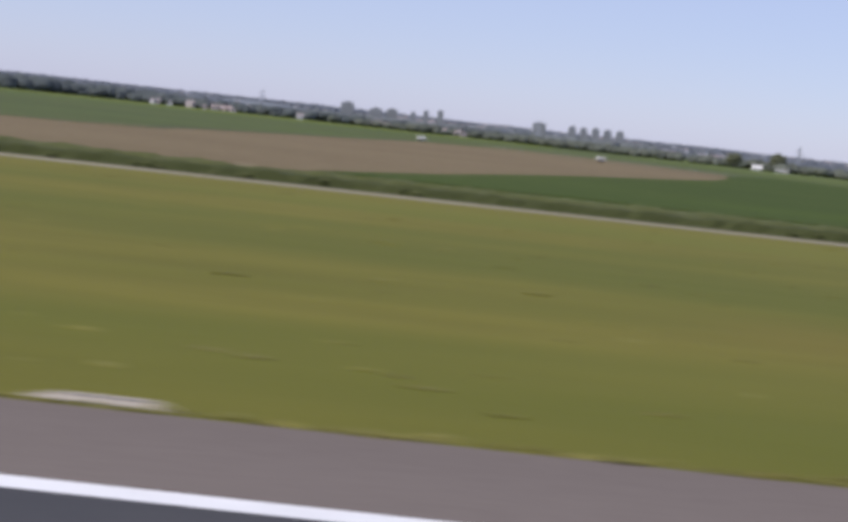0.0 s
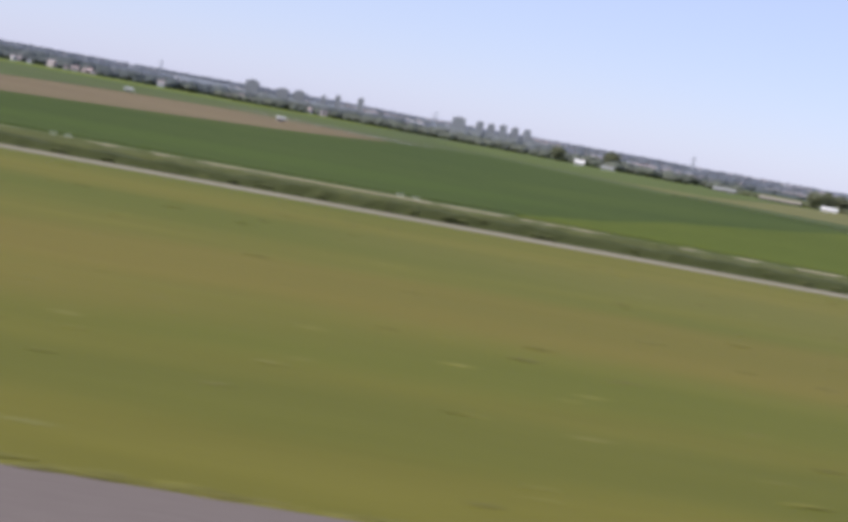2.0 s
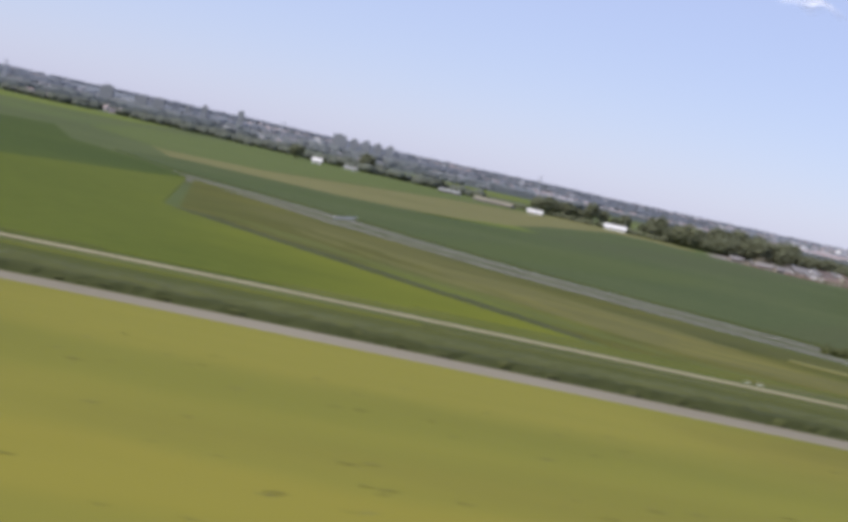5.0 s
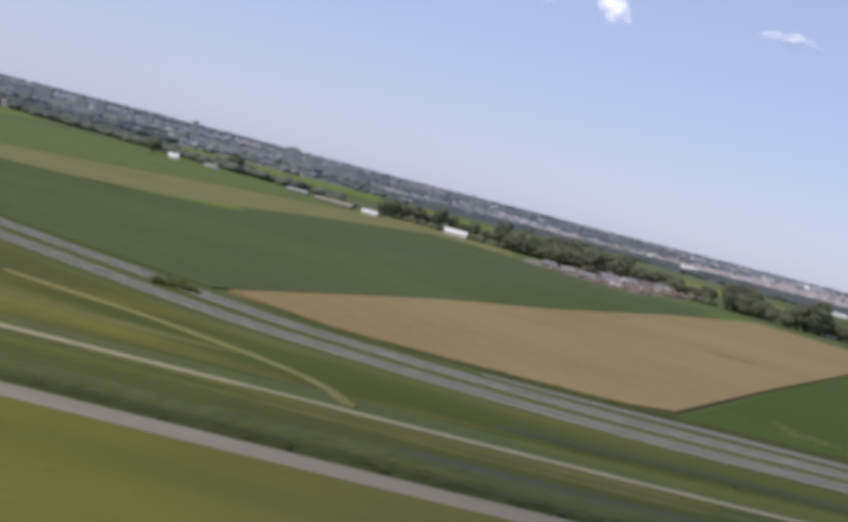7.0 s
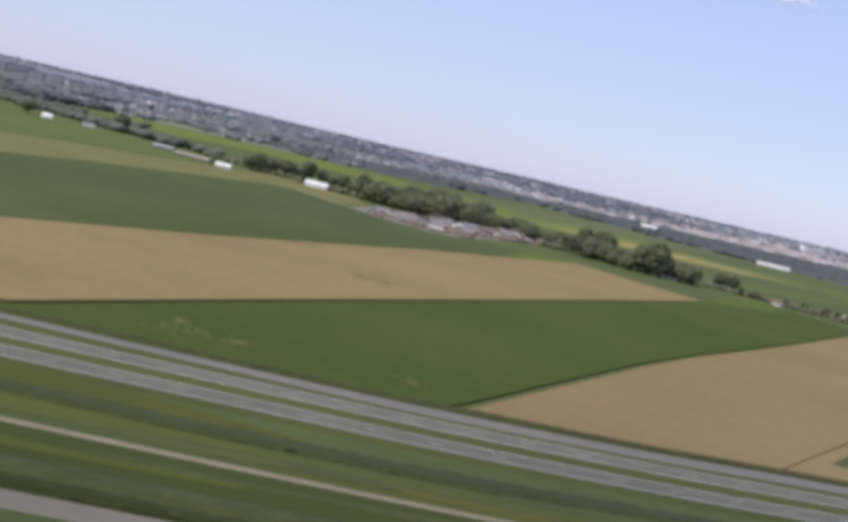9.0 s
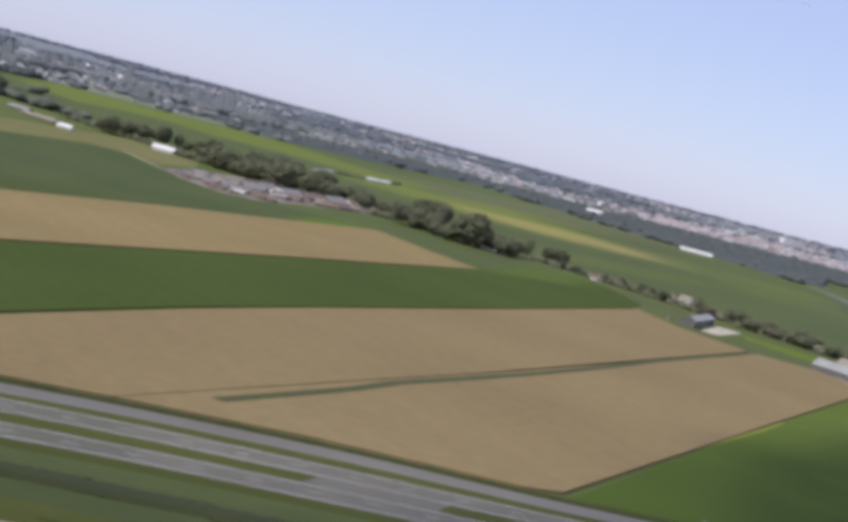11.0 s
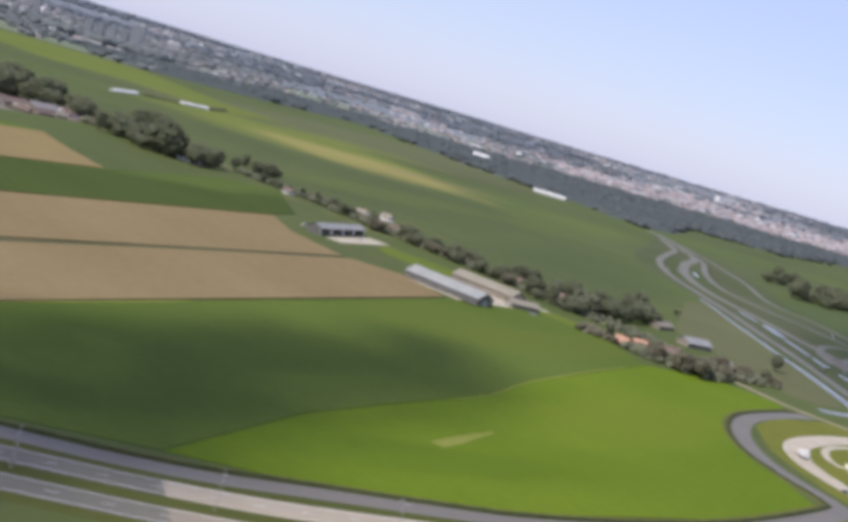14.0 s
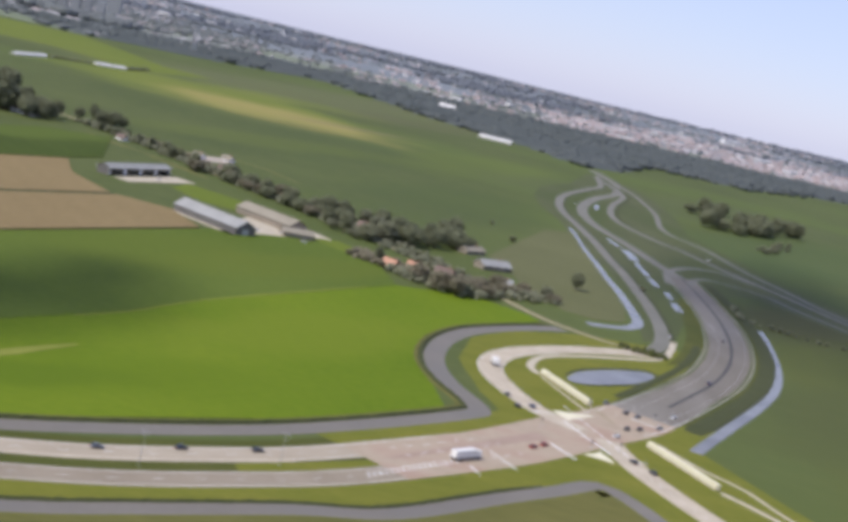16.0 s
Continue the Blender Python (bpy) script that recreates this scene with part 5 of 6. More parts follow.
for i in range(64):
    x = rr.uniform(347, 426)
    y = yard_front(x) + rr.uniform(3, 44)
    if i % 5 < 2:
        barn(x, y, rr.uniform(-25, 70), rr.uniform(3.5, 8), rr.uniform(2.6, 4.4), 1.1, 2.1, M[rr.choice(["roof_cream", "roof_brown", "roof_grey_old", "roof_grey_old"])], M["wall_tan"], "small low shed in the storage yard", "shed", 0, "shed", 0)
    else:
        r = np.random.default_rng(200 + i)
        cs = np.stack([r.normal(size=9) * 1.5, r.normal(size=9) * 1.2, r.uniform(0.1, 0.4, 9)], 1)
        v, f = blobs(cs, r.uniform(0.6, 1.3, (9, 3)) * np.array([1, 1, 0.8]), r, 1, 0.3)
        o = new("spoil_heap", fast_mesh("spoil_heap", v, f, M[("gravel_pink", "roof_brown", "leaf_tan")[i % 3]]))
        o.matrix_world = pose(x, y, 0)
        tagged(o, "heap of pinkish-grey rubble on gravel", "heap", "rubble heaps in the yard", "stuff")
for x, y, a, L, W, rf, wl_, txt in ((386, 560, 62, 16, 8, "roof_grey_old", "wall_white", "wide barn with a weathered grey roof and white gable"), (394, 572, 58, 14, 8, "roof_brown", "wall_tan", "wide tan barn with a brown roof"), (403, 586, 60, 15, 8, "roof_grey_old", "wall_tan", "wide tan barn with a weathered grey roof"), (377, 560, 65, 13, 7, "roof_grey_old", "wall_tan", "old barn with a weathered grey roof"), (412, 600, 50, 11, 7, "roof_brown", "wall_white", "white barn with a brown roof"), (371, 545, 30, 9, 5, "roof_grey_old", "wall_dark", "dark shed with a weathered grey roof")):
    barn(x, y, a, L, W, 1.6, 3.4, M[rf], M[wl_], txt, "barn")
for x, y, a in ((364, 531, -30), (369, 521, -35), (374, 537, -10), (379, 532, 40)):
    e = empty("container", pose(x, y, 0.06, 0, 0, a), "white steel storage container on gravel", "container", "containers in the yard")
    part("body", box(0, 0, 0.05, 5.5, 2.0, 1.2, 0.05), M["roof_white"], e)
    part("door", box(5.5, 0.15, 0.12, 5.54, 1.85, 1.1), M["metal_grey"], e, "grey container door")
barn(315, 662, -12, 10.5, 5, 1.3, 2.7, M["roof_white"], M["wall_white"], "white-roofed barn at the field's edge")
barn(275, 642, -12, 7, 4, 1.0, 2.0, M["roof_white"], M["wall_white"], "small white barn beside dark trees")
barn(252, 668, -28, 20, 5, 1.0, 2.0, M["roof_cream"], M["wall_dark"], "long low shed with a pale roof")
barn(237, 700, -20, 11, 5, 1.0, 2.0, M["roof_grey"], M["wall_dark"], "low grey shed beside the meadow")
house(172, 742, 0, 5, 3.5, 1.4, 2.9, M["roof_white"], M["wall_white"], "white farmhouse at the meadow's edge")
house(189, 762, -10, 7, 3.5, 1.0, 2.1, M["roof_grey"], M["wall_white"], "long white farmhouse beside trees")
barn(686, 1207, -15, 28, 9, 1.6, 2.8, M["roof_white"], M["wall_white"], "long white greenhouse-like shed before the woods")
barn(662, 1615, 0, 18, 10, 4, 7, M["roof_white"], M["wall_white"], "white building in the woods")
barn(414, 950, 55, 26, 4, 0.8, 1.7, M["roof_white"], M["wall_white"], "long low white shed in the meadow")
barn(383, 866, 80, 44, 3.5, 0.8, 1.6, M["roof_white"], M["wall_white"], "low white shed beside dark trees")


# ---- towers and masts on the skyline ----
def tower(x, y, w, d, h, storeys):
    e = empty("tower_block", pose(x, y, 0), "pale grey apartment tower on the skyline", "apartment tower", "skyline towers")
    part("wall", box(-w / 2, -d / 2, 0, w / 2, d / 2, h, 0.05), M["tower_wall"], e)
    for i in range(storeys):
        z = h * (i + 0.5) / storeys
        part("window_band", box(-w / 2 + 0.4, -d / 2 - 0.05, z - 0.5, w / 2 - 0.4, -d / 2 - 0.004, z + 0.5), M["tower_glass"], e)
    part("roof_house", box(-w * 0.2, -d * 0.2, h, w * 0.25, d * 0.2, h + 1.6), M["tower_wall"], e)


for x, y, w, d, h in ((-97, 1642, 15, 9, 22.5), (-66, 1700, 14, 9, 19.5), (-47, 1720, 13, 9, 20.5), (-22, 1800, 6, 6, 20.5), (-6, 1850, 7, 7, 24.5), (169, 2181, 20, 12, 28.5), (178, 1763, 9, 8, 23.5), (192.5, 1763, 8.5, 8, 23), (207.5, 1763, 9, 8, 24), (222.5, 1763, 9, 8, 23.5), (238, 1763, 9, 8, 23.5), (15, 2170, 9, 9, 30.5)):
    tower(x, y, w, d, h, 7)


def pylon(x, y, h):
    e = empty("pylon", pose(x, y, 0), "thin grey lattice pylon on the skyline", "pylon", "skyline pylons")
    for sx in (-1, 1):
        for sy in (-1, 1):
            bm = bmesh.new()
            a, b = Vector((sx * h * 0.08, sy * h * 0.08, 0)), Vector((sx * 0.3, sy * 0.3, h))
            bmesh.ops.create_cone(bm, cap_ends=True, segments=6, radius1=0.35, radius2=0.2, depth=(b - a).length, matrix=Matrix.Translation((a + b) / 2) @ (b - a).to_track_quat("Z", "Y").to_matrix().to_4x4())
            part("leg", bm, M["metal_grey"], e)
    for z, w in ((0.65, 0.2), (0.78, 0.16), (0.9, 0.1)):
        part("crossarm", box(-h * w, -0.2, h * z, h * w, 0.2, h * z + 0.4), M["metal_grey"], e)


for x, y, h in ((-180, 1500, 26), (115, 1500, 24), (395, 1500, 26)):
    pylon(x, y, h)


# ---- far town and woods ----
def inside(p, poly):
    x, y = p
    c = False
    for i in range(len(poly)):
        (x1, y1), (x2, y2) = poly[i], poly[i - 1]
        if (y1 > y) != (y2 > y) and x < (x2 - x1) * (y - y1) / (y2 - y1) + x1:
            c = not c
    return c


def scatter(poly, count, seed, grain=0.0, over=0.0):
    """Random places inside a polygon; grain: size in metres of the clumps that they gather in, over: how tight the clumps are."""
    r = random.Random(seed)
    xs, ys = [p[0] for p in poly], [p[1] for p in poly]
    out = []
    while len(out) < count:
        p = (r.uniform(min(xs), max(xs)), r.uniform(min(ys), max(ys)))
        if not inside(p, poly):
            continue
        if grain and noise.noise((p[0] / grain, p[1] / grain, seed * 1.7)) + 0.35 * noise.noise((p[0] * 3 / grain, p[1] * 3 / grain, seed * 2.3)) < over:
            continue
        out.append(p)
    return out


def far_trees(name, poly, count, seed, smin, smax, material, label, sub=1, grain=0.0, over=0.0):
    r = np.random.default_rng(seed)
    cs, rs = [], []
    for x, y in scatter(poly, count, seed, grain, over):
        s = r.uniform(smin, smax)
        base = far_rise(x, y)
        for _ in range(4):
            q = s * r.uniform(0.4, 0.62)
            cs.append((x + r.normal() * s * 0.35, y + r.normal() * s * 0.35, base + s * r.uniform(0.2, 0.45)))
            rs.append((q * 1.15, q * 1.15, q * 0.62))
    v, f = blobs(cs, rs, r, sub, 0.16)
    me = fast_mesh(name, v, f, material)
    me.polygons.foreach_set("use_smooth", [True] * len(me.polygons))
    tagged(new(name, me), label, "woods", "", "stuff")


def far_canopy(name, poly, height, step, seed, material, label):
    """The closed roof of a far wood: one rolling sheet over a polygon, let down to the ground along its edge."""
    xs, ys = [p[0] for p in poly], [p[1] for p in poly]
    nx, ny = int((max(xs) - min(xs)) / step) + 2, int((max(ys) - min(ys)) / step) + 2
    verts, keep = [], []
    for i in range(nx):
        for j in range(ny):
            x, y = min(xs) + i * step, min(ys) + j * step
            ins = inside((x, y), poly)
            h = height * (0.8 + 0.35 * noise.noise((x / 45, y / 45, seed)) + 0.25 * noise.noise((x / 14, y / 14, seed))) if ins else -0.3
            verts.append((x + step * 0.4 * noise.noise((x, y, 1.3)), y + step * 0.4 * noise.noise((y, x, 2.7)), far_rise(x, y) + h))
            keep.append(ins)
    faces = []
    for i in range(nx - 1):
        for j in range(ny - 1):
            q = (i * ny + j, (i + 1) * ny + j, (i + 1) * ny + j + 1, i * ny + j + 1)
            if any(keep[k] for k in q):
                faces.append(q)
    ob = mesh_ob(name, verts, faces, material)
    ob.data.polygons.foreach_set("use_smooth", [True] * len(faces))
    tagged(ob, label, "woods", "", "stuff")


def island_ramp(name, cols, rough=0.85):
    m, n, l, b = nodes_of(name)
    geo, ramp = n.new("ShaderNodeNewGeometry"), n.new("ShaderNodeValToRGB")
    ramp.color_ramp.interpolation = "CONSTANT"
    while len(ramp.color_ramp.elements) < len(cols):
        ramp.color_ramp.elements.new(0.5)
    for i, (e, c) in enumerate(zip(ramp.color_ramp.elements, cols)):
        e.position, e.color = i / len(cols), (*c, 1)
    l.new(geo.outputs["Random Per Island"], ramp.inputs[0])
    l.new(ramp.outputs[0], b.inputs["Base Color"])
    b.inputs["Roughness"].default_value = rough
    return m


# Town colours drawn towards pale grey; haze is put into them.
M["town_wall"] = island_ramp("town_wall", [(0.384, 0.344, 0.328), (0.432, 0.4, 0.384), (0.368, 0.336, 0.328), (0.352, 0.336, 0.336), (0.4, 0.36, 0.344), (0.544, 0.528, 0.512), (0.36, 0.336, 0.328)])
M["town_roof"] = island_ramp("town_roof", [(0.288, 0.272, 0.272), (0.344, 0.296, 0.28), (0.304, 0.296, 0.304), (0.352, 0.304, 0.288), (0.312, 0.288, 0.288), (0.416, 0.408, 0.408)])
M["edge_wall_hazed"] = island_ramp("edge_wall_hazed", [(0.224, 0.224, 0.248), (0.272, 0.264, 0.28), (0.24, 0.232, 0.248), (0.4, 0.4, 0.416), (0.248, 0.232, 0.24)])
M["pink_wall"] = island_ramp("pink_wall", [(0.36, 0.30, 0.29), (0.40, 0.35, 0.34), (0.34, 0.29, 0.28), (0.36, 0.34, 0.35), (0.52, 0.51, 0.51)])
M["pink_roof"] = island_ramp("pink_roof", [(0.33, 0.28, 0.27), (0.38, 0.30, 0.28), (0.34, 0.30, 0.30), (0.40, 0.32, 0.30), (0.5, 0.49, 0.49), (0.35, 0.3, 0.29)])


def far_houses(name, poly, count, seed, smin, smax, label, wall="town_wall", roof="town_roof", grain=0.0, over=0.0):
    r = random.Random(seed)
    verts, faces, idx = [], [], []
    for x, y in scatter(poly, count, seed, grain, over):
        base = far_rise(x, y)
        L, Wd, h = r.uniform(smin, smax), r.uniform(2.8, 4.6), r.uniform(1.8, 3.6)
        top = h + r.uniform(0.9, 1.6) if r.random() < 0.8 else h + 0.2
        a = r.choice((0.3, 0.3 + math.pi / 2, -0.5))
        c, s = math.cos(a), math.sin(a)
        def put(px, py, pz):
            verts.append((x + px * c - py * s, y + px * s + py * c, pz + base))
        k = len(verts)
        for px, py in ((-L / 2, -Wd / 2), (L / 2, -Wd / 2), (L / 2, Wd / 2), (-L / 2, Wd / 2)):
            put(px, py, 0)
        for px, py in ((-L / 2, -Wd / 2), (L / 2, -Wd / 2), (L / 2, Wd / 2), (-L / 2, Wd / 2)):
            put(px, py, h)
        put(-L / 2, 0, top), put(L / 2, 0, top)
        faces += [(k, k + 1, k + 5, k + 4), (k + 2, k + 3, k + 7, k + 6), (k + 1, k + 2, k + 6, k + 9, k + 5), (k + 3, k, k + 4, k + 8, k + 7)]
        idx += [0] * 4
        k = len(verts)
        o = 0.3
        for px, py, pz in ((-L / 2 - o, -Wd / 2 - o, h), (L / 2 + o, -Wd / 2 - o, h), (L / 2 + o, 0, top + 0.12), (-L / 2 - o, 0, top + 0.12), (L / 2 + o, Wd / 2 + o, h), (-L / 2 - o, Wd / 2 + o, h)):
            put(px, py, pz)
        faces += [(k, k + 1, k + 2, k + 3), (k + 3, k + 2, k + 4, k + 5)]
        idx += [1, 1]
    ob = mesh_ob(name, verts, faces, [M[wall], M[roof]], None, "", idx)
    tagged(ob, label, "houses", "", "stuff")


belt = [(320, 1340), (430, 1460), (530, 1620), (595, 1470), (650, 1340), (697, 1280), (741, 1222), (767, 1140), (800, 1180), (870, 1400), (957, 1414), (1112, 1649), (1400, 1900), (1250, 2100), (900, 2000), (640, 1950), (430, 1900), (200, 1500)]
far_trees("town_woods", belt, 3800, 31, 4.5, 8.0, M["leaf_belt_hazed"], "dense dark belt of trees before the town", grain=120, over=-0.3)
far_trees("town_woods", [(560, 1520), (600, 1420), (655, 1310), (700, 1250), (745, 1190), (768, 1110), (800, 1150), (860, 1360), (960, 1380), (1090, 1580), (1000, 1600), (840, 1480), (760, 1330), (700, 1380), (600, 1600)], 420, 47, 3.0, 6.5, M["leaf_belt_hazed"], "ragged edge of the tree belt before the town", grain=60, over=0.0)
far_canopy("town_woods", belt, 4.2, 13, 3, M["leaf_belt_hazed"], "closed canopy of the tree belt before the town")
left_town = [(-60, 1080), (60, 1080), (105, 1325), (320, 1330), (430, 1900), (300, 3000), (-700, 3000), (-350, 1700), (-150, 1100)]
far_trees("town_trees", left_town, 1700, 32, 4.6, 8.0, M["leaf_far_hazed"], "trees scattered between the houses of the town", grain=150, over=0.02)
far_trees("town_trees", left_town, 700, 39, 3.5, 6.0, M["leaf_far_hazed"], "grey-green clumps of trees in the town", grain=90, over=0.2)
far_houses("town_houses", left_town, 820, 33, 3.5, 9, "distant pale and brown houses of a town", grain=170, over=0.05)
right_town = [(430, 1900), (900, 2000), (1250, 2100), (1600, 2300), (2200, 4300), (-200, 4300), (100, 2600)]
far_trees("town_trees", right_town, 2600, 34, 3.5, 6.0, M["leaf_far_hazed"], "hazy distant trees between town roofs", grain=260, over=-0.1)
far_houses("town_houses", right_town, 900, 35, 5, 13, "distant pinkish and white roofs of a town", "pink_wall", "pink_roof", grain=300, over=0.0)
far_houses("town_houses", [(850, 2050), (1250, 2150), (1500, 2300), (1750, 3000), (1500, 3300), (900, 2900)], 1300, 46, 5, 14, "dense pinkish brick roofs of the town centre", "pink_wall", "pink_roof", grain=200, over=-0.15)
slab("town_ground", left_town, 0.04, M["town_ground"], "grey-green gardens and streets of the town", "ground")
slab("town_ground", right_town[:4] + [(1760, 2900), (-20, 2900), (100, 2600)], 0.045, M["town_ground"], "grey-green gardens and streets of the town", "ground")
edge_town = [(-1700, 2900), (2300, 2900), (2300, 4150), (-1700, 4150)]
far_trees("town_trees", edge_town, 3000, 41, 6, 11, M["leaf_edge_hazed"], "hazy distant woods towards the horizon", grain=420, over=0.02)
far_houses("town_houses", edge_town, 300, 42, 8, 18, "hazy distant roofs towards the horizon", "edge_wall_hazed", "edge_wall_hazed", grain=380, over=0.08)
far_trees("horizon_woods", [(-1600, 4150), (2300, 4150), (2300, 4330), (-1600, 4330)], 1500, 45, 5, 10, M["leaf_edge_hazed"], "hazy tree line along the horizon", grain=300, over=-0.12)
far_trees("tower_park", [(140, 1680), (275, 1680), (275, 1785), (140, 1785)], 120, 51, 12, 16, M["leaf_far_hazed"], "tall park trees round the apartment towers")
far_trees("tower_park", [(-130, 1590), (-20, 1590), (25, 1900), (-120, 1900)], 160, 52, 11, 15, M["leaf_far_hazed"], "tall park trees round the apartment towers")
far_trees("farm_grove", [(112, 890), (205, 795), (260, 752), (290, 722), (298, 738), (235, 785), (190, 840), (125, 900)], 60, 43, 5, 8, M["leaf_mid"], "green trees round the far farms")
far_trees("left_woods", [(-262, 890), (-258, 1500), (-300, 1800), (-700, 1800), (-560, 890)], 1500, 36, 9.5, 14, M["leaf_belt_hazed"], "dark woodland edge beyond the ploughed field")
far_trees("village_trees", [(-250, 1000), (60, 1000), (105, 1330), (-250, 1400)], 520, 38, 5, 11, M["leaf_belt_hazed"], "hazy trees of the village behind the meadow", grain=70, over=-0.05)
far_houses("village_houses", [(-215, 985), (50, 985), (70, 1040), (-215, 1060)], 44, 44, 3, 6.5, "low tan and red-roofed houses of the village before the trees", "pink_wall", "pink_roof")
far_trees("far_copse", [(-80, 940), (-60, 980), (150, 890), (190, 950), (0, 1060)], 230, 37, 4.5, 8, M["leaf_mid"], "green trees along the village edge", grain=60, over=-0.1)


def hall(x, y, w, d, h, ang):
    e = empty("hall", pose(x, y, far_rise(x, y), 0, 0, ang), "large pale flat-roofed hall above the town roofs", "building", "pale halls in the town")
    part("wall", box(-w / 2, -d / 2, 0, w / 2, d / 2, h), M["hall_wall"], e)
    part("roof", box(-w / 2 - 0.3, -d / 2 - 0.3, h, w / 2 + 0.3, d / 2 + 0.3, h + 0.5, 0.05), M["hall_wall"], e)
    part("window_band", box(-w * 0.45, -d / 2 - 0.05, h * 0.45, w * 0.45, -d / 2 - 0.004, h * 0.65), M["tower_glass"], e)


M["hall_wall"] = mat("hall_wall", (0.58, 0.57, 0.56), (0.70, 0.69, 0.68), scale=0.05, fine=8, rough=0.85, per_object=0.12)
for x, y, w, d, h in ((1430, 3380, 52, 22, 11), (1330, 2700, 30, 14, 7), (1300, 2400, 22, 12, 6), (-175, 2300, 26, 14, 13)):
    hall(x, y, w, d, h, 12)
rt = random.Random(55)
for x, y in scatter(right_town, 34, 56) + [q for q in scatter(left_town, 40, 57) if q[1] > 1600][:14]:
    hall(x, y, rt.uniform(9, 26), rt.uniform(6, 10), rt.uniform(3.5, 6.5), rt.choice((15, -20, 60)))


# ---- vehicles ----
def rim(wheel, x, y, z, radius, side):
    bm = bmesh.new()
    bmesh.ops.create_cone(bm, cap_ends=True, segments=12, radius1=radius, radius2=radius, depth=0.02, matrix=Matrix.Translation((x, y + side, z)) @ Matrix.Rotation(math.pi / 2, 4, "X"))
    part("rim", bm, M["metal_grey"], wheel, "grey metal rim")


def car(x, y, ang, paint, label, size=1.0):
    e = empty("car", pose(x, y, 0.07, 0, 0, ang), label, "car", "cars on the road")
    e.scale = (size * 0.88, size * 0.88, size * 0.88)
    bm = box(-1.05, -0.45, 0.13, 1.05, 0.45, 0.45, 0.08)
    part("body", bm, paint, e)
    bm = bmesh.new()
    lo = [(-0.75, -0.42), (0.5, -0.42), (0.5, 0.42), (-0.75, 0.42)]
    hi = [(-0.5, -0.34), (0.15, -0.34), (0.15, 0.34), (-0.5, 0.34)]
    v = [bm.verts.new((*p, 0.44)) for p in lo] + [bm.verts.new((*p, 0.74)) for p in hi]
    for i in range(4):
        bm.faces.new((v[i], v[(i + 1) % 4], v[4 + (i + 1) % 4], v[4 + i]))
    bm.faces.new(v[4:])
    bmesh.ops.bevel(bm, geom=bm.edges[:], offset=0.03, segments=1, affect="EDGES")
    part("cabin", bm, M["glass"], e, "dark glazed cabin")
    part("roof", box(-0.5, -0.33, 0.735, 0.16, 0.33, 0.77, 0.01), paint, e)
    for sx in (-0.65, 0.65):
        for sy in (-0.42, 0.42):
            bm = bmesh.new()
            bmesh.ops.create_cone(bm, cap_ends=True, segments=14, radius1=0.16, radius2=0.16, depth=0.12, matrix=Matrix.Translation((sx, sy, 0.16)) @ Matrix.Rotation(math.pi / 2, 4, "X"))
            rim(part("wheel", bm, M["tyre"], e), sx, sy, 0.16, 0.09, math.copysign(0.065, sy))
    for sy in (-0.3, 0.3):
        part("headlight", box(1.04, sy - 0.09, 0.28, 1.062, sy + 0.09, 0.37), M["wall_white"], e, "pale headlight")
        part("tail_light", box(-1.062, sy - 0.09, 0.28, -1.04, sy + 0.09, 0.37), M["tail_red"], e, "red tail light")
    return e


def truck(x, y, ang, label, length=5.0):
    e = empty("truck", pose(x, y, 0.07, 0, 0, ang), label, "truck", "trucks on the road")
    part("cargo_box", box(-length / 2, -0.62, 0.5, length / 2 - 1.25, 0.62, 1.65, 0.04), M["roof_white"], e)
    part("chassis", box(-length / 2, -0.45, 0.3, length / 2, 0.45, 0.5), M["wall_dark"], e)
    part("cab", box(length / 2 - 1.15, -0.6, 0.4, length / 2, 0.6, 1.4, 0.1), M["wall_white"], e)
    part("windscreen", box(length / 2 - 0.01, -0.5, 0.9, length / 2 + 0.02, 0.5, 1.28), M["glass"], e)
    for sx in (-length / 2 + 0.7, -length / 2 + 1.4, length / 2 - 0.6):
        for sy in (-0.5, 0.5):
            bm = bmesh.new()
            bmesh.ops.create_cone(bm, cap_ends=True, segments=14, radius1=0.26, radius2=0.26, depth=0.22, matrix=Matrix.Translation((sx, sy, 0.26)) @ Matrix.Rotation(math.pi / 2, 4, "X"))
            rim(part("wheel", bm, M["tyre"], e), sx, sy, 0.26, 0.14, math.copysign(0.115, sy))
    return e


def farm_wagon(x, y, ang, label, length=4.0):
    e = empty("farm_wagon", pose(x, y, 0, 0, 0, ang), label, "wagon", "wagons in the meadow")
    part("body", box(-length / 2, -0.6, 0.55, length / 2, 0.6, 1.35, 0.06), M["roof_white"], e)
    part("bed", box(-length / 2, -0.5, 0.4, length / 2, 0.5, 0.55), M["wall_dark"], e, "dark steel bed")
    part("drawbar", box(length / 2, -0.06, 0.36, length / 2 + 1.0, 0.06, 0.46), M["metal_grey"], e)
    for sx in (-length / 2 + 0.7, length / 2 - 0.7):
        for sy in (-0.5, 0.5):
            bm = bmesh.new()
            bmesh.ops.create_cone(bm, cap_ends=True, segments=14, radius1=0.3, radius2=0.3, depth=0.22, matrix=Matrix.Translation((sx, sy, 0.3)) @ Matrix.Rotation(math.pi / 2, 4, "X"))
            rim(part("wheel", bm, M["tyre"], e), sx, sy, 0.3, 0.16, math.copysign(0.115, sy))
    return e


farm_wagon(-2, 412, 12, "white box wagon standing in the far meadow", 2.6)
farm_wagon(46, 372, 20, "white box wagon standing in the far meadow", 2.2)

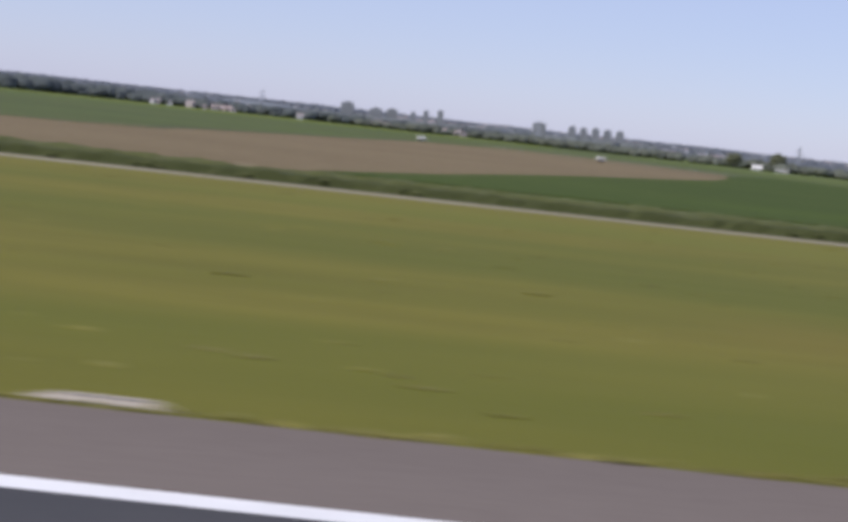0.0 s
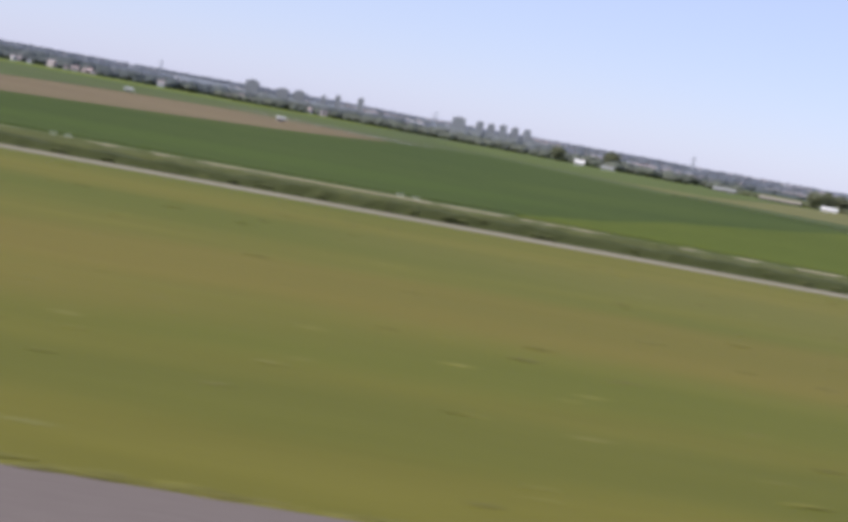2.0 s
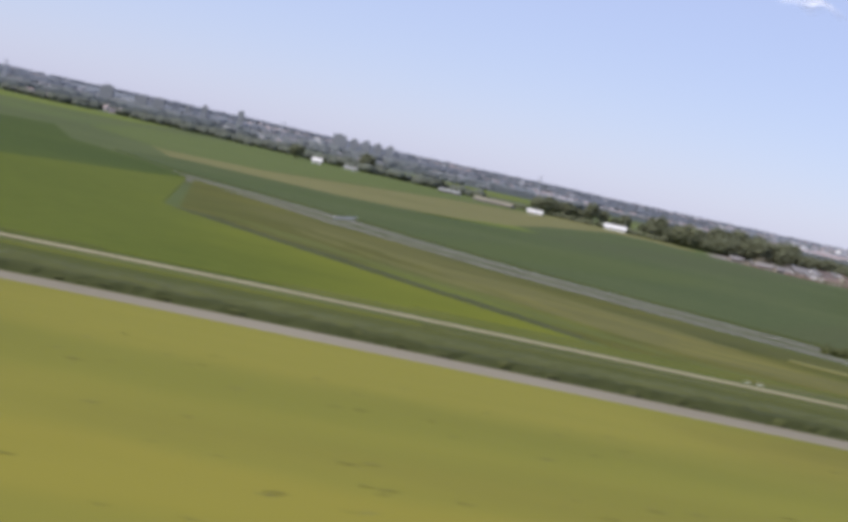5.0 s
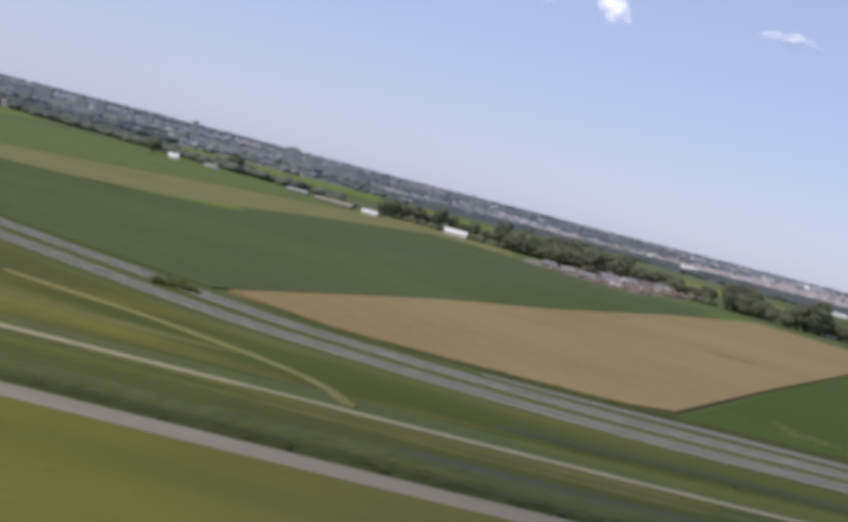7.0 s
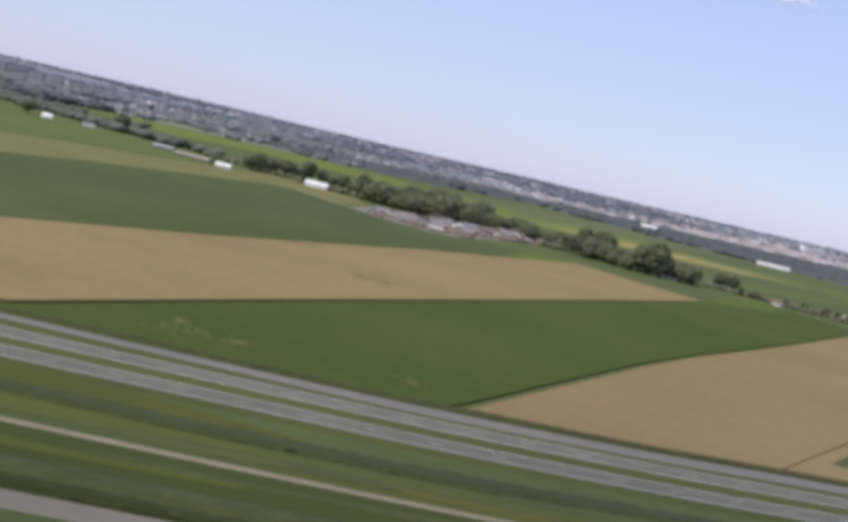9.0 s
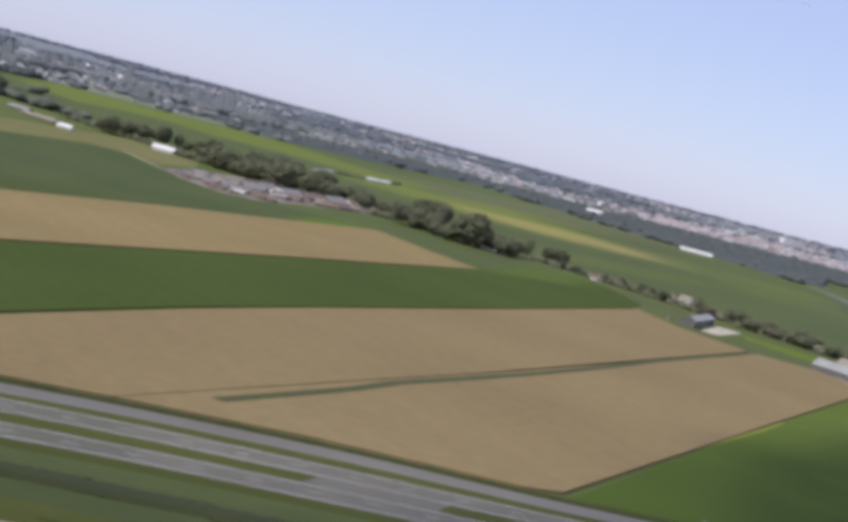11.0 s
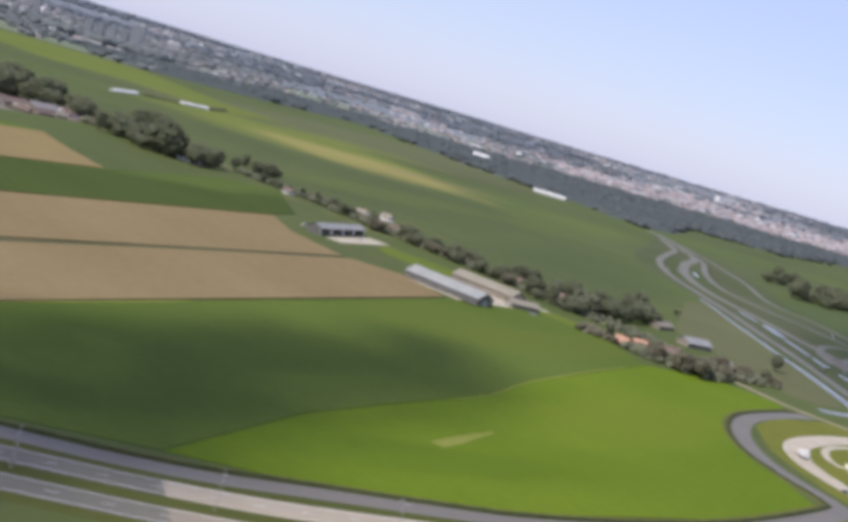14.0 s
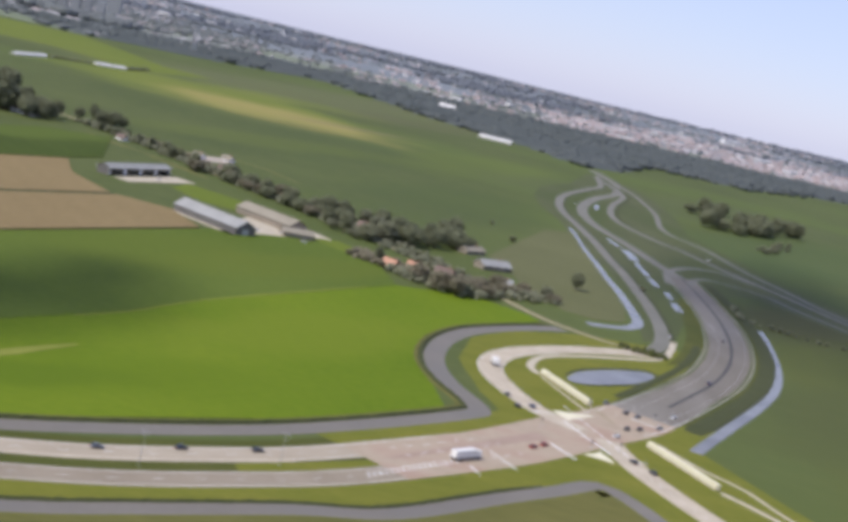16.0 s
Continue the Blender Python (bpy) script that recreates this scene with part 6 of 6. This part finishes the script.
# ---- clouds ----
def cloud(x, y, z, rx, ry, rz, seed, label, lumps=420, turn=0.0, lo=0.07, hi=0.2, sub=2):
    r = np.random.default_rng(seed)
    p = r.normal(size=(lumps, 3))
    p /= np.linalg.norm(p, axis=1)[:, None]
    q = r.uniform(0, 1, (lumps, 1)) ** 0.5
    cs = p * q * 0.85 * np.array([rx, ry, rz])
    s = r.uniform(lo, hi, (lumps, 1)) * np.maximum(0.25, 1.25 - 0.5 * q) * np.array([min(rx, ry), min(rx, ry), rz * 1.2])
    v, f = blobs(cs, s, r, sub, 0.04)
    me = fast_mesh("cloud", v, f, M["cloud"])
    me.polygons.foreach_set("use_smooth", [True] * len(me.polygons))
    o = new("cloud", me)
    o.matrix_world = pose(x, y, z, 0, 0, turn)
    return tagged(o, label, "cloud", "clouds", "stuff")


def over(x, y, z):
    """Where a cloud at height z stands when its shade falls on the ground at (x, y)."""
    k = z / SUN_DIR.z
    return x + SUN_DIR.x * k, y + SUN_DIR.y * k, z


def fair_cloud(x, y, z, rx, rz, seed, label, amount):
    """A soft far cloud: a domed, leaning sheet whose cover thins out towards a ragged edge."""
    m = cloud_cover("cloud_cover", seed, amount)
    k, verts, faces = 20, [], []
    for i in range(k + 1):
        for j in range(k + 1):
            u, v = 2 * i / k - 1, 2 * j / k - 1
            verts.append((u, -0.35 * max(0.0, 1 - u * u - v * v) - 0.12 * noise.noise((u * 3, v * 3, seed)), v))
    for i in range(k):
        for j in range(k):
            a = i * (k + 1) + j
            faces.append((a, a + k + 1, a + k + 2, a + 1))
    o = mesh_ob("cloud", verts, faces, m)
    o.data.polygons.foreach_set("use_smooth", [True] * len(o.data.polygons))
    o.matrix_world = pose(x, y, z, -42, 0, 0) @ Matrix.Diagonal((rx, rx, rz * 1.35, 1))
    return tagged(o, label, "cloud", "clouds", "stuff")


def cloud_cover(name, seed, amount):
    m, n, l, b = nodes_of(name)
    co, tex, ln, add, mr = (n.new("ShaderNode" + k) for k in ("TexCoord", "TexNoise", "VectorMath", "Math", "MapRange"))
    dif, clear, ms = n.new("ShaderNodeBsdfDiffuse"), n.new("ShaderNodeBsdfTransparent"), n.new("ShaderNodeMixShader")
    dif.inputs["Color"].default_value = (0.96, 0.95, 0.95, 1)
    tex.noise_dimensions = "4D"
    tex.inputs["W"].default_value, tex.inputs["Scale"].default_value, tex.inputs["Detail"].default_value = seed * 3.1, 1.7, 5
    l.new(co.outputs["Object"], tex.inputs["Vector"]), l.new(co.outputs["Object"], ln.inputs[0])
    ln.operation, add.operation = "LENGTH", "MULTIPLY_ADD"
    add.inputs[1].default_value = 1.3
    l.new(tex.outputs["Fac"], add.inputs[0]), l.new(ln.outputs["Value"], add.inputs[2])
    mr.interpolation_type = "SMOOTHSTEP"
    mr.inputs["From Min"].default_value, mr.inputs["From Max"].default_value = 1.5, 0.75
    mr.inputs["To Min"].default_value, mr.inputs["To Max"].default_value = 0.0, amount
    l.new(add.outputs[0], mr.inputs[0])
    l.new(mr.outputs[0], ms.inputs[0]), l.new(clear.outputs[0], ms.inputs[1]), l.new(dif.outputs[0], ms.inputs[2])
    l.new(ms.outputs[0], n["Material Output"].inputs["Surface"])
    n.remove(b)
    return m


fair_cloud(888, 4150, 660, 74, 68, 1, "small white fair-weather cloud", 1.0)
fair_cloud(690, 4150, 662, 70, 50, 2, "small white fair-weather cloud", 0.75)
fair_cloud(1385, 4000, 672, 125, 26, 3, "flat thin white cloud", 0.55)
cloud(*over(517, 222, 1500), 138, 39, 9, 5, "long flat cumulus cloud", 420, 61, 0.07, 0.12)
# Veils out of view, added to dim the ground at these places.
cloud(*over(402, 102, 2000), 156, 66, 9, 6, "thin ragged veil of cloud", 520, 13, 0.03, 0.05, 1)
cloud(*over(450, 147, 2000), 46, 17, 6, 12, "thin ragged veil of cloud", 150, 14, 0.09, 0.14, 1)
cloud(*over(295, 98, 2000), 66, 42, 9, 9, "thin ragged veil of cloud", 260, 6, 0.03, 0.05, 1)
cloud(*over(765, 520, 2000), 200, 74, 9, 8, "thin ragged veil of cloud", 1300, 78, 0.03, 0.05, 1)

# ---- junction traffic and furniture ----
PAINT = {k: plain("car_paint_" + k, c, rough=0.3, spec=0.5, vary=0.04) for k, c in (("black", (0.03, 0.03, 0.035)), ("grey", (0.16, 0.17, 0.18)), ("white", (0.75, 0.75, 0.74)), ("red", (0.35, 0.05, 0.04)), ("blue", (0.06, 0.09, 0.18)))}
LABEL = {"black": "black hatchback car on grey asphalt", "grey": "dark grey hatchback car on asphalt", "white": "white hatchback car on asphalt", "red": "red hatchback car waiting at the junction", "blue": "dark blue hatchback car on asphalt"}
CARS = [(578.7, 193.4, 30, "grey"), (588.6, 200.6, 34, "black"), (598.4, 207, 36, "black"), (640.8, 268.7, 108, "black"), (643.8, 270.8, 112, "blue"), (639.4, 276, 100, "grey"),
        (663.7, 283, 235, "black"), (665.9, 282, 235, "grey"), (661.8, 270, 235, "black"), (664.6, 272, 235, "black"), (669.3, 276.5, 235, "grey"), (658.7, 262.7, 235, "white"), (674.6, 289, 240, "white"), (692, 334, 65, "blue"),
        (641.3, 242.4, 48, "red"), (643.4, 245.2, 48, "red"), (659.3, 247.2, 118, "black"), (661.9, 243, 118, "black"), (711.4, 402, 78, "grey"), (693.2, 388, 70, "white"), (756, 620, 105, "white"), (704, 737, 90, "white"),
        (577.5, 405, 40, "white"), (586, 412, 120, "grey"), (591, 404, 20, "white"), (540, 462, 66, "white"),
        (455.4, 150, 8, "black"), (562.4, 175.4, 26, "blue"), (713, 751, 92, "white"), (660.5, 288, 235, "grey")]
for x, y, a, c in CARS:
    car(x, y, a, PAINT[c], LABEL[c])
car(521.6, 459.5, 60, PAINT["white"], "white car parked beside the machine shed", 1.2)
truck(629.0, 226.6, 46, "white box truck on the approach road", 6.2)
truck(638.6, 301, 95, "white box truck on the slip road", 3.6)


def guard_rail(x0, y0, x1, y1):
    L = math.hypot(x1 - x0, y1 - y0)
    e = empty("guard_rail", pose(x0, y0, 0, 0, 0, math.degrees(math.atan2(y1 - y0, x1 - x0))), "low white rail over a culvert beside the road", "guard rail")
    part("rail", box(0, -0.06, 0.35, L, 0.06, 0.62, 0.02), M["roof_white"], e)
    n = 6
    for i in range(n + 1):
        part("post", box(L * i / n - 0.06, 0.06, 0, L * i / n + 0.06, 0.16, 0.6), M["metal_grey"], e)


guard_rail(190.6, 221.5, 194.2, 234)


def street_lamp(x, y, ang, h=4.5):
    e = empty("street_lamp", pose(x, y, 0.02, 0, 0, ang), "thin grey double-armed street lamp in the median", "street lamp", "lamps along the median")
    bm = bmesh.new()
    bmesh.ops.create_cone(bm, cap_ends=True, segments=8, radius1=0.06, radius2=0.035, depth=h, matrix=Matrix.Translation((0, 0, h / 2)))
    part("pole", bm, M["metal_grey"], e)
    part("arm", box(-0.03, -0.8, h - 0.06, 0.03, 0.8, h, 0.01), M["metal_grey"], e)
    for sy in (-1, 1):
        part("lamp_head", box(-0.07, sy * 0.9 - 0.16, h - 0.05, 0.07, sy * 0.9 + 0.16, h + 0.04, 0.02), M["metal_grey"], e, "grey lamp head")


lamp_line = spline([(440, 153), (460, 155.4), (500, 160.5), (530, 166.4), (556, 177), (580.6, 188), (594.3, 197.2), (609.6, 209.6)], 2)
along, last = 0.0, lamp_line[0]
for q, n in zip(lamp_line, normals(lamp_line)):
    along += (q - last).length
    last = q
    if along >= 20.5:
        along = 0.0
        street_lamp(q.x, q.y, math.degrees(math.atan2(n.y, n.x)) - 90)


def signal(x, y, ang):
    e = empty("traffic_light", pose(x, y, 0.06, 0, 0, ang), "grey traffic light pole with a dark signal head", "traffic light", "junction signals")
    bm = bmesh.new()
    bmesh.ops.create_cone(bm, cap_ends=True, segments=8, radius1=0.05, radius2=0.04, depth=1.8, matrix=Matrix.Translation((0, 0, 0.9)))
    part("pole", bm, M["metal_grey"], e)
    h = part("signal_head", box(-0.14, -0.1, 1.3, 0.14, 0.1, 1.9, 0.02), M["wall_dark"], e, "dark signal head")
    for z, m in ((1.78, "tail_red"), (1.6, "glass"), (1.42, "glass")):
        bm = bmesh.new()
        bmesh.ops.create_cone(bm, cap_ends=True, segments=12, radius1=0.07, radius2=0.07, depth=0.03, matrix=Matrix.Translation((0, -0.115, z)) @ Matrix.Rotation(math.pi / 2, 4, "X"))
        part("signal_lens", bm, M[m], h)


for x, y, a in ((652, 249, 0), (644, 257, 90), (669, 281, 180), (657.5, 252, 60), (656, 281, 120)):
    signal(x, y, a)

# painted lines of the junction
for o in (-3.2, 1.2, 4.4):
    dashes("lane_marking", junction, o, 0.13, 1.4, 2.6, 2, 7, 0.068, "broken white lane lines before the junction")
for o in (-4.4, 3.0):
    dashes("lane_marking", junction, o, 0.1, 1.4, 3.6, 20, 60, 0.068, "broken white lane lines past the junction")
for o in (-6.6, 6.6):
    dashes("edge_marking", junction, o, 0.14, 30, 0.01, 18, 200, 0.068, "white edge line of the bend")
dashes("lane_marking", cross, 0, 0.12, 1.2, 2.0, 3, 99, 0.078, "broken white line on the side road")
dashes("edge_marking", ramp, 2.7, 0.12, 30, 0.01, 3, 99, 0.072, "white edge line of the slip road")
dashes("edge_marking", ramp, -2.7, 0.12, 30, 0.01, 5, 99, 0.072, "white edge line of the slip road")
quad_mark("stop_line", 646.7, 244.5, -63, 8.0, 0.4, 0.07, "white stop line at the junction")
quad_mark("stop_line", 635.4, 230.8, -62, 8.0, 0.26, 0.07, "white cross line on the approach")
quad_mark("stop_line", 630.3, 222.0, -68, 4.0, 0.24, 0.07, "white cross line on the approach")
quad_mark("stop_line", 667.5, 278.5, -38, 7.5, 0.35, 0.07, "white stop line at the junction")
quad_mark("stop_line", 660.5, 248.5, 30, 4.0, 0.3, 0.08, "white stop line of the side road")
quad_mark("stop_line", 646, 269, 20, 4.6, 0.35, 0.08, "white stop line of the slip road")
for k in range(9):
    quad_mark("crossing_bar", 651 + 0.95 * k, 276.5 - 3.1 * k, -72, 2.0, 0.3, 0.076, "white bar of the crossing path")
slab("traffic_island", [(647.8, 272.5), (649, 269.5), (650.3, 267.2), (652.5, 270.5), (656.4, 275.4), (651, 273.2)], 0.1, M["barrier_cream"], "pale paved island with kerb", "island")
slab("traffic_island", [(650.3, 245.9), (653, 245.2), (655.5, 244.3), (655, 246.8), (653.7, 249.6), (652.4, 247.6)], 0.1, M["barrier_cream"], "pale paved island with kerb", "island")
for k in range(17):
    quad_mark("hatch_bar", 614.2 + 0.83 * k, 208.2 + 1.03 * k, 100, 2.4, 0.2, 0.07, "short white hatch bar on asphalt")
slab("red_lane", [(615.5, 216.8), (619, 219.6), (645, 251), (642.5, 253)], 0.066, M["brick_lane"], "faded reddish asphalt lane", "road marking")
strip("crossing_path", spline([(649.2, 266), (652.4, 257.8), (655.6, 249.6)], 3), 0.35, 0.078, M["paint_white"], "white line of the crossing path", "road marking", drop=0.02)
strip("crossing_path", spline([(656.6, 283.8), (658.2, 278), (659.8, 272.8)], 3), 0.6, 0.078, M["pale_path"], "pale end of the crossing path", "path", drop=0.02)
slab("kerb", [(655.5, 277.5), (648.6, 300), (648.2, 299.8), (655.0, 277.3)], 0.16, M["concrete"], "pale concrete kerb beside the slip road", "kerb")

# ---- small things on the airfield and in the fields ----
e = empty("ground_marker", pose(235.2, 98.6, 0.015, 0, 0, 3), "low white marker board in the verge", "marker")
part("board", box(-0.75, -0.2, 0.3, 0.75, 0.2, 0.52, 0.06), M["roof_white"], e)
for sx in (-0.55, 0.55):
    part("leg", box(sx - 0.05, -0.05, 0, sx + 0.05, 0.05, 0.3), M["metal_grey"], e)
for x, y in ((225.4, 112.4), (226.4, 112.3), (77.4, 103.4), (78.6, 103.3), (52.0, 103.4), (53.1, 103.3)):
    o = new("marker_stone", None)
    o.matrix_world = pose(x, y, 0.02)
    tagged(o, "small white marker stone beside the path", "stone", "marker stones")
    part("stone", box(-0.09, -0.09, 0, 0.09, 0.09, 0.2, 0.04), M["roof_white"], o)
for x, y, L in ((348, 277, 9), (333, 322, 7)):
    r = np.random.default_rng(int(x))
    n = 60
    cs = np.stack([x + r.normal(size=n) * L * 0.25, y + r.normal(size=n) * 1.6, np.full(n, 0.32)], 1)
    v, f = blobs(cs, r.uniform(0.2, 0.5, (n, 3)) * np.array([1.5, 1, 0.35]), r, 1, 0.3)
    tagged(new("field_patch", fast_mesh("field_patch", v, f, M["reed"])), "dark flattened patch in the ripe wheat", "weeds", "", "stuff")

# Pale clumps added for white specks, likely birds, on the crop.
for x, y, w in ((326, 168, 2.6), (328.5, 167, 2.0), (333.5, 167.2, 1.4), (354, 166.4, 1.4), (326, 173, 1.6)):
    r = np.random.default_rng(int(x * 7 + y))
    n = 26
    cs = np.stack([x + r.normal(size=n) * w * 0.5, y + r.normal(size=n) * w * 0.8, np.full(n, 0.27)], 1)
    v, f = blobs(cs, r.uniform(0.1, 0.26, (n, 3)) * np.array([1.2, 1, 0.5]), r, 1, 0.3)
    tagged(new("field_patch", fast_mesh("field_patch", v, f, M["pale_stubble"])), "pale clumps standing for white specks in the dark green crop", "weeds", "", "stuff")

# loose darker tufts in the mown airfield grass
r = np.random.default_rng(77)
n = 1100
cs = np.stack([r.uniform(-30, 290, n), 20.1 + r.uniform(0, 1, n) ** 1.3 * 58, r.uniform(0.0, 0.03, n)], 1)
v, f = blobs(cs, np.stack([r.uniform(0.1, 0.42, n), r.uniform(0.06, 0.2, n), r.uniform(0.015, 0.045, n)], 1), r, 1, 0.4)
tagged(new("grass_tufts", fast_mesh("grass_tufts", v, f, M["tuft"])), "scattered darker tufts in mown grass", "grass", "", "stuff")

# ragged grass along the runway's shoulder
r = np.random.default_rng(78)
n = 1500
ex = r.uniform(-45, 150, n)
cs = np.stack([ex, np.interp(ex, [-400, 12, 40, 75, 92], [18.32, 18.47, 18.87, 19.42, 20.07]) + np.abs(r.normal(size=n)) * 0.16, r.uniform(0.0, 0.03, n)], 1)
v, f = blobs(cs, np.stack([r.uniform(0.06, 0.28, n), r.uniform(0.05, 0.12, n), r.uniform(0.03, 0.08, n)], 1), r, 1, 0.4)
tagged(new("grass_edge", fast_mesh("grass_edge", v, f, M["tuft"])), "ragged grass edge along the runway shoulder", "grass", "", "stuff")
